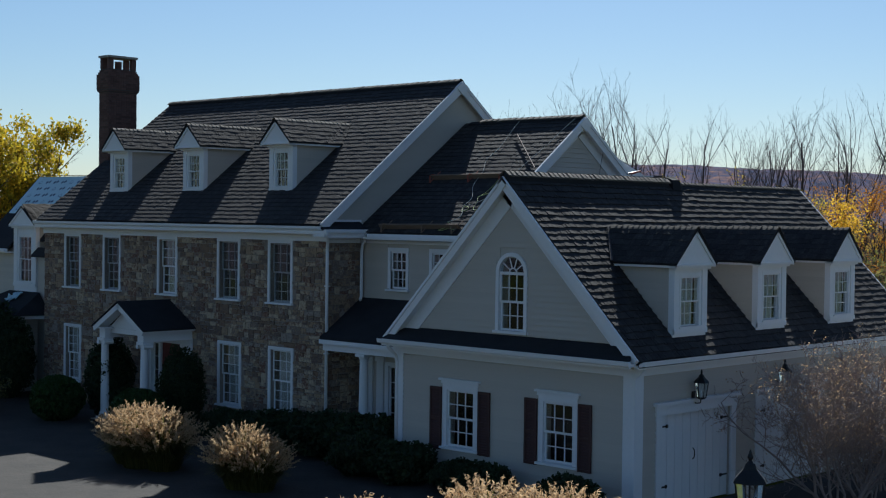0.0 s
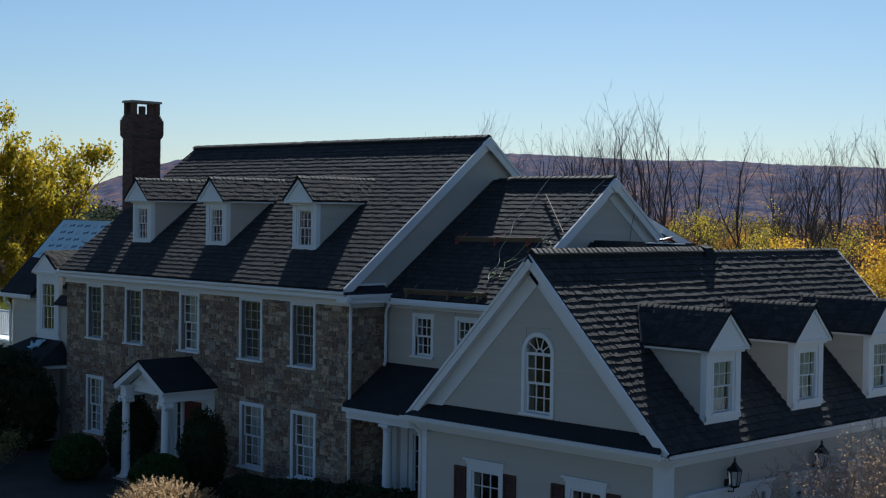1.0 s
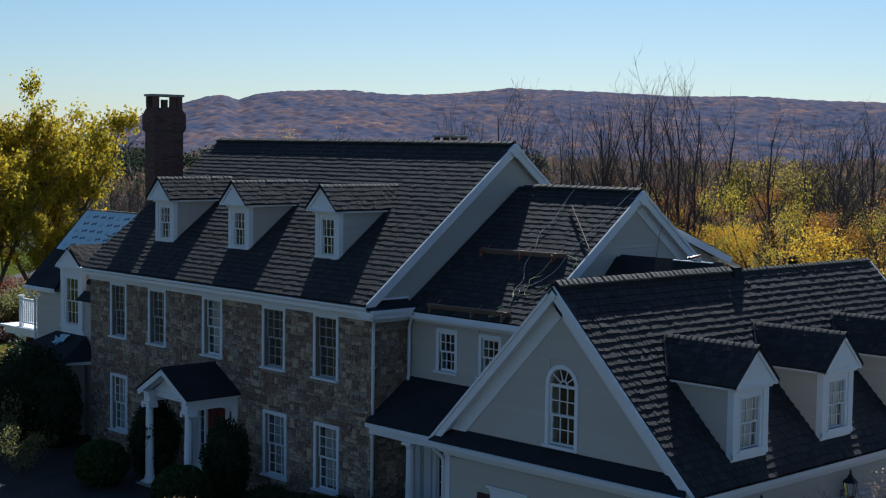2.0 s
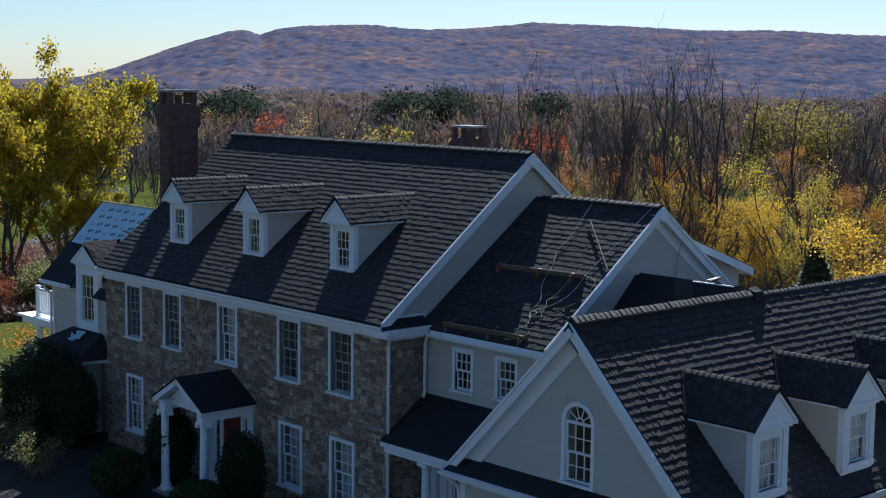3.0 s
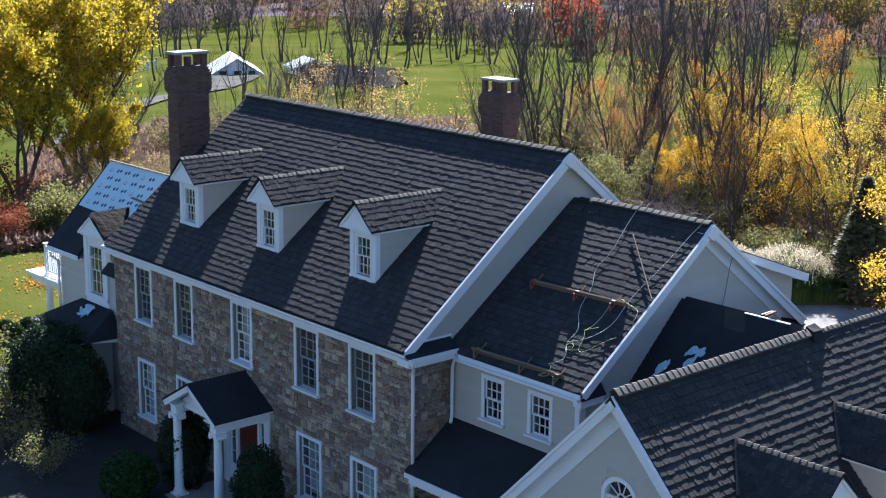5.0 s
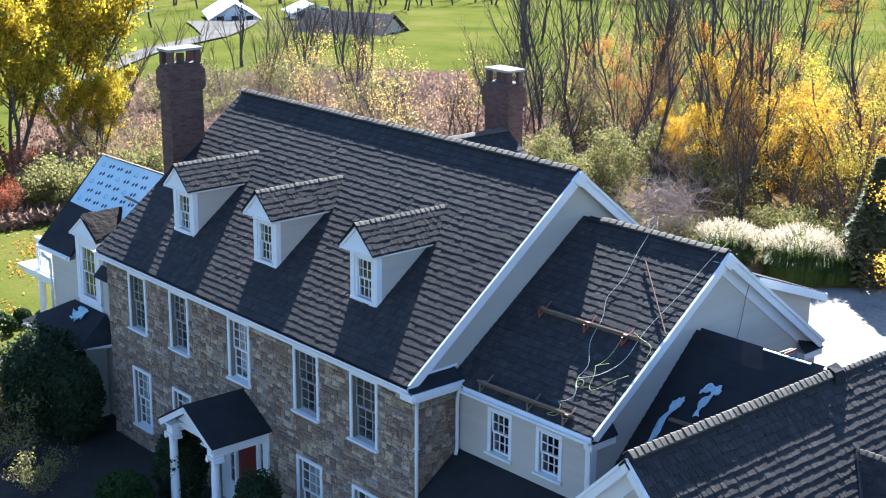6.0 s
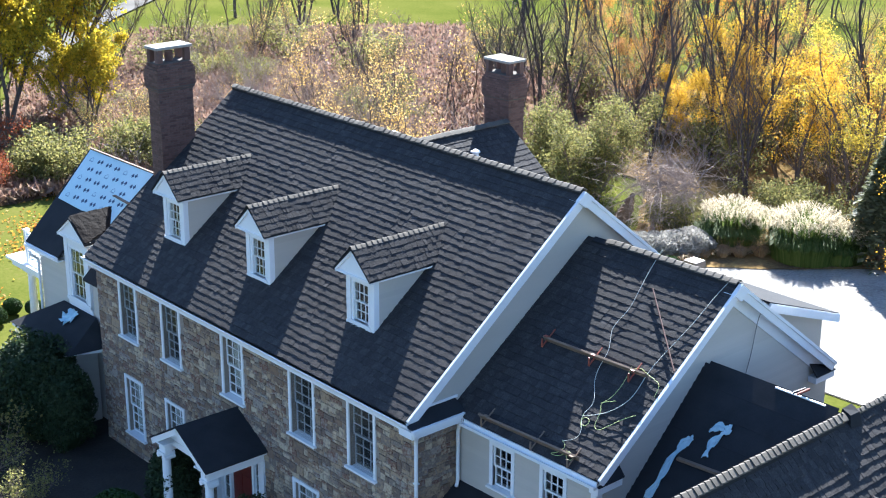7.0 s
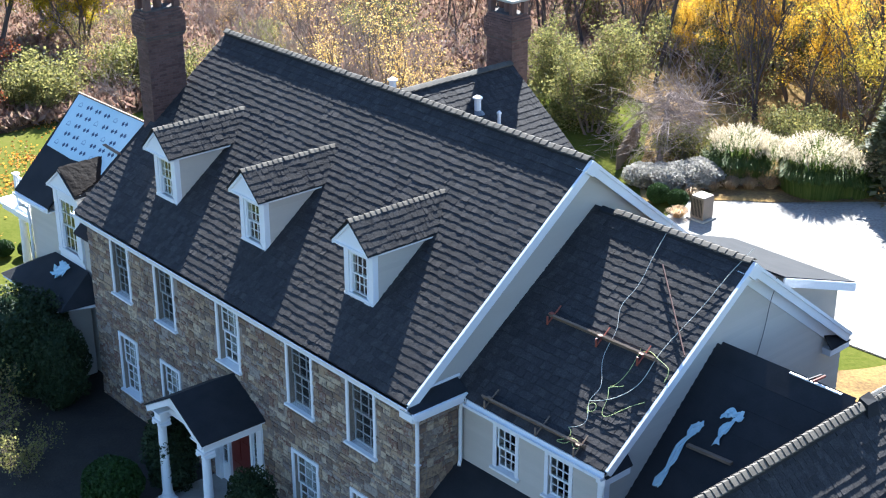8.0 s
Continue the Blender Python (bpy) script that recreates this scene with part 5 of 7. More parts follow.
        branch(o + Vector((0, 0, -0.1)), (Vector((0, 0, 1)) + lean).normalized(), H * r.uniform(0.75, 1.0) * 0.92, r0 * r.uniform(0.7, 1), 0)
    return np.array([tuple(v) for v in V]), F, np.array([tuple(t) for t in tips]), set(low)


KINDS = {}


def plant_kind(key, name, label, category, wood, mat_wood, mat_leaf=None, size=0.14, per_tip=4, puff=0.35, seed=1, keep=1.0, gaps=None):
    """Builds the meshes of one kind of plant; trees of the kind share them."""
    V, F, tips, low = wood

    def some(title, faces):
        used = sorted({i for q in faces for i in q})
        at = {i: k for k, i in enumerate(used)}
        mesh = bpy.data.meshes.new(title)
        mesh.from_pydata(V[used].tolist(), [], [[at[i] for i in q] for q in faces])
        mesh.materials.append(mat_wood)
        return mesh

    if mat_leaf:
        me, lm = some("trunk", F), None
    else:
        me, lm = some("trunk", [q for i, q in enumerate(F) if i in low]), some("crown", [q for i, q in enumerate(F) if i not in low])
    if mat_leaf:
        r = np.random.RandomState(seed)
        t = tips[r.rand(len(tips)) < keep]
        if gaps is not None:
            t = t[[noise.noise((p[0] * 0.62 + seed, p[1] * 0.62, p[2] * 0.62)) > gaps for p in t]]
        c = np.repeat(t, per_tip, 0) + r.normal(size=(len(t) * per_tip, 3)) * puff
        v, f = cards(c, size, seed)
        lm = raw("crown", v, f, mat_leaf)
    KINDS[key] = (name, label, category, me, lm)


def plant(key, x, y, s=1.0, turn=None, z=None, label="", group="", sz=None):
    name, lab, cat, me, lm = KINDS[key]
    turn = rnd.uniform(0, 360) if turn is None else turn
    m = pose(x, y, hill(x, y) - 0.05 if z is None else z, 0, 0, turn) @ Matrix.Diagonal((s, s, sz or s, 1))
    o = thing(name, label or lab, cat, None, group)
    o.matrix_basis = m
    part("trunk", me, BARK, o)
    if lm:
        part("crown", lm, BARK, o)
    return o


for i in range(5):
    plant_kind(("bare", i), "bare_tree", "tall leafless grey-brown woodland tree", "tree", grow(11 + i, 15, (0.16, 0.13, 0.11, 0.16, 0.12)[i], (1, 2, 3, 1, 2)[i], 0.22, 0.43, (13, 6, 4), 0.55, 0.12, 0.16, 0.40), DARKBARK)
for i in range(3):
    plant_kind(("thin", i), "bare_tree", "slender leafless sapling with fine twigs", "tree", grow(31 + i, 8, 0.08, (1, 2, 3)[i], 0.2, 0.4, (11, 6, 3), 0.5, 0.11, 0.2, 0.40), BARK)
plant_kind(("yellow", 0), "yellow_tree", "broad tree in bright yellow autumn leaf", "tree", grow(51, 13, 0.24, 4, 0.28, 0.55, (10, 7, 4), 0.3, 0.14, 0.22, 0.46), BARK, L_BIG, 0.17, 18, 0.27, 1, 0.85, gaps=-0.14)
plant_kind(("yellow", 1), "yellow_tree", "slim tree in yellow autumn leaf with a bare lower stem", "tree", grow(52, 10, 0.15, 2, 0.16, 0.5, (11, 6, 4), 0.4, 0.12, 0.2, 0.42), BARK, L_YELLOW, 0.072, 18, 0.24, 2, 0.6, gaps=0.03)
plant_kind(("yellow", 2), "yellow_tree", "tree in yellow-green autumn leaf", "tree", grow(53, 10, 0.16, 2, 0.12, 0.5, (11, 7, 4), 0.4, 0.12, 0.22, 0.42), BARK, L_LIME, 0.07, 14, 0.24, 3, 0.62, gaps=0.03)
plant_kind(("gold", 0), "golden_tree", "airy tree with sparse pale gold leaves", "tree", grow(54, 11.4, 0.09, 7, 0.12, 0.40, (13, 8, 4), 0.55, 0.10, 0.30, 0.36), TWIG, L_GOLD, 0.044, 7, 0.16, 4, 0.36, gaps=0.0)
plant_kind(("orange", 0), "orange_tree", "rounded tree in orange autumn leaf", "tree", grow(55, 8, 0.13, 2, 0.2, 0.55, (10, 7, 4), 0.35, 0.14, 0.25, 0.45), BARK, L_ORANGE, 0.07, 12, 0.24, 5, 0.6, gaps=0.0)
plant_kind(("rust", 0), "rusty_tree", "tall tree with sparse copper-brown leaves on pale twigs", "tree", grow(71, 12, 0.14, 2, 0.16, 0.45, (12, 7, 5), 0.5, 0.12, 0.2, 0.40), BARK, L_COPPER, 0.06, 11, 0.24, 25, 0.55, gaps=-0.05)
plant_kind(("rust", 1), "rusty_tree", "slender tree with fine pale twigs and a few tan leaves", "tree", grow(72, 11, 0.11, 3, 0.14, 0.42, (12, 7, 5), 0.5, 0.12, 0.22, 0.40), PALETWIG, L_GOLD, 0.05, 4, 0.2, 26, 0.35)
plant_kind(("red", 0), "russet_shrub", "shrub in russet and red autumn leaf", "shrub", grow(56, 4, 0.06, 4, 0.1, 0.6, (8, 6, 3), 0.3, 0.16, 0.5, 0.45), TWIG, L_RED, 0.10, 5, 0.18, 6, 0.5)
plant_kind(("brush", 0), "bare_shrub", "tangled leafless pale brown shrub", "shrub", grow(57, 3.6, 0.03, 7, 0.08, 0.55, (7, 4, 3), 0.25, 0.15, 0.6, 0.45), PALETWIG)
plant_kind(("brush", 1), "bare_shrub", "tangled shrub with a few olive leaves", "shrub", grow(58, 3.4, 0.035, 6, 0.08, 0.55, (7, 5, 3), 0.3, 0.15, 0.55, 0.45), TWIG, L_OLIVE, 0.09, 3, 0.2, 7, 0.35)
plant_kind(("brush", 2), "bare_shrub", "tangled shrub with a few ochre leaves", "shrub", grow(62, 3.6, 0.035, 6, 0.08, 0.5, (7, 5, 3), 0.4, 0.15, 0.45, 0.42), TWIG, L_GOLD, 0.05, 3, 0.2, 17, 0.2)
plant_kind(("olive", 0), "green_shrub", "leafy olive-green shrub in the rough", "shrub", grow(59, 3.2, 0.05, 6, 0.05, 0.6, (8, 6, 4), 0.25, 0.16, 0.5, 0.45), TWIG, L_OLIVE, 0.11, 3, 0.24, 8, 0.55)
plant_kind(("willow", 0), "olive_tree", "airy grey-green leafy small tree behind the house", "tree", grow(63, 5.6, 0.07, 5, 0.06, 0.5, (11, 7, 5), 0.35, 0.14, 0.38, 0.38), TWIG, L_OLIVE, 0.062, 5, 0.17, 18, 0.75)
plant_kind(("weeping", 0), "weeping_tree", "small leafless weeping tree with drooping pale twigs", "tree", grow(64, 3.0, 0.13, 1, 0.62, 0.95, (20, 10, 6), -0.42, 0.12, 0.3, 0.9), PALETWIG)
plant_kind(("twiggy", 0), "bare_shrub", "tall leafless clump of fine pinkish twigs", "shrub", grow(66, 8.5, 0.05, 9, 0.1, 0.42, (11, 7, 4), 0.5, 0.12, 0.34, 0.38), PALETWIG)
plant_kind(("redtwig", 0), "ornamental_shrub", "large bare twiggy shrub with a few yellow leaves", "shrub", grow(60, 4.3, 0.04, 11, 0.12, 0.6, (11, 8, 6), 0.28, 0.17, 0.46, 0.42), PALETWIG, L_TAN, 0.024, 2, 0.05, 9, 0.14)


def conifer(seed, H, R):
    r = np.random.RandomState(seed)
    n = 5600
    h = r.rand(n) ** 0.75 * 0.97
    rad_ = R * (1 - h) * (0.62 + 0.38 * np.abs(np.sin(h * 26 + r.rand(n) * 2.5)) * r.rand(n)) * np.sqrt(0.25 + 0.75 * r.rand(n))
    a = r.rand(n) * 2 * np.pi
    c = np.stack([rad_ * np.cos(a), rad_ * np.sin(a), h * H - rad_ * 0.18 + 0.4], 1)
    v, f = cards(c, 0.17, seed, 0.15, 2.0)
    s = Shape().tube([(0, 0, -0.1), (0, 0, H * 0.5), (0, 0, H)], [0.16, 0.1, 0.02], 7)
    me = bpy.data.meshes.new("trunk")
    me.from_pydata(s.v, [], s.f)
    me.materials.append(BARK)
    KINDS[("spruce", seed)] = ("spruce_tree", "dark green conical spruce tree", "tree", me, raw("crown", v, f, L_SPRUCE))


L_SPRUCE = leaf_mat("blue_green_spruce", [(0.07, 0.08, 0.045), (0.12, 0.13, 0.07), (0.20, 0.20, 0.11)], 0.55)
conifer(1, 8.5, 2.3)


def clump(key, name, label, mat, R, H, n, size, seed, box=False):
    """A dense evergreen shrub: leaves over and within a lumpy rounded body, on short stems."""
    r = np.random.RandomState(seed)
    d = r.normal(size=(n, 3))
    d /= np.linalg.norm(d, axis=1)[:, None]
    lump = 1 + (0.03 if box else 0.16) * np.sin(d[:, 0] * 5 + seed) * np.cos(d[:, 1] * 4 + d[:, 2] * 5)
    q = (0.90 if box else 0.75) + (0.10 if box else 0.28) * r.rand(n)
    c = d * (q * lump)[:, None] * np.array([R, R, H / 2]) + np.array([0, 0, H / 2])
    c = c[c[:, 2] > 0.02]
    v, f = cards(c, size, seed)
    s = Shape()
    for k in range(5):
        s.tube([(0.05 * k - 0.1, 0.03 * (k % 3), -0.05), (R * 0.4 * math.cos(k * 1.3), R * 0.4 * math.sin(k * 1.3), H * 0.55)], [0.035, 0.015], 5)
    body = bpy.data.meshes.new("trunk")
    s.lathe([(R * 0.3, 0.02), (R * 0.72, H * 0.2), (R * 0.8, H * 0.5), (R * 0.6, H * 0.8), (R * 0.1, H * 0.93)], 14)
    body.from_pydata(s.v, [], s.f)
    body.materials.append(mat)
    KINDS[key] = (name, label, "shrub", body, raw("crown", v, f, mat))


clump("ball", "box_ball", "clipped round boxwood ball", L_BOX, 0.85, 1.45, 6500, 0.065, 3, box=True)
clump("yew", "yew_shrub", "tall dark clipped yew beside the portico", L_GREEN, 0.72, 2.45, 9000, 0.06, 4)
clump("dark", "evergreen_shrub", "large dark evergreen shrub", L_GREEN, 1.6, 3.9, 12000, 0.10, 5)
clump("low", "low_evergreen", "low dark evergreen foundation shrub", L_GREEN, 0.95, 1.15, 4200, 0.078, 6)
clump("silver", "silver_shrub", "rounded shrub with silvery leaves", L_SILVER, 1.4, 1.7, 7000, 0.10, 7)


def grass_clump(key, label, H, R, n, plume, mat_b, mat_p, foot=0.35, bushy=0.035, low=0.82, top=1.3, wide=0.012, crest=1.0):
    """An ornamental grass: arching blades and feathery plumes."""
    r = np.random.RandomState(7 + n)
    bv, bf, pc = [], [], []
    for i in range(n):
        a, q = r.rand() * 6.283, math.sqrt(r.rand())
        b = np.array([math.cos(a) * q * R * foot, math.sin(a) * q * R * foot, 0])
        tall = r.rand() < plume and q < crest
        out = np.array([math.cos(a), math.sin(a), 0]) * R * (0.15 + (1.0 - foot) * 1.2 * q) * r.uniform(0.6, 1.1)
        h = H * r.uniform(low, 1.0) * (1 - 0.3 * q * q) * (1 if tall else 0.8)
        pts = [b, b + out * 0.25 + [0, 0, h * 0.5], b + out * 0.6 + [0, 0, h * 0.85], b + out + [0, 0, h * (0.97 if tall else 0.72)]]
        side = np.array([-math.sin(a), math.cos(a), 0]) * wide
        k = len(bv)
        for p, w in zip(pts, (1, 1, 0.8, 0.2)):
            bv += [p - side * w, p + side * w]
        bf += [(k, k + 1, k + 3, k + 2), (k + 2, k + 3, k + 5, k + 4), (k + 4, k + 5, k + 7, k + 6)]
        if tall:
            for t in np.linspace(0, 1, 20):
                pc.append(pts[2] + (pts[3] - pts[2]) * t * top + r.normal(size=3) * bushy * (1.25 - t) + [0, 0, 0.05])
    lm = None
    if pc:
        v, f = cards(np.array(pc), 0.028, n, -0.5, 3.2)
        lm = raw("plumes", v, f, mat_p)
    KINDS[key] = ("ornamental_grass", label, "grass", raw("blades", bv, bf, mat_b), lm)


def grass_plant(key, x, y, s=1.0, z=-0.02):
    name, lab, cat, me, lm = KINDS[key]
    o = thing(name, lab, cat, pose(x, y, z, 0, 0, rnd.uniform(0, 360)) @ Matrix.Diagonal((s, s, s, 1)), "ornamental grasses")
    part("blades", me, BARK, o)
    if lm:
        tagged(part("plume_heads", lm, BARK, o, "feathery pale plumes"), kind="stuff")
    return o


grass_clump("white", "tall ornamental grass with white plumes", 2.5, 1.75, 5200, 0.13, L_GBLADE, L_PLUME, 0.88, 0.05, wide=0.026, crest=0.8)
grass_clump("pink", "tall ornamental grass with pinkish tan plumes", 2.0, 1.0, 1500, 0.24, L_BLADE, L_TAN, 0.42, 0.028, low=0.55)
grass_clump("tuft", "dry tan tuft of grass", 1.0, 0.6, 260, 0.0, L_TAN, None)

# --- planting by the house
plant("yew", -8.15, -0.75, 1.0, sz=1.0, z=0)
plant("yew", -4.35, -0.85, 0.9, sz=0.97, z=0)
plant("ball", -8.45, -2.35, 0.95, z=0)
plant("ball", -4.1, -2.5, 0.95, z=0)
plant("dark", -15.4, -1.0, 0.85, z=0)
plant("dark", -17.0, -0.6, 0.6, z=0)
plant("dark", -14.15, -0.75, 0.55, z=0, sz=0.72)
plant(("olive", 0), -18.6, -2.4, 0.9, z=0)
plant(("brush", 1), -20.6, -1.2, 0.8, z=0)
plant(("brush", 1), -14.2, -3.2, 0.7, z=0)
plant(("brush", 1), -17.2, -4.2, 0.85, z=0)
plant(("brush", 1), -21.5, -4.2, 0.9, z=0)
plant(("brush", 1), -11.4, -3.4, 0.5, z=0)
for x, y, s in ((0.2, -1.0, 0.95), (1.6, -0.75, 1.0), (3.2, -0.8, 1.1), (4.3, -1.9, 0.9), (5.6, -1.9, 0.85), (7.2, -1.8, 0.65), (8.1, -1.9, 0.7), (10.6, -2.0, 0.75), (-1.2, -1.0, 0.8), (-2.3, -0.9, 0.75)):
    plant("low", x, y, s, z=0)
plant(("redtwig", 0), 14.1, 2.9, 1.0, z=0)
plant(("redtwig", 0), 14.4, 3.8, 0.95, z=0)
plant(("redtwig", 0), 14.0, 5.2, 0.95, z=0)
plant(("brush", 0), 14.6, 7.2, 0.9, z=0)
for x, y, s in ((-0.1, -5.2, 0.84), (-0.8, -5.0, 0.76), (0.6, -5.0, 0.8), (3.7, -5.1, 0.78), (4.2, -5.0, 0.68), (13.3, -7.5, 0.95), (14.5, -6.9, 0.92), (15.4, -7.6, 0.86), (11.9, -9.2, 0.8), (15.9, -8.3, 0.75), (12.7, -8.3, 0.7)):
    grass_plant("pink", x, y, s)
for x, y, s in ((-12.7, 29.3, 0.84), (-11.6, 29.9, 0.7), (-9.6, 30.2, 0.92), (-8.6, 31.0, 0.7)):
    grass_plant("white", x, y, s)
plant("silver", -13.6, 26.0, 0.72, z=0, sz=0.58)
plant("silver", -14.6, 25.5, 0.6, z=0, sz=0.5)
plant("silver", -13.1, 27.0, 0.7, z=0, sz=0.62)
plant("ball", -12.9, 24.4, 0.55, z=0)
plant("ball", -12.1, 24.6, 0.5, z=0)
for x, y, s in ((-11.4, 23.8, 0.75), (-12.5, 25.9, 0.8), (-11.9, 27.7, 0.85), (-11.4, 28.2, 0.8), (-10.9, 28.9, 0.9), (-12.3, 27.0, 0.7)):
    grass_plant("tuft", x, y, s)
for x, y, s in ((-11.7, 28.0, 0.34), (-11.0, 28.9, 0.38), (-10.2, 33.2, 0.8), (-12.0, 32.6, 0.7)):
    plant(("brush", 2 if y < 30 else 1), x, y, s, z=0)
for x, y, s in ((-13.6, 33.2, 0.65), (-12.4, 34.2, 0.7), (-11.0, 34.0, 0.6)):
    plant(("olive", 0), x, y, s, z=0)
plant(("olive", 0), -15.3, 28.9, 0.62, z=0)
plant(("weeping", 0), -15.7, 27.8, 1.36, 20)
plant(("willow", 0), -20.3, 28.6, 1.0, 0)
plant(("willow", 0), -22.6, 30.6, 0.95, 130)
plant(("olive", 0), -21.2, 29.6, 0.9, 60)
plant(("olive", 0), -24.4, 31.2, 1.0, 200)
plant(("olive", 0), -15.2, 29.6, 0.55)
plant(("brush", 0), -19.0, 31.4, 0.8)
plant(("spruce", 1), -7.3, 32.0, 1.1, sz=0.62)
plant(("gold", 0), -17.0, 13.8, 1.0, 40)
plant(("twiggy", 0), -20.6, 13.4, 1.05, sz=1.25)
plant(("twiggy", 0), -22.4, 15.6, 1.0, sz=1.12)
plant(("twiggy", 0), -25.2, 20.5, 0.85)
for x, y, q in ((-33, 35, 0.5), (-35.5, 37, 0.55), (-31, 36.5, 0.5), (-37, 40, 0.55)):
    plant(("bare", 2), x, y, q)
plant(("yellow", 1), 2.2, 22.3, 0.95, 30, sz=0.86)

# --- trees behind the house
W = "woodland trees"
for x, y, s, k in ((-52.5, 19.5, 1.0, 0), (-49.0, 14.2, 0.8, 0), (-58, 14, 0.95, 0), (-47.0, 18.2, 0.45, 0)):
    plant(("yellow", k), x, y, s * 0.84, group=W, sz=s)
for x, y, s, k in ((-23.5, 46, 0.95, 1), (-18, 45.5, 0.95, 2), (-15.4, 42.3, 0.85, 1), (-26, 42, 0.6, 1), (-21.5, 43, 0.85, 1), (-13, 45, 0.9, 2), (-10.5, 41, 0.92, 0), (-19.5, 39.5, 0.7, 1), (-24.5, 39, 0.55, 1), (-16, 50, 0.8, 2), (-8, 46, 1.05, 0), (-10.2, 39.5, 0.8, 2), (-8.6, 42, 0.9, 2), (-14, 55, 0.7, 1), (-9, 53, 0.8, 1), (-24, 54, 0.6, 2)):
    plant(("orange" if k == 0 else "yellow", k), x, y, s, group=W, sz=s * (0.9 if k == 0 else 0.83))
for x, y, s in ((-31, 48, 0.9), (-17, 47, 0.8), (-9.5, 47.5, 1.0), (-36, 47, 0.7), (-44, 84, 0.9)):
    plant(("orange", 0), x, y, s, group=W)
for i, (x, y, s) in enumerate(((-23.3, 36.4, 0.78), (-21.4, 38.6, 0.8), (-16.4, 35.4, 0.6), (-19.2, 41.2, 0.78), (-26.5, 38.5, 0.75), (-30, 38.5, 0.62), (-13.6, 40.2, 0.72), (-10.2, 39.2, 0.7), (-12.2, 46.0, 0.85), (-8.4, 43.5, 0.8), (-27, 50, 0.85), (-6, 50.5, 0.9), (-32, 47, 0.72), (-45, 60, 0.7), (-9, 57, 0.8), (-50, 70, 0.75), (-3, 58, 0.9), (-58, 62, 0.65), (-63, 68, 0.65), (-52, 56, 0.6))):
    plant(("bare", i % 5), x, y, s, group=W)
plant(("yellow", 2), -12.2, 37.8, 0.85, 70, group=W, sz=0.84)
plant(("yellow", 1), -15.2, 37.4, 0.75, 10, group=W, sz=0.72)
for x, y, q, k in ((-27.6, 41.0, 0.62, 0), (-25.2, 45.0, 0.7, 0), (-22.0, 47.5, 0.6, 0), (-29.5, 45.5, 0.7, 1), (-31.5, 42, 0.65, 1), (-17.8, 46.5, 0.65, 1), (-33.5, 50, 0.75, 1), (-14.5, 47.5, 0.6, 0)):
    plant(("rust", k), x, y, q, group=W)
rb = random.Random(9)


def by_bearing(az, d):
    """A place by its bearing (degrees from +y to -x) and distance from the front yard."""
    return 27.5 - d * math.sin(math.radians(az)), -23 + d * math.cos(math.radians(az))


for i in range(13):
    x, y = by_bearing(35 + 9.6 * (i + rb.random()) / 13, rb.uniform(86, 103))
    plant(("bare", i % 5), x, y, rb.uniform(0.86, 1.03) * (0.93 if i > 5 else 1.03), group="tall field trees")
for i in range(9):
    x, y = by_bearing(26.4 + 6.0 * (i + rb.random()) / 9, rb.uniform(82, 100))
    plant(("bare", i % 5), x, y, rb.uniform(0.78, 0.92), group="tall field trees")
for i in range(6):
    x, y = by_bearing(35 + 12 * (i + rb.random()) / 6, rb.uniform(125, 165))
    plant(("bare", i % 5), x, y, rb.uniform(0.8, 1.0), group="tall field trees")
for i, (x, y, s) in enumerate(((-62, 29, 1.0), (-60, 27, 0.9), (-58, 31, 0.95), (-64, 33, 1.0), (-56.7, 24.7, 0.8), (-57, 36, 0.8), (-58.1, 33.6, 0.75), (-68, 30, 1.0), (-60.9, 39, 0.9), (-38, 36, 0.8), (-35, 38, 0.85), (-46, 36, 0.7), (-66, 40, 0.9), (-72, 26, 0.9), (-32, 36, 0.8), (-34, 33, 0.75), (-37, 31, 0.8), (-28, 34, 0.8), (-31, 33, 0.75), (-24.5, 35, 0.85), (-18.2, 36.8, 0.85), (-12.8, 36.6, 0.85), (-17, 39, 0.95), (-22.6, 40.6, 0.95))):
    plant(("thin", i % 3), x, y, s, group=W)
plant_kind(("low", 0), "bare_tree", "far leafless tree at the field edge", "tree", grow(81, 13, 0.17, 2, 0.25, 0.42, (9, 5, 3), 0.5, 0.1, 0.18, 0.42), DARKBARK)
plant_kind(("low", 1), "bare_tree", "far leafless tree beside the meadow", "tree", grow(82, 12, 0.16, 1, 0.22, 0.45, (12, 5, 4), 0.45, 0.1, 0.18, 0.44), DARKBARK)
rt_ = random.Random(14)
for i in range(96):
    a, d = math.radians(rt_.uniform(22, 68)), rt_.uniform(140, 320)
    x, y = 25 - d * math.sin(a), -20 + d * math.cos(a)
    if -150 < x < -85 and 60 < y < 110 or (d < 205 and 27 < math.degrees(a) < 47):
        continue
    plant(("low", i % 2), x, y, rt_.uniform(0.75, 1.1), group="field edge trees")
for i in range(44):
    x, y = by_bearing(rt_.uniform(46, 61), rt_.uniform(182, 245))
    plant(("low", i % 2), x, y, rt_.uniform(0.65, 0.95), group="field edge trees")
for i in range(9):
    x, y = by_bearing(51.2 + 0.36 * i + rt_.uniform(-0.1, 0.1), rt_.uniform(137, 143))
    plant(("low", i % 2), x, y, rt_.uniform(0.3, 0.4), group="field edge trees")
for x, y, s_ in ((-62, 43, 0.6), (-65, 46, 0.6), (-60, 47, 0.55), (-68, 48, 0.6), (-57, 44, 0.55), (-64, 51, 0.6), (-70, 53, 0.65), (-74, 46, 0.6)):
    plant(("low", 0), x, y, s_, group="field edge trees")
rs = random.Random(3)
for i in range(34):
    x = rs.uniform(-56, -37)
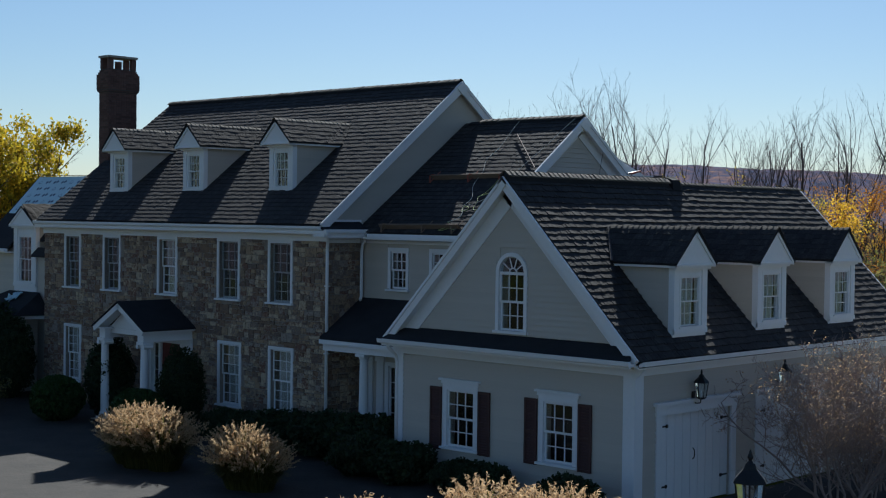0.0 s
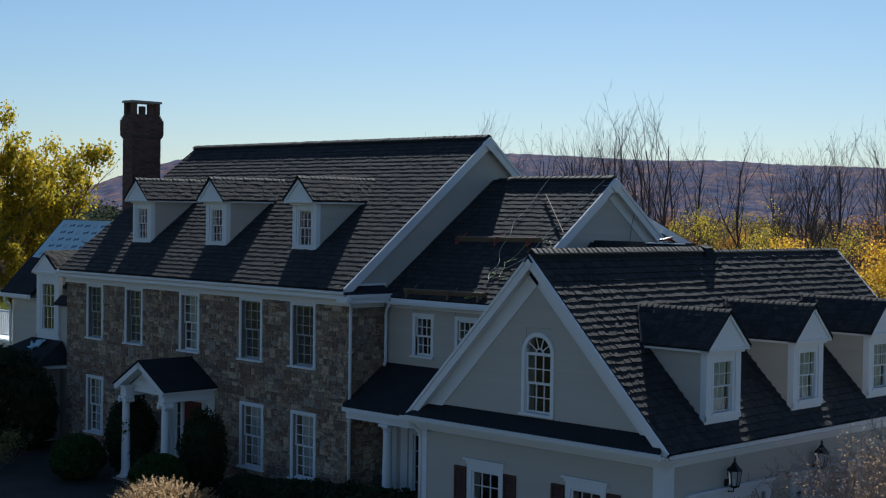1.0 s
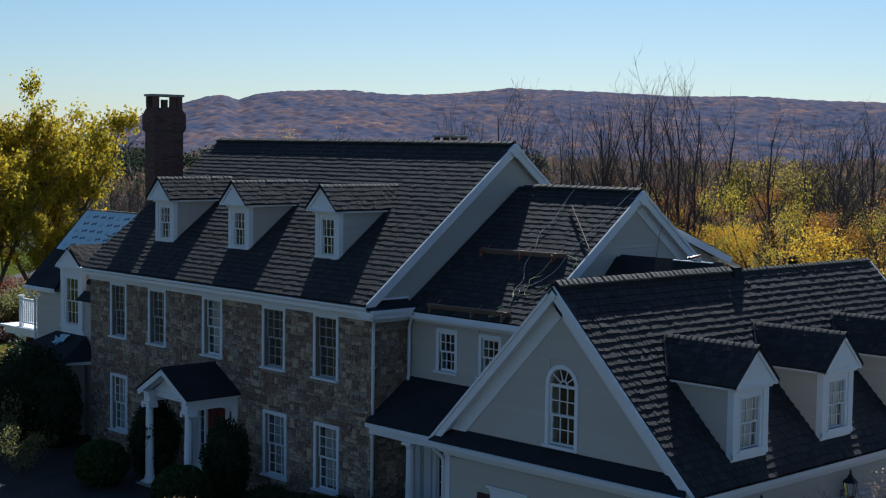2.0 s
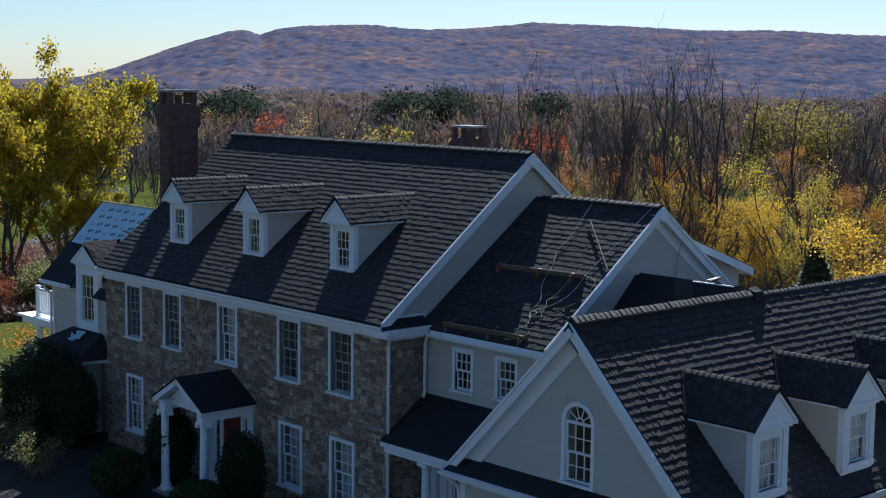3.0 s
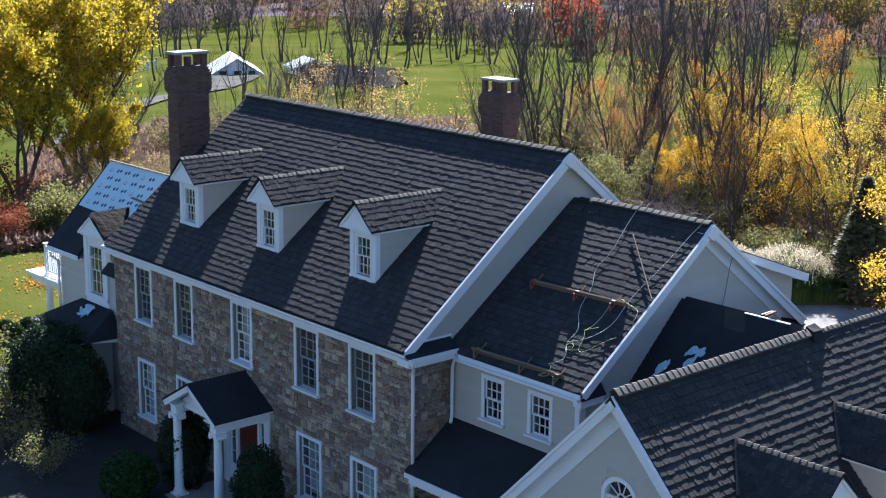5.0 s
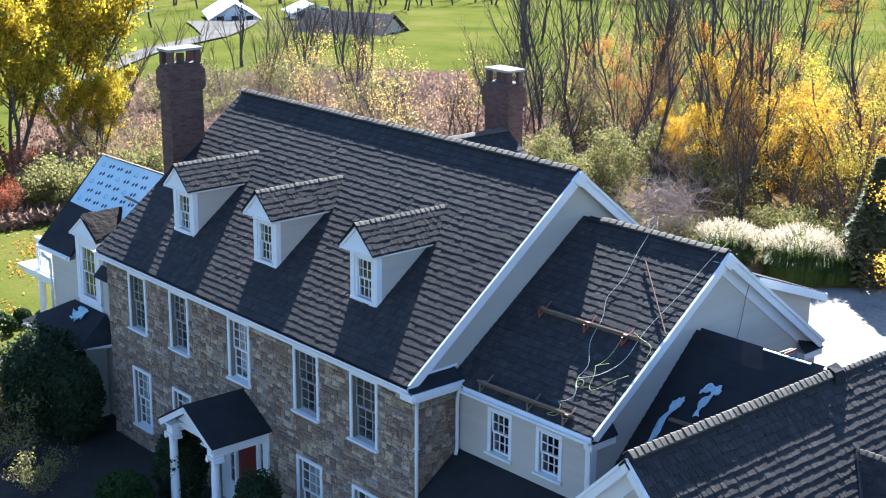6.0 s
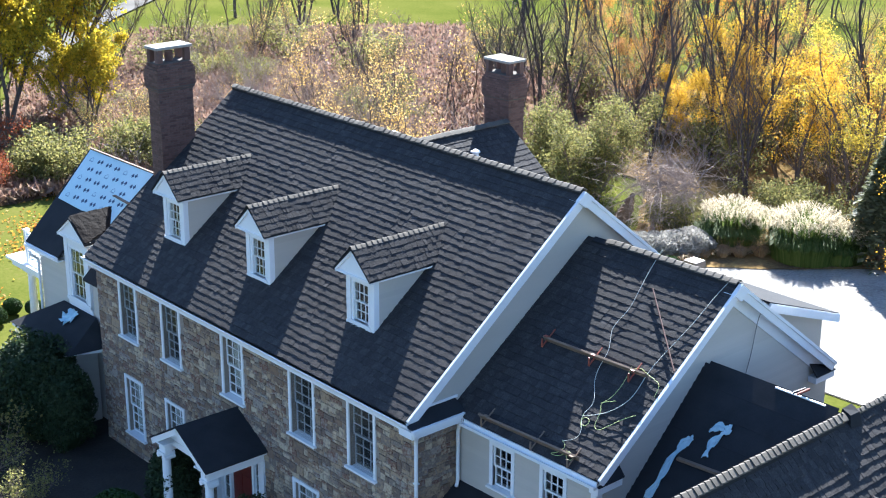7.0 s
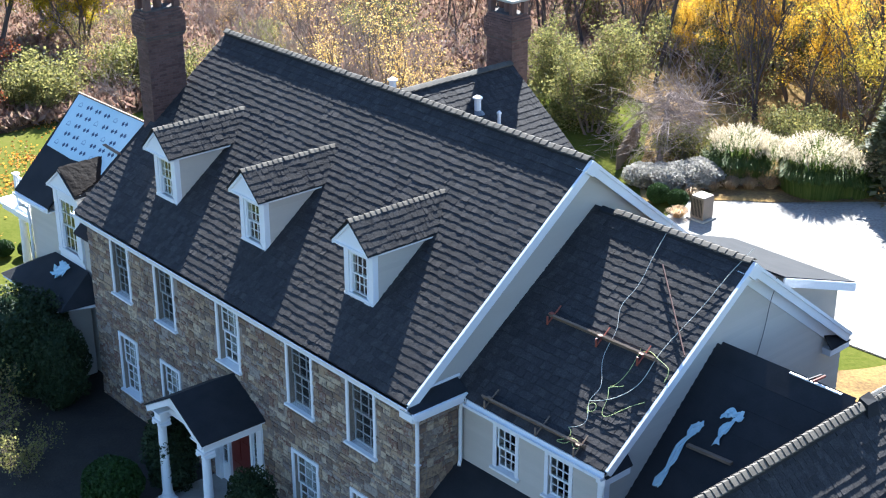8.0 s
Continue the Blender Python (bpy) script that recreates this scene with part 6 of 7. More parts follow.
    plant(("brush", (0, 0, 2, 1)[i % 4]), x, 15.5 - (x + 37) * 0.5 + rs.uniform(-4, 10), rs.uniform(0.4, 0.8), group="undergrowth")
for i in range(26):
    t = rs.random()
    plant((("brush", 2), ("brush", 1), ("brush", 2), ("brush", 0), ("olive", 0))[i % 5], -31 + t * 27 + rs.uniform(-2, 2), 34.5 + t * 2.5 + rs.uniform(-1, 11), rs.uniform(0.7, 1.55), group="undergrowth")
for i in range(15):
    t = (i + rs.random()) / 15
    plant(("brush", (0, 2, 0)[i % 3]), -43 + 32 * t, 41 + 7 * t + rs.uniform(-2, 4), rs.uniform(1.3, 1.75), group="undergrowth")
for x, y, s in ((-41, 9.6, 0.55), (-43.5, 9.4, 0.9), (-42, 8.2, 0.75), (-39.5, 8.6, 0.5), (-45, 9, 0.9), (-49, 10, 1.0)):
    plant(("red", 0), x, y, s, group="undergrowth")
for x, y, s in ((-40.6, 11.2, 0.8), (-39.4, 11.9, 0.85), (-41.8, 12.4, 0.9)):
    plant(("olive", 0), x, y, s, group="undergrowth")
for i, (x, y, s) in enumerate(((-39.6, 12.2, 0.6), (-38.9, 13.8, 0.65), (-38.2, 15.4, 0.8), (-37.6, 17.2, 0.8), (-41, 13.5, 0.8), (-36.8, 18.6, 0.9), (-40, 16.5, 0.9))):
    plant((("olive", 0), ("brush", 0), ("brush", 0))[i % 3], x, y, s, group="undergrowth")
for i in range(46):
    u, w = rs.random(), rs.uniform(0.25, 0.98)
    plant(("brush", (0, 2, 0, 1, 0)[i % 5]), (-38 * (1 - u) - 31 * u) * (1 - w) + (-70 * (1 - u) - 57 * u) * w, (10 * (1 - u) + 31 * u) * (1 - w) + (35 * (1 - u) + 54 * u) * w, rs.uniform(0.6, 1.15), group="undergrowth")
for i in range(16):
    plant(("brush", (0, 2, 0, 1)[i % 4]), rs.uniform(-41, -27), rs.uniform(21, 34), rs.uniform(0.5, 0.95), group="undergrowth")

# dry meadow grass behind the house
r = np.random.RandomState(4)
n = 42000
u, w = r.rand(n), r.rand(n)
gx = -26 - 34 * u + 8 * (w - 0.5)
gy = 9 - (gx + 26) * 0.55 + 22 * (w - 0.35)
ok = (gx < -38) | ((gx < -30) & (gy > 18))
c = np.stack([gx, gy, 0.15 + 0.35 * r.rand(n)], 1)[ok]
c = np.concatenate([c, np.stack([-46 + 19 * r.rand(15000), 26 + 21 * r.rand(15000), 0.15 + 0.4 * r.rand(15000)], 1)])
u, w = r.rand(36000), r.rand(36000)
mx = (-38 * (1 - u) - 31 * u) * (1 - w) + (-71 * (1 - u) - 57 * u) * w
my = (10 * (1 - u) + 31 * u) * (1 - w) + (36 * (1 - u) + 55 * u) * w
c = np.concatenate([c, np.stack([mx, my, np.array([hill(p, q) for p, q in zip(mx, my)]) + 0.15 + 0.45 * r.rand(36000)], 1)])
v, f = cards(c, 0.2, 11, -0.8, 3.2)
tagged(part("meadow_grass", raw("meadow_grass", v, f, L_DRY), L_DRY, None, "dry brown meadow grass and weeds"), category="grass", kind="stuff")

# bare ground under the trees and the meadow
LITTER = surface("leaf_litter", [(0.07, 0.05, 0.03), (0.15, 0.10, 0.05), (0.25, 0.17, 0.07), (0.13, 0.11, 0.04)], 1.0, 9, 0.5, 0.6, dist=0.05, spec=0.0)
THATCH = surface("meadow_thatch", [(0.06, 0.042, 0.024), (0.105, 0.07, 0.042), (0.135, 0.10, 0.055), (0.075, 0.07, 0.026)], 1.0, 7, 0.3, 0.6, dist=0.05, spec=0.0)


def patch(name, label, mat, A, B, C, D, up, n=22):
    """A sheet over the land between four corners, with wandering edges."""
    s, pts = Shape(), []
    for j in range(n + 1):
        for i in range(n + 1):
            u, w = i / n, j / n
            x = (A[0] * (1 - u) + B[0] * u) * (1 - w) + (D[0] * (1 - u) + C[0] * u) * w
            y = (A[1] * (1 - u) + B[1] * u) * (1 - w) + (D[1] * (1 - u) + C[1] * u) * w
            x, y = x + 2.2 * noise.noise((x / 5, y / 5, 1)), y + 2.2 * noise.noise((x / 5, y / 5, 7))
            pts.append((x, y, hill(x, y) + up))
    s.add(pts, [(j * (n + 1) + i, j * (n + 1) + i + 1, (j + 1) * (n + 1) + i + 1, (j + 1) * (n + 1) + i) for j in range(n) for i in range(n)])
    tagged(part(name, s, mat, None, smooth=True), label, "ground", kind="structure")


patch("woodland_floor", "brown leaf litter under the trees", LITTER, (-34, 32), (8, 37), (8, 56), (-46, 50), 0.09)
patch("meadow_floor", "brown dry thatch of the rough meadow", THATCH, (-39, 8), (-30, 32), (-58, 57), (-73, 36), 0.04, 30)

patch("planting_bed", "brown leaf mulch in the planting bed behind the yard", LITTER, (-16.8, 27.6), (-13.0, 24.9), (-3.5, 33.2), (-22, 37), 0.06)
patch("yard_edge", "leaf-strewn rough grass beside the yard", LITTER, (-4, 11), (11.6, 11.4), (11.68, 12.45), (1.9, 19.4), 0.015)
# Mostly unseen ground, added dark so the windows mirror less brightness.
TURF = surface("dark_front_turf", [(0.022, 0.03, 0.013), (0.04, 0.046, 0.02), (0.075, 0.066, 0.036), (0.035, 0.042, 0.018)], 1.0, 9, 0.4, 0.6, dist=0.05, spec=0.0)
patch("front_yard", "dark front ground, mostly unseen, added to dim the window reflections", TURF, (-44, -9.4), (17, -9.4), (45, -70), (-70, -70), 0.02)

# fallen leaves on the lawns
q = np.random.RandomState(15)
n = 4300
a, d = q.rand(n) * 6.283, np.abs(q.normal(size=n))
hub = q.randint(0, 14, n)
hx, hy = -44 + 22 * q.rand(14), 1 + 11 * q.rand(14)
lx, ly = hx[hub] + np.cos(a) * d * 1.6, hy[hub] + np.sin(a) * d * 1.1
v, f = cards(np.stack([lx, ly, 0.03 + 0.04 * q.rand(n)], 1)[(lx < -21) & (ly > 0)], 0.085, 16, 0.85)
tagged(part("fallen_leaves", raw("fallen_leaves", v, f, L_ORANGE), L_ORANGE, None, "scattered orange and tan fallen leaves"), category="leaves", kind="stuff")
for x, y, k in ((-25.3, 3.0, 0.42), (-24.8, 3.6, 0.38), (-24.7, 2.1, 0.45), (-25.6, 2.2, 0.4)):
    plant("ball", x, y, k, z=0)

# ---------- far woods ----------
def woods_mat(name, colours, cell):
    m = surface(name, colours, 0.95, 0.8, 0.02, 0, 0.15, spec=0.0)
    nt = m.node_tree
    ramp = next(q for q in nt.nodes if q.type == "VALTORGB")
    vo, co, sp_ = nt.nodes.new("ShaderNodeTexVoronoi"), nt.nodes.new("ShaderNodeTexCoord"), nt.nodes.new("ShaderNodeSeparateColor")
    vo.inputs["Scale"].default_value = 1 / cell
    link(nt, co.outputs["Object"], vo.inputs["Vector"])
    link(nt, vo.outputs["Color"], sp_.inputs[0])
    old = ramp.inputs["Fac"].links[0].from_socket
    mx = nt.nodes.new("ShaderNodeMix")
    mx.data_type = "FLOAT"
    mx.inputs["Factor"].default_value = 0.8
    link(nt, old, mx.inputs["A"])
    link(nt, sp_.outputs[0], mx.inputs["B"])
    link(nt, mx.outputs["Result"], ramp.inputs["Fac"])
    bsdf, out = nt.nodes["Principled BSDF"], nt.nodes["Material Output"]
    tl, ms = nt.nodes.new("ShaderNodeBsdfTranslucent"), nt.nodes.new("ShaderNodeMixShader")
    link(nt, ramp.outputs["Color"], tl.inputs["Color"])
    ms.inputs[0].default_value = 0.5
    link(nt, bsdf.outputs[0], ms.inputs[1])
    link(nt, tl.outputs[0], ms.inputs[2])
    link(nt, ms.outputs[0], out.inputs["Surface"])
    return m


F_MIX = woods_mat("far_autumn_woods", [(0.10, 0.082, 0.085), (0.135, 0.098, 0.096), (0.092, 0.08, 0.08), (0.15, 0.108, 0.098), (0.26, 0.19, 0.065), (0.10, 0.084, 0.086), (0.21, 0.11, 0.068), (0.065, 0.08, 0.05), (0.13, 0.104, 0.09)], 9)
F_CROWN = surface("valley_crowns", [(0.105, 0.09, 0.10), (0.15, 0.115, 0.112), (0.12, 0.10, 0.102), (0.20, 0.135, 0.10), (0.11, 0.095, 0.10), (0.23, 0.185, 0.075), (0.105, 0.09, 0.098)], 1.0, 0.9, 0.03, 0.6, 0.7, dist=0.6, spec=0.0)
# Blue and mauve end of this ramp is distance haze painted into the canopy.
F_HILL_HAZE = surface("hazed_hill_woods", [(0.058, 0.08, 0.135), (0.085, 0.098, 0.155), (0.115, 0.108, 0.15), (0.20, 0.14, 0.138), (0.35, 0.21, 0.145)], 1.0, 0.12, 0.018, 0.0, 0.0, spec=0.0, grain_mix=0.6)
F_PINE = woods_mat("far_pines", [(0.035, 0.046, 0.034), (0.062, 0.074, 0.046)], 8)


def far_crowns(name, label, spots, hmin, hmax, wid, mat, seed):
    """Many distant tree crowns as one mesh: uneven rounded domes side by side."""
    r = np.random.RandomState(seed)
    spots = np.asarray(spots)
    n, k = len(spots), 5
    h, w = hmin + (hmax - hmin) * r.rand(n), wid * (0.6 + 0.7 * r.rand(n))
    unit = [(0, 0, 1.0)]
    for ph in (0.8, 1.6):
        unit += [(math.sin(ph) * math.cos(2 * math.pi * q / k + ph), math.sin(ph) * math.sin(2 * math.pi * q / k + ph), math.cos(ph)) for q in range(k)]
    v = np.array(unit)[None] * (1 + 0.16 * r.normal(size=(n, len(unit), 1)).clip(-1.6, 1.6))
    v = v * np.stack([w / 2, w / 2, h * 0.5], 1)[:, None] + np.stack([spots[:, 0], spots[:, 1], spots[:, 2] + h * 0.3], 1)[:, None]
    f = [(0, 1 + q, 1 + (q + 1) % k) for q in range(k)]
    for q in range(k):
        b, c, d, e = 1 + q, 1 + (q + 1) % k, 1 + k + q, 1 + k + (q + 1) % k
        f += [(b, d, c), (c, d, e)]
    f = (np.array(f)[None] + (np.arange(n) * len(unit))[:, None, None]).reshape(-1, 3)
    tagged(part(name, raw(name, v.reshape(-1, 3), f, mat, True), mat, None, label), category="woods", kind="stuff")


def forest_slope(name, label, az0, az1, d0, d1, mat, na=430, nd=190):
    """The closed canopy of a distant wooded slope: one sheet of low rounded crowns."""
    pts = []
    for j in range(nd + 1):
        d = d0 + (d1 - d0) * j / nd
        for i in range(na + 1):
            a = math.radians(az0 + (az1 - az0) * i / na)
            x, y = 25 - d * math.sin(a), -20 + d * math.cos(a)
            near = noise.voronoi((x / 13, y / 13, 0.5))[0][0]
            pts.append((x, y, hill(x, y) + 4.2 * (1 - min(1.0, near * 1.1) ** 2) + 0.5 * noise.noise((x / 40, y / 40, 9.0)) - 1.0))
    f = [(j * (na + 1) + i, (j + 1) * (na + 1) + i, (j + 1) * (na + 1) + i + 1, j * (na + 1) + i + 1) for j in range(nd) for i in range(na)]
    tagged(part(name, raw(name, np.array(pts), np.array(f), mat, True), mat, None, label), category="woods", kind="stuff")


def far_trees(name, label, spots, hmin, hmax, wid, per, size, mat, seed, pointed=False, flat=0.2, long=1.4):
    """Many distant trees as one mesh: clumps of leaf sprays in uneven crowns."""
    r = np.random.RandomState(seed)
    spots = np.asarray(spots)
    n = len(spots)
    h = hmin + (hmax - hmin) * r.rand(n)
    w = wid * (0.7 + 0.6 * r.rand(n))
    k = np.repeat(np.arange(n), per)
    d = r.normal(size=(len(k), 3))
    d /= np.linalg.norm(d, axis=1)[:, None]
    q = r.rand(len(k)) ** 0.4
    c = d * q[:, None]
    if pointed:
        t = r.rand(len(k))
        a = r.rand(len(k)) * 6.283
        c = np.stack([np.cos(a) * (1 - t), np.sin(a) * (1 - t), t * 2 - 1], 1)
    c = c * np.stack([w[k] / 2, w[k] / 2, h[k] * 0.5], 1) + np.stack([spots[k, 0], spots[k, 1], spots[k, 2] + h[k] * 0.52], 1)
    v, f = cards(c, size, seed, flat, long)
    tagged(part(name, raw(name, v, f, mat), mat, None, label), category="woods", kind="stuff")


def spots(n, az0, az1, d0, d1, seed, holes=()):
    """Places seen from the house, by bearing (degrees from +y to -x) and distance."""
    r = np.random.RandomState(seed)
    a, d = np.radians(az0 + (az1 - az0) * r.rand(n)), np.sqrt(d0 * d0 + (d1 * d1 - d0 * d0) * r.rand(n))
    x, y = 25 - d * np.sin(a), -20 + d * np.cos(a)
    out = [(p, q, hill(p, q) - 0.5) for p, q in zip(x.tolist(), y.tolist()) if not any(h[0] < p < h[1] and h[2] < q < h[3] for h in holes)]
    return out


far_trees("far_woods", "bare and autumn-coloured woods across the valley", spots(820, 20, 72, 300, 500, 21), 8, 13, 8, 150, 0.34, F_MIX, 1, flat=-1.6, long=5.0)
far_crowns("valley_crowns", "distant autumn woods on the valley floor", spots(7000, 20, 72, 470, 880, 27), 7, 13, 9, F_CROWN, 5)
far_trees("valley_twigs", "bare tops of the distant valley woods", spots(1500, 20, 72, 430, 880, 28), 9, 15, 11, 60, 0.45, F_MIX, 15, flat=-1.6, long=5.0)
far_trees("middle_woods", "leafless brown woods beyond the field", spots(230, 20, 72, 215, 310, 22, [(-200, -95, 60, 140)]), 6, 10, 6, 190, 0.26, F_MIX, 2, flat=-1.6, long=5.0)
forest_slope("hill_forest", "autumn forest over the long ridge, blue distance haze painted into its colour", 18, 67, 780, 1800, F_HILL_HAZE)
far_trees("pine_stand", "dark stand of pines in the valley", spots(26, 57.6, 60, 380, 470, 24) + spots(18, 54.7, 56.2, 380, 470, 31) + spots(10, 48.2, 49.2, 390, 450, 25) + spots(12, 46.3, 47.6, 390, 450, 26) + spots(5, 42.6, 43.4, 390, 450, 29), 12, 19, 14, 700, 0.7, F_PINE, 4)
F_GOLD = woods_mat("far_golden_crowns", [(0.40, 0.30, 0.05), (0.30, 0.26, 0.06), (0.48, 0.34, 0.06)], 5)
F_RED = woods_mat("far_red_crowns", [(0.34, 0.08, 0.04), (0.42, 0.12, 0.06)], 5)
far_trees("far_golden_trees", "scattered yellow trees in the valley", [(*by_bearing(az, d), hill(*by_bearing(az, d))) for az, d in ((46.1, 290), (56.2, 400), (55.4, 390), (38.3, 300), (59.4, 330), (49.2, 260))], 8, 12, 11, 620, 0.5, F_GOLD, 7)
F_OCHRE = woods_mat("far_olive_gold_crowns", [(0.15, 0.145, 0.05), (0.26, 0.21, 0.06), (0.36, 0.27, 0.06), (0.19, 0.13, 0.07)], 6)
far_trees("far_olive_trees", "tall rounded olive and gold trees beyond the field", [(*by_bearing(az, d), hill(*by_bearing(az, d))) for az, d in ((34.6, 300), (33.3, 310), (32.2, 300))], 15, 17.5, 12, 1800, 0.45, F_OCHRE, 17)
far_trees("far_red_trees", "red maples among the valley woods", [(*by_bearing(az, d), hill(*by_bearing(az, d))) for az, d in ((53.8, 360), (43.6, 270), (42.6, 250))], 7, 11, 9, 620, 0.5, F_RED, 8)


# ---------- unfinished work on the roofs ----------
PAPER = surface("blue_white_underlay", [(0.47, 0.62, 0.66), (0.58, 0.71, 0.74)], 0.6, 12, 0.8, 0.15)
PALEPRINT = surface("faint_blue_print", [(0.20, 0.30, 0.38), (0.26, 0.36, 0.44)], 0.7, 20, 2)
PRINT = surface("dark_blue_print", [(0.03, 0.06, 0.12), (0.05, 0.08, 0.15)], 0.7, 20, 2)
FILM = surface("black_film", [(0.008, 0.007, 0.007), (0.022, 0.017, 0.015)], 0.75, 5, 1.2, 0.6, dist=0.05, spec=0.08)
ORANGE = surface("orange_red_paint", [(0.20, 0.045, 0.025), (0.30, 0.075, 0.04)], 0.6, 20, 2)
ROPE_W = surface("pale_rope", [(0.42, 0.43, 0.38), (0.58, 0.58, 0.52)], 0.8, 60, 3, 0.2)
ROPE_G = surface("yellow_green_hose", [(0.34, 0.42, 0.12), (0.50, 0.55, 0.22)], 0.6, 60, 3, 0.1)
MAROON = surface("maroon_pole_paint", [(0.05, 0.016, 0.014), (0.08, 0.025, 0.02)], 0.7, 20, 2)
CLOTH = surface("pale_blue_sheet", [(0.36, 0.52, 0.60), (0.50, 0.64, 0.70)], 0.7, 14, 2, 0.3)
CONCRETE = surface("pale_concrete_drive", [(0.12, 0.11, 0.098), (0.21, 0.198, 0.178), (0.27, 0.256, 0.236), (0.24, 0.226, 0.21)], 0.95, 9, 0.5, 0.4, spec=0.2, grain_mix=0.5)


def on_slope(x, y, ry, rz, s, up=0.0):
    """A place on a slope that falls towards -y from a ridge."""
    return Vector((x, y, rz - (ry - y) * s + up))


wing_at = lambda x, y, up=0.0: on_slope(x, y, WRY, WRZ, WS, up)  # noqa: E731
mid_at = lambda x, y, up=0.0: on_slope(x, y, MRY, MRZ, MS, up + 0.03)  # noqa: E731
link_at = lambda x, y, up=0.0: on_slope(x, y, LRY, LRZ, 0.97, up)  # noqa: E731

# side wing: loose underlay with printed marks
paper = thing("underlay_sheet", "pale blue roofing underlay with dark printed marks on the side wing", "sheet")
edge = [(-18.86, 1.98), (-17.3, 1.94), (-16.0, 2.02), (-15.75, 2.0), (-15.5, 1.93), (-15.42, 2.25), (-15.3, 2.62), (-15.1, 3.28), (-17, 3.28), (-18.93, 3.28)]
part("sheet", Shape().prism([wing_at(x, y, 0.014) for x, y in edge], (0, 0, -0.008)), PAPER, paper)
glyph = [(-1, -0.4), (-0.45, -0.45), (-0.4, -1), (0.4, -1), (0.45, -0.45), (1, -0.4), (1, 0.35), (0.5, 0.4), (0.55, 0.75), (0, 1.15), (-0.55, 0.75), (-0.5, 0.4), (-1, 0.35)]
house_mark = [(-1, -1), (1, -1), (1, 0.1), (0.75, 0.1), (0.75, -0.6), (-0.75, -0.6), (-0.75, 0.1), (0, 0.85), (0.75, 0.1), (1, 0.1), (0, 1.15), (-1, 0.1)]
r = random.Random(8)
for j in range(5):
    for i in range(7):
        x, y = -18.5 + i * 0.52 + (0.26 if j % 2 else 0), 2.14 + j * 0.235
        if x > -15.6 or (x > -16.0 and y < 2.3):
            continue
        if (i + 2 * j) % 4 == 0:
            part("printed_mark", Shape().prism([wing_at(x + 0.10 * a, y + 0.055 * b, 0.018) for a, b in house_mark], (0, 0, -0.003)), PALEPRINT, paper, "faint printed house shape")
        else:
            for dx in (-0.085, 0.085):
                part("printed_mark", Shape().prism([wing_at(x + dx + 0.066 * a, y + (0.018 if dx > 0 else 0) + 0.048 * b, 0.018) for a, b in glyph], (0, 0, -0.003)), PRINT, paper)
part("wing_ridge", bar(Shape(), (-19.0, WRY, WRZ + 0.05), (XL - 0.3, WRY, WRZ + 0.04), 0.07, 0.02), WOODPOLE, paper)
board = thing("loose_board", "weathered loose board lying on the underlay", "board")
part("board", bar(Shape(), wing_at(-16.2, 2.52, 0.05), wing_at(-15.25, 2.48, 0.05), 0.14, 0.03), WOODPOLE, board)
# wall dormer of the side wing, still in film
wd = dormer(wing, pose(-16.02, 1.0, 3.66), 1.46, 2.05, 2.72, WS, roofed=False, label="white wall dormer with torn black film on its roof")
fm = Shape()
for k in range(7):
    y0 = 0.05 + k * 0.22
    fm.prism([(0.02, y0 - 0.2, 2.79), (0.86 - 0.06 * k, y0 - 0.2, 2.13 + 0.05 * k), (0.86 - 0.07 * k, y0 + 0.06, 2.17 + 0.05 * k), (0.02, y0 + 0.06, 2.80)], (0, 0, 0.02 + 0.012 * (k % 2)))
pieces("film_strip", fm, FILM, wd, "creased black plastic film")
slab(wing, "pent_strip", [(-15.22, 0.72, 4.70), (XL, 0.72, 4.70), (XL, 1.02, 4.98), (-15.22, 1.02, 4.98)], 0.05, UNDER)
bay = part("bay_roof", Shape().prism([(-17.3, -0.75, 3.05), (-13.9, -0.75, 3.05), (-13.4, 0.48, 3.05), (-17.6, 0.48, 3.05)], (0, 0, -0.12)), TRIM, wing, "low bay with a dark hipped roof", Matrix.Translation((-0.95, 0.5, -0.37)))
part("bay_slope", Shape().add([(-17.35, -0.8, 3.05), (-13.6, -0.8, 3.05), (-13.4, 0.48, 3.05), (-17.65, 0.48, 3.05), (-16.1, 0.48, 3.80), (-14.1, 0.48, 3.80)], [(0, 1, 5, 4), (1, 2, 5), (3, 0, 4), (0, 3, 2, 1), (2, 3, 4, 5)]), UNDER, bay)
part("bay_wall", Shape().box(-16.9, -14.2, -0.5, 0.48, 0, 2.95), SIDING, bay)
rag = thing("loose_sheet", "crumpled pale blue sheet on the bay roof", "sheet")
s, rr_ = Shape(), random.Random(12)
cols = [[(-16.43 + 0.11 * i + rr_.gauss(0, 0.03), 0.38 + 0.09 * j + rr_.gauss(0, 0.03)) for i in range(7)] for j in range(6)]
grid_ = [(x, y, 3.10 + (y - 0.38) * 0.58 + abs(rr_.gauss(0, 0.05))) for row in cols for x, y in row]
s.add(grid_, [(j * 7 + i, j * 7 + i + 1, (j + 1) * 7 + i + 1, (j + 1) * 7 + i) for j in range(5) for i in range(6) if (i, j) not in ((0, 0), (5, 0), (5, 4), (0, 3))])
part("sheet", s, CLOTH, rag)

# balcony porch at the end of the side wing
bal = thing("balcony_porch", "white side porch with a railed balcony on round columns", "porch")
part("deck", Shape().box(-23.4, -18.6, 2.3, 5.6, 2.62, 2.86).box(-23.55, -18.6, 2.15, 5.75, 2.86, 2.95), TRIM, bal)
for x, y in ((-22.5, 2.55), (-22.5, 5.3)):
    column(bal, x, y, 0.1, 2.62, 0.15, False)
part("rail", Shape().box(-22.4, -18.6, 2.42, 2.50, 3.95, 4.03), TRIM, bal)
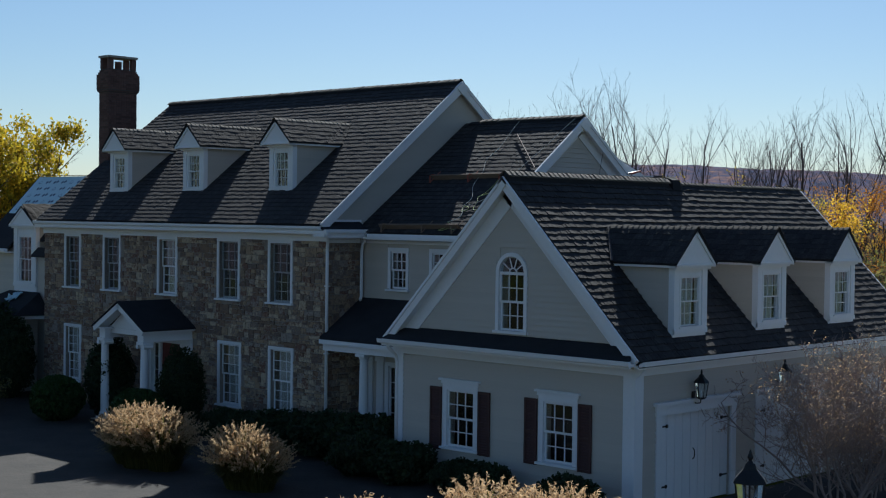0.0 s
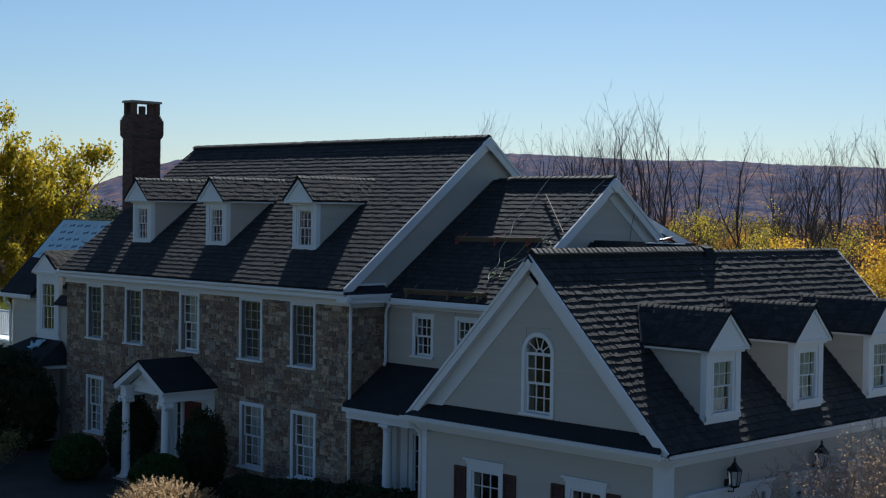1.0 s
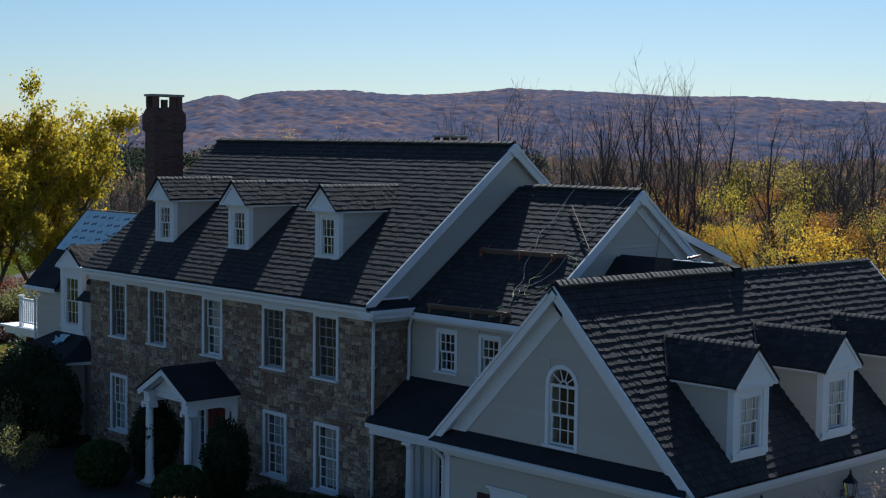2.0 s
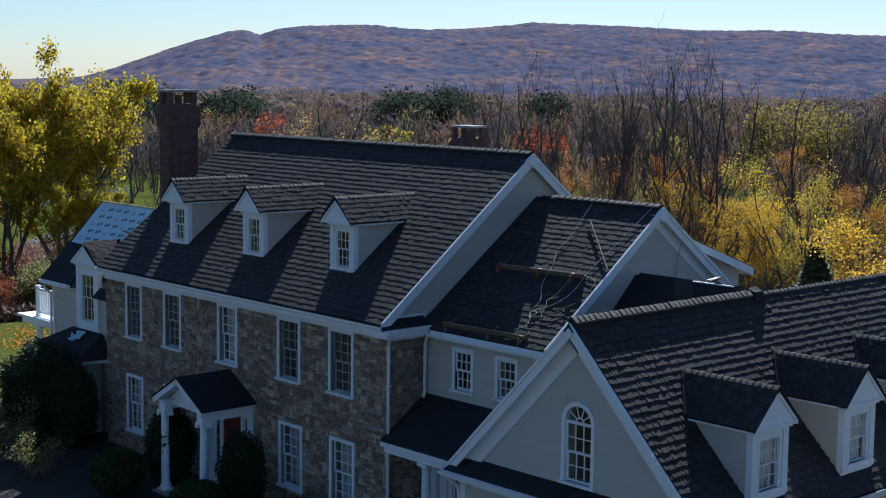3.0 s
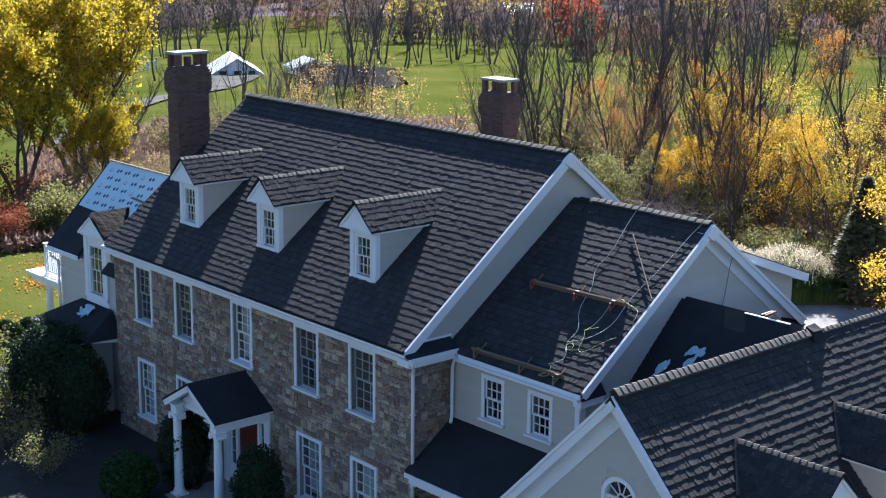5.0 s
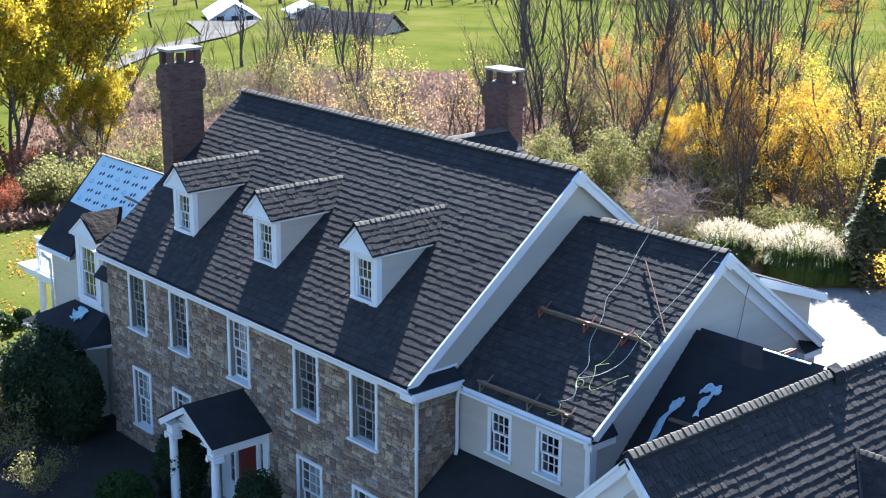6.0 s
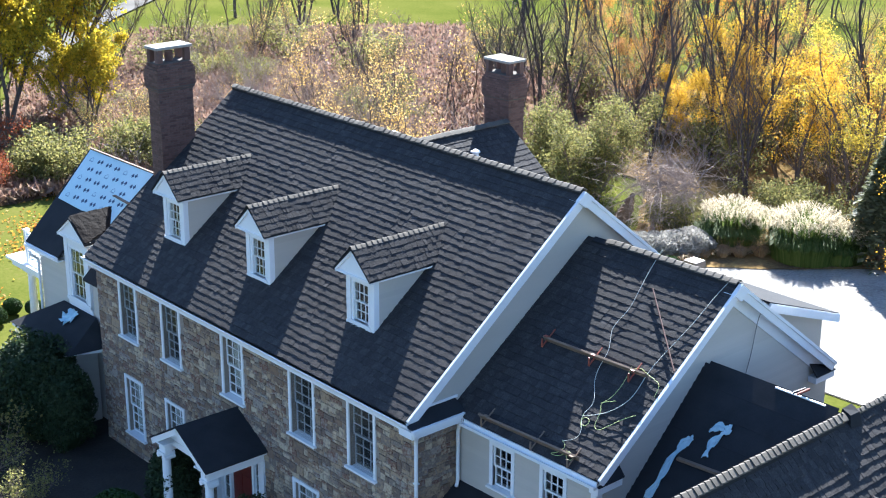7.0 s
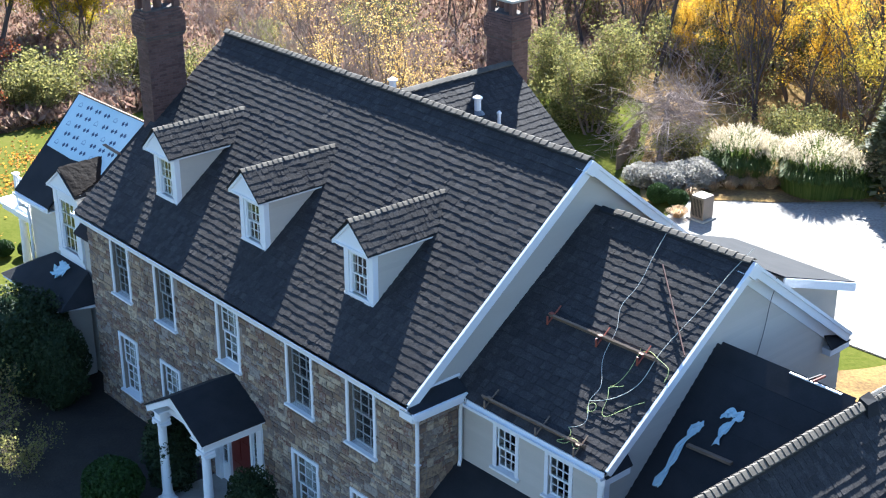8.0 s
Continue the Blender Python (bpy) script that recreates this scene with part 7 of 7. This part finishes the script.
part("rail", Shape().box(-22.4, -18.6, 2.43, 2.49, 3.08, 3.13), TRIM, bal)
for k in range(25):
    x = -22.3 + k * 0.15
    part("baluster", Shape().box(x, x + 0.05, 2.435, 2.485, 3.13, 3.95), TRIM, bal)
for x in (-22.4, -20.5, -18.7):
    part("rail_post", Shape().box(x - 0.07, x + 0.07, 2.39, 2.53, 2.95, 4.08).box(x - 0.1, x + 0.1, 2.36, 2.56, 4.08, 4.13), TRIM, bal)

# planks on brackets, ropes and poles on the connecting wing
for y, x0, x1, xs in ((3.18, 1.48, 4.4, (1.56, 2.97, 4.09)), (1.33, 1.36, 4.22, (1.57, 3.07, 4.13))):
    pl = thing("roof_plank", "weathered plank held on the roof by red brackets", "plank", group="roof planks")
    part("plank", bar(Shape(), mid_at(x0, y, 0.16), mid_at(x1, y + 0.05, 0.16), 0.045, 0.15, (0, -0.6, 0.8)), WOODPOLE, pl)
    for x in xs:
        b = Shape()
        bar(b, mid_at(x, y - 0.12, 0.05), mid_at(x, y + 0.30, 0.05), 0.03, 0.015)
        bar(b, mid_at(x, y - 0.10, 0.02), mid_at(x, y - 0.10, 0.22), 0.04, 0.02, (0, 1, 0))
        bar(b, mid_at(x - 0.05, y + 0.02, 0.17), mid_at(x + 0.05, y + 0.02, 0.17), 0.08, 0.02)
        part("bracket", b, ORANGE if y > 2 else WOODPOLE, pl, "orange-red roof bracket" if y > 2 else "")


def rope(name, label, pts, radius, mat, at=mid_at, up=0.03):
    cu = bpy.data.curves.new(name, "CURVE")
    cu.dimensions, cu.bevel_depth, cu.bevel_resolution, cu.resolution_u = "3D", radius, 2, 8
    sp = cu.splines.new("NURBS")
    sp.points.add(len(pts) - 1)
    for q, p in zip(sp.points, pts):
        q.co = (*(at(p[0], p[1], up) if len(p) == 2 else Vector(p)), 1)
    sp.order_u, sp.use_endpoint_u = 4, True
    tmp = bpy.data.objects.new(name, cu)
    me = bpy.data.meshes.new_from_object(tmp)
    bpy.data.objects.remove(tmp)
    me.materials.clear()
    me.materials.append(mat)
    return tagged(new(name, me), label, "rope")


rope("safety_rope", "pale rope hanging over the ridge to the eave", [(2.66, 5.75), (2.68, 5.55), (2.71, 5.3), (2.81, 4.83), (2.95, 4.37), (2.83, 4.0), (2.92, 3.79), (3.16, 3.52), (3.19, 3.27), (3.25, 2.98), (3.41, 2.76), (3.74, 2.47), (3.60, 2.23), (3.70, 2.08), (3.87, 1.92), (3.91, 1.74), (3.61, 1.62)], 0.0068, ROPE_W)
rope("safety_rope", "pale rope crossing the shingles from the ridge", [(4.75, 5.8), (4.69, 5.55), (4.6, 5.21), (4.58, 4.54), (4.42, 3.85), (4.34, 3.34), (4.46, 2.86), (4.25, 2.5), (3.97, 2.29), (3.64, 2.18)], 0.0068, ROPE_W)
rope("air_hose", "yellow-green air hose in a small loose coil on the roof", [(3.64, 2.22), (3.68, 2.04), (3.85, 1.98), (3.92, 2.13), (3.74, 2.22), (3.64, 2.08), (3.80, 1.97)], 0.0068, ROPE_G)
rope("air_hose", "yellow-green air hose looping over the shingles", [(4.12, 2.66), (3.95, 2.58), (3.78, 2.53), (4.0, 2.39), (4.02, 2.07), (4.25, 2.0), (4.49, 2.39), (4.76, 2.56)], 0.0068, ROPE_G)
rope("air_hose", "pale yellow hose curling round the plank end", [(3.95, 3.2), (4.0, 3.36), (4.15, 3.42), (4.39, 3.32), (4.75, 3.28), (4.84, 3.19), (4.86, 3.0)], 0.0068, ROPE_G)
rope("air_hose", "thin hose hanging from the plank", [(3.92, 3.37), (3.99, 3.15), (4.10, 2.7), (3.83, 2.52)], 0.006, ROPE_G)
rope("air_hose", "green hose tangled at the eave plank", [(3.61, 1.62), (3.79, 1.58), (3.75, 1.40), (3.5, 1.33), (3.66, 1.32), (3.82, 1.36), (3.87, 1.5), (3.92, 1.38), (4.09, 1.34), (4.14, 1.45), (3.88, 1.52), (3.73, 1.44), (3.53, 1.46)], 0.007, ROPE_G)
rope("thin_cord", "thin cord hanging down the gable wall", [(5.0, 6.3, 8.43), (4.96, 6.5, 8.26), (4.74, 6.58, 7.85), (4.74, 6.51, 7.19), (4.74, 6.35, 6.71), (4.74, 6.25, 6.45)], 0.008, LEADGREY)
pole = thing("roof_pole", "thin maroon pole lying on the shingles", "pole")
part("pole", Shape().tube([mid_at(3.11, 4.91, 0.05), mid_at(4.9, 3.55, 0.05)], 0.018, 8), MAROON, pole)

# link roof clutter
def crumpled(lab, mid_line, width, seed):
    """A twisted strip of sheet lying in folds along a line on the link roof."""
    r, s = random.Random(seed), Shape()
    t = thing("loose_sheet", lab + " on the black roof", "sheet")
    line = [Vector(p) for p in mid_line]
    fine = [line[i].lerp(line[i + 1], k / 4) for i in range(len(line) - 1) for k in range(4)] + [line[-1]]
    top, m = [], 7
    for i, p in enumerate(fine):
        d = (fine[min(i + 1, len(fine) - 1)] - fine[max(i - 1, 0)]).normalized()
        side = Vector((d.y, -d.x))
        w = width * (0.35 + 0.65 * abs(math.sin(i * 0.55 + seed))) * r.uniform(0.8, 1.2)
        for k in range(m):
            q = p + side * w * (k / (m - 1) - 0.5) + Vector((r.gauss(0, 0.012), r.gauss(0, 0.012)))
            top.append(link_at(q.x, q.y, 0.03 + 0.05 * abs(math.sin(k * 1.7 + i * 0.4)) + r.random() * 0.015))
    n = len(fine)
    s.add(top, [(i * m + k, i * m + k + 1, (i + 1) * m + k + 1, (i + 1) * m + k) for i in range(n - 1) for k in range(m - 1)])
    ob = part("sheet", s, CLOTH, t)
    so = ob.modifiers.new("thickness", "SOLIDIFY")
    so.thickness = 0.006


crumpled("long twisted strip of pale blue sheet", [(5.18, 2.52), (5.24, 2.85), (5.2, 3.2), (5.3, 3.5), (5.42, 3.66)], 0.19, 1)
crumpled("crumpled piece of pale blue sheet", [(5.9, 3.45), (5.86, 3.65), (5.98, 3.88), (6.12, 4.0)], 0.15, 2)
crumpled("small folded piece of pale blue sheet", [(5.68, 3.86), (5.86, 3.98), (6.05, 3.96)], 0.14, 3)
t = thing("roof_plank", "short timber batten lying on the black roof", "plank")
part("plank", bar(Shape(), link_at(5.35, 3.27, 0.09), link_at(6.42, 3.31, 0.09), 0.09, 0.06), WOODPOLE, t)
t = thing("ridge_vent_strip", "pale metal strip along the link ridge", "strip")
part("strip", bar(Shape(), (6.5, LRY, LRZ + 0.04), (7.7, LRY, LRZ + 0.04), 0.05, 0.025), TRIM, t)
t = thing("tool_bundle", "small heap of tools on the link ridge", "tools")
for k in range(2):
    part("tool", Shape().tube([(7.0 + 0.1 * k, LRY - 0.1, LRZ + 0.1), (7.12 + 0.09 * k, LRY + 0.15, LRZ + 0.16 + 0.02 * (k % 2))], 0.03, 7), (IRON, ORANGE, LEADGREY)[k % 3], t)
lap = Shape()
for k in range(9):
    y = LRY - 0.35 - 0.4 * k
    lap.prism([link_at(4.8, y, 0.012), link_at(8.0, y, 0.012), link_at(8.0, y + 0.4, 0.004), link_at(4.8, y + 0.4, 0.004)], (0, 0, -0.004))
tagged(part("underlay_laps", lap, UNDER, link_roof), kind="stuff")

# vents on the rear roof
for x, y, h, rr in ((-8.85, 10.8, 0.42, 0.10), (-8.35, 11.2, 0.35, 0.05), (-10.1, 8.6, 0.45, 0.10)):
    z = QZ - abs(x - QX) * SL
    v = thing("roof_vent", "white metal vent pipe on the rear roof", "vent")
    part("pipe", Shape().tube([(x, y, z - 0.1), (x, y, z + h)], rr, 10), TRIM, v)
    part("cap", Shape().lathe([(rr * 1.5, 0), (rr * 1.5, 0.04), (rr * 0.3, 0.1)], 10, (x, y, z + h)), TRIM, v)
    part("flashing", Shape().lathe([(rr * 2.2, -0.06), (rr * 1.1, 0.06)], 10, (x, y, z)), LEADGREY, v)

# ---------- drive, terrace box, far neighbours ----------
dv = [(-11.5, 22.5), (-12.6, 27.2), (-9.2, 30.4), (-2, 33), (30, 34), (30, 12.5), (11.7, 12.5), (4.5, 14.5), (2, 19.6), (-4, 19.4)]
tagged(part("drive", Shape().prism([(x, y, 0.03) for x, y in dv], (0, 0, -0.1)), CONCRETE), "pale sunlit concrete drive and yard", "drive", kind="structure")
# Dark stretch of drive added to cut light bounced onto the garage side.
DARKDRIVE = surface("dark_drive_surface", [(0.035, 0.034, 0.034), (0.055, 0.053, 0.052), (0.08, 0.077, 0.074)], 0.95, 25, 0.6, 0.4, spec=0.2)
dv = [(30, 12.5), (30, -16), (18, -16), (17.5, -4), (15, 0), (11.7, 0), (11.7, 12.5)]
tagged(part("drive", Shape().prism([(x, y, 0.03) for x, y in dv], (0, 0, -0.1)), DARKDRIVE), "dark drive beside the garage, added to cut bounced light", "drive", kind="structure")
TAUPE = surface("taupe_enamel", [(0.13, 0.105, 0.085), (0.18, 0.148, 0.122)], 0.5, 20, 2, 0.1)
ac = thing("air_conditioner", "taupe metal outdoor unit at the yard edge", "appliance")
rounded(part("casing", Shape().box(-11.0, -10.38, 24.0, 24.62, 0.1, 1.0), TAUPE, ac), 0.03)
part("base_slab", Shape().box(-11.1, -10.28, 23.9, 24.72, 0, 0.1), CAPSTONE, ac)
g = Shape()
for k in range(8):
    g.box(-10.97 + 0.07 * k, -10.94 + 0.07 * k, 23.985, 24.0, 0.2, 0.9)
part("grille", g, IRON, ac)


def far_house(name, label, x, y, turn, L, D, H, pitch, wall_mat, roof_mat, z=None):
    h = thing(name, label, "house", pose(x, y, hill(x, y) if z is None else z, 0, 0, turn))
    part("wall", Shape().prism([(-L / 2, -D / 2, -2.5), (-L / 2, D / 2, -2.5), (-L / 2, D / 2, H), (-L / 2, 0, H + D / 2 * pitch), (-L / 2, -D / 2, H)], (L, 0, 0)), wall_mat, h)
    for sy in (-1, 1):
        e = D / 2 + 0.5
        part("roof", Shape().prism([(-L / 2 - 0.4, sy * e, H - 0.5 * pitch + 0.1), (L / 2 + 0.4, sy * e, H - 0.5 * pitch + 0.1), (L / 2 + 0.4, 0, H + D / 2 * pitch + 0.1), (-L / 2 - 0.4, 0, H + D / 2 * pitch + 0.1)], (0, 0, 0.15)), roof_mat, h)
    for z in (1.0, 3.6):
        if z + 1.4 < H:
            for k in range(int(L / 2.2)):
                xx = -L / 2 + 1.1 + k * 2.2
                w = part("window", Shape().box(xx - 0.55, xx + 0.55, -D / 2 - 0.05, -D / 2 + 0.02, z, z + 1.4), TRIM, h)
                part("pane", Shape().box(xx - 0.42, xx + 0.42, -D / 2 - 0.07, -D / 2 - 0.05, z + 0.12, z + 1.28), ROOM_SHADE, w)
    for k in range(3):
        yy = -D / 2 + D * (k + 0.5) / 3
        w = part("window", Shape().box(L / 2 - 0.02, L / 2 + 0.05, yy - 0.5, yy + 0.5, 1.0, 2.4), TRIM, h)
        part("pane", Shape().box(L / 2 + 0.05, L / 2 + 0.07, yy - 0.38, yy + 0.38, 1.12, 2.28), ROOM_SHADE, w)
    return h


METALROOF = surface("pale_metal_roof", [(0.50, 0.52, 0.55), (0.60, 0.62, 0.64)], 0.5, 8, 0.4)
far_house("neighbour_garage", "small white neighbouring building with a pale roof", -113.5, 71.4, -28, 8, 4.8, 2.0, 0.6, TRIM, METALROOF, -3.8)
far_house("neighbour_shed", "low white outbuilding with a pale roof", -108, 78, -20, 3.6, 4, 1.8, 0.4, TRIM, METALROOF, -3.2)
far_house("neighbour_house", "dark-roofed neighbouring house among bare trees", -92, 71.5, 24, 9, 6.6, 1.9, 0.58, SIDING, UNDER, -3.6)
far_house("distant_house", "small distant house beyond the field", -196, 197, 40, 12, 8, 3, 0.5, SIDING, METALROOF)
far_house("distant_house", "small distant white-walled house in the valley", -300, 185, 20, 12, 8, 3.5, 0.6, TRIM, METALROOF)
for x, y, q in ((-89.5, 62.5, 1.0), (-87.2, 63.5, 1.2), (-85.0, 64.4, 1.1), (-83.0, 66.0, 1.2), (-81.2, 67.4, 1.0), (-92.0, 61.6, 0.8)):
    plant(("brush", 0), x, y, q, group="undergrowth")
LANE = surface("pale_gravel_lane", [(0.10, 0.096, 0.088), (0.165, 0.158, 0.145)], 1.0, 5, 0.3, 0.3, spec=0.0)
lane = Shape()
way = [(-66, 24, 1.0), (-72, 30, 1.0), (-80, 37.5, 1.0), (-88.5, 46.4, 1.1), (-96, 58, 1.4), (-104, 64, 3), (-110, 68, 4)]
for (xa, ya, wa), (xb, yb, wb) in zip(way[:-1], way[1:]):
    n = Vector((yb - ya, xa - xb)).normalized()
    q = [(xa + n.x * wa, ya + n.y * wa), (xb + n.x * wb, yb + n.y * wb), (xb - n.x * wb, yb - n.y * wb), (xa - n.x * wa, ya - n.y * wa)]
    lane.add([(x, y, hill(x, y) + 0.12) for x, y in q], [(0, 1, 2, 3)])
tagged(part("lane", lane, LANE), "pale neighbouring driveway across the meadow", "drive", kind="structure")
MULCH = surface("dark_mulch", [(0.012, 0.011, 0.009), (0.026, 0.022, 0.018), (0.042, 0.035, 0.028)], 0.95, 14, 1.2, 0.6, dist=0.03)
bed = [(-23, -11.5), (17, -11.5), (17, -4.2), (14.8, -0.2), (11.6, -0.4), (11.6, 1.4), (-13, 1.4), (-22, 0.9)]
tagged(part("planting_bed", Shape().prism([(x, y, 0.05) for x, y in bed], (0, 0, -0.1)), MULCH), "dark mulched planting bed along the house front", "ground", kind="structure")


def rail_fence(x0, y0, x1, y1, n, mat, label, h=1.2):
    f = thing("rail_fence", label, "fence")
    for k in range(n + 1):
        x, y = x0 + (x1 - x0) * k / n, y0 + (y1 - y0) * k / n
        part("post", Shape().box(x - 0.07, x + 0.07, y - 0.07, y + 0.07, hill(x, y) - 0.2, hill(x, y) + h), mat, f)
        if k < n:
            xb, yb = x0 + (x1 - x0) * (k + 1) / n, y0 + (y1 - y0) * (k + 1) / n
            for z in (0.35, 0.7, 1.05):
                part("rail", bar(Shape(), (x, y, hill(x, y) + z), (xb, yb, hill(xb, yb) + z), 0.04, 0.14), mat, f)


rail_fence(-97, 33, -128, 70, 16, SASHGREY, "weathered pale three-rail field fence", 1.3)
gf_ = thing("board_fence", "low dark weathered board fence beside the bed", "fence")
for k in range(11):
    x, y = -16.4 - 0.19 * k, 26.0 + 0.34 * k
    part("board", Shape().box(x - 0.02, x + 0.02, y - 0.15, y + 0.15, 0.05, 0.95 + 0.03 * (k % 3)), WOODPOLE, gf_)
for z in (0.3, 0.75):
    part("rail", bar(Shape(), (-16.45, 25.9, z), (-18.4, 29.4, z), 0.05, 0.08), WOODPOLE, gf_)


# ---------- stones of the walls ----------
def clip(poly, px, py, nx, ny):
    """The part of a polygon on the side of a line that its normal points away from."""
    out = []
    for (ax, ay), (bx, by) in zip(poly, poly[1:] + poly[:1]):
        da, db = (ax - px) * nx + (ay - py) * ny, (bx - px) * nx + (by - py) * ny
        if da <= 0:
            out.append((ax, ay))
        if da * db < 0:
            t = da / (da - db)
            out.append((ax + t * (bx - ax), ay + t * (by - ay)))
    return out


def stones(wall, u0, u1, z0, z1, openings, single, seed):
    """Squared rubble: uneven blocks in broken courses, each standing proud of the mortar of the wall."""
    r = random.Random(seed)
    blocks, z = [], z0
    while z < z1 - 0.04:
        h, u = min(r.uniform(0.15, 0.30), z1 - z), u0
        while u < u1 - 0.03:
            w = min(r.uniform(0.13, 0.30) if r.random() < 0.6 else r.uniform(0.26, 0.48), u1 - u)
            if h > 0.17 and r.random() < 0.74:
                cut = h * r.uniform(0.35, 0.65)
                if w > 0.3 and r.random() < 0.5:
                    k = w * r.uniform(0.35, 0.65)
                    blocks += [(u, u + k, z, z + cut), (u + k, u + w, z, z + cut), (u, u + w, z + cut, z + h)]
                else:
                    blocks += [(u, u + w, z, z + cut), (u, u + w, z + cut, z + h)]
            else:
                blocks.append((u, u + w, z, z + h))
            u += w
        z += h
    rest = Shape()
    for a, b, c, d in blocks:
        poly = [(a, c), (b, c), (b, d), (a, d)]
        x, zc = (a + b) / 2, (c + d) / 2
        if any(p - 0.01 < x < q + 0.01 and e - 0.01 < zc < f + 0.01 for p, q, e, f in openings):
            continue
        for p, q, e, f in openings:
            if a < q and b > p and c < f and d > e:
                edge_ = max((p - x, 0), (x - q, 1), (e - zc, 2), (zc - f, 3))[1]
                poly = clip(poly, *((p, zc, 1, 0), (q, zc, -1, 0), (x, e, 0, 1), (x, f, 0, -1))[edge_])
        if len(poly) < 3:
            continue
        wide, tall = max(p for p, q in poly) - min(p for p, q in poly), max(q for p, q in poly) - min(q for p, q in poly)
        if min(wide, tall) < 0.03:
            continue
        cx, cz = (max(p for p, q in poly) + min(p for p, q in poly)) / 2, (max(q for p, q in poly) + min(q for p, q in poly)) / 2
        ring = []
        for (pa, qa), (pb, qb) in zip(poly, poly[1:] + poly[:1]):
            ring.append((pa + r.gauss(0, 0.013), qa + r.gauss(0, 0.011)))
            ring.append(((pa + pb) / 2 + r.gauss(0, 0.01), (qa + qb) / 2 + r.gauss(0, 0.011)))
        n, proud = len(ring), r.uniform(0.010, 0.034)
        ga, gb = 0.007, 0.016
        back = [((p - cx) * (1 - 2 * ga / wide), 0.0, (q - cz) * (1 - 2 * ga / tall)) for p, q in ring]
        front_ = [((p - cx) * (1 - 2 * gb / wide), -proud + r.uniform(-0.005, 0.005), (q - cz) * (1 - 2 * gb / tall)) for p, q in ring]
        faces = [tuple(range(n, 2 * n))] + [(k, (k + 1) % n, n + (k + 1) % n, n + k) for k in range(n)]
        if single(cx, cz):
            part("stone", Shape().add(back + front_, faces).mesh("stone", STONE), STONE, wall, m=Matrix.Translation((cx, 0, cz)))
        else:
            rest.add([(p + cx, v, q + cz) for p, v, q in back + front_], faces)
    me = bpy.data.meshes.new("stones")
    me.from_pydata(rest.v, [], rest.f)
    me.materials.append(STONE)
    tagged(part("stonework", me, STONE, wall, "rough squared fieldstones in brown, tan and grey"), kind="stuff")


holes = [(a - XL, b - XL, UZ[0] - 0.01, UZ[1] + 0.01) for a, b in UP] + [(a - XL, b - XL, LZ[0] - 0.01, LZ[1] + 0.01) for a, b in LO] + [(DW - 1.17 - XL, DW + 1.17 - XL, 0, 2.5)]
stones(front, 0.0, XR - XL, -0.1, 5.52, holes, lambda u, z: u > 11.9 and z > 2.6, 41)
stones(side, 0.0, 1.24, -0.1, 5.45, [], lambda u, z: z > 2.8, 42)
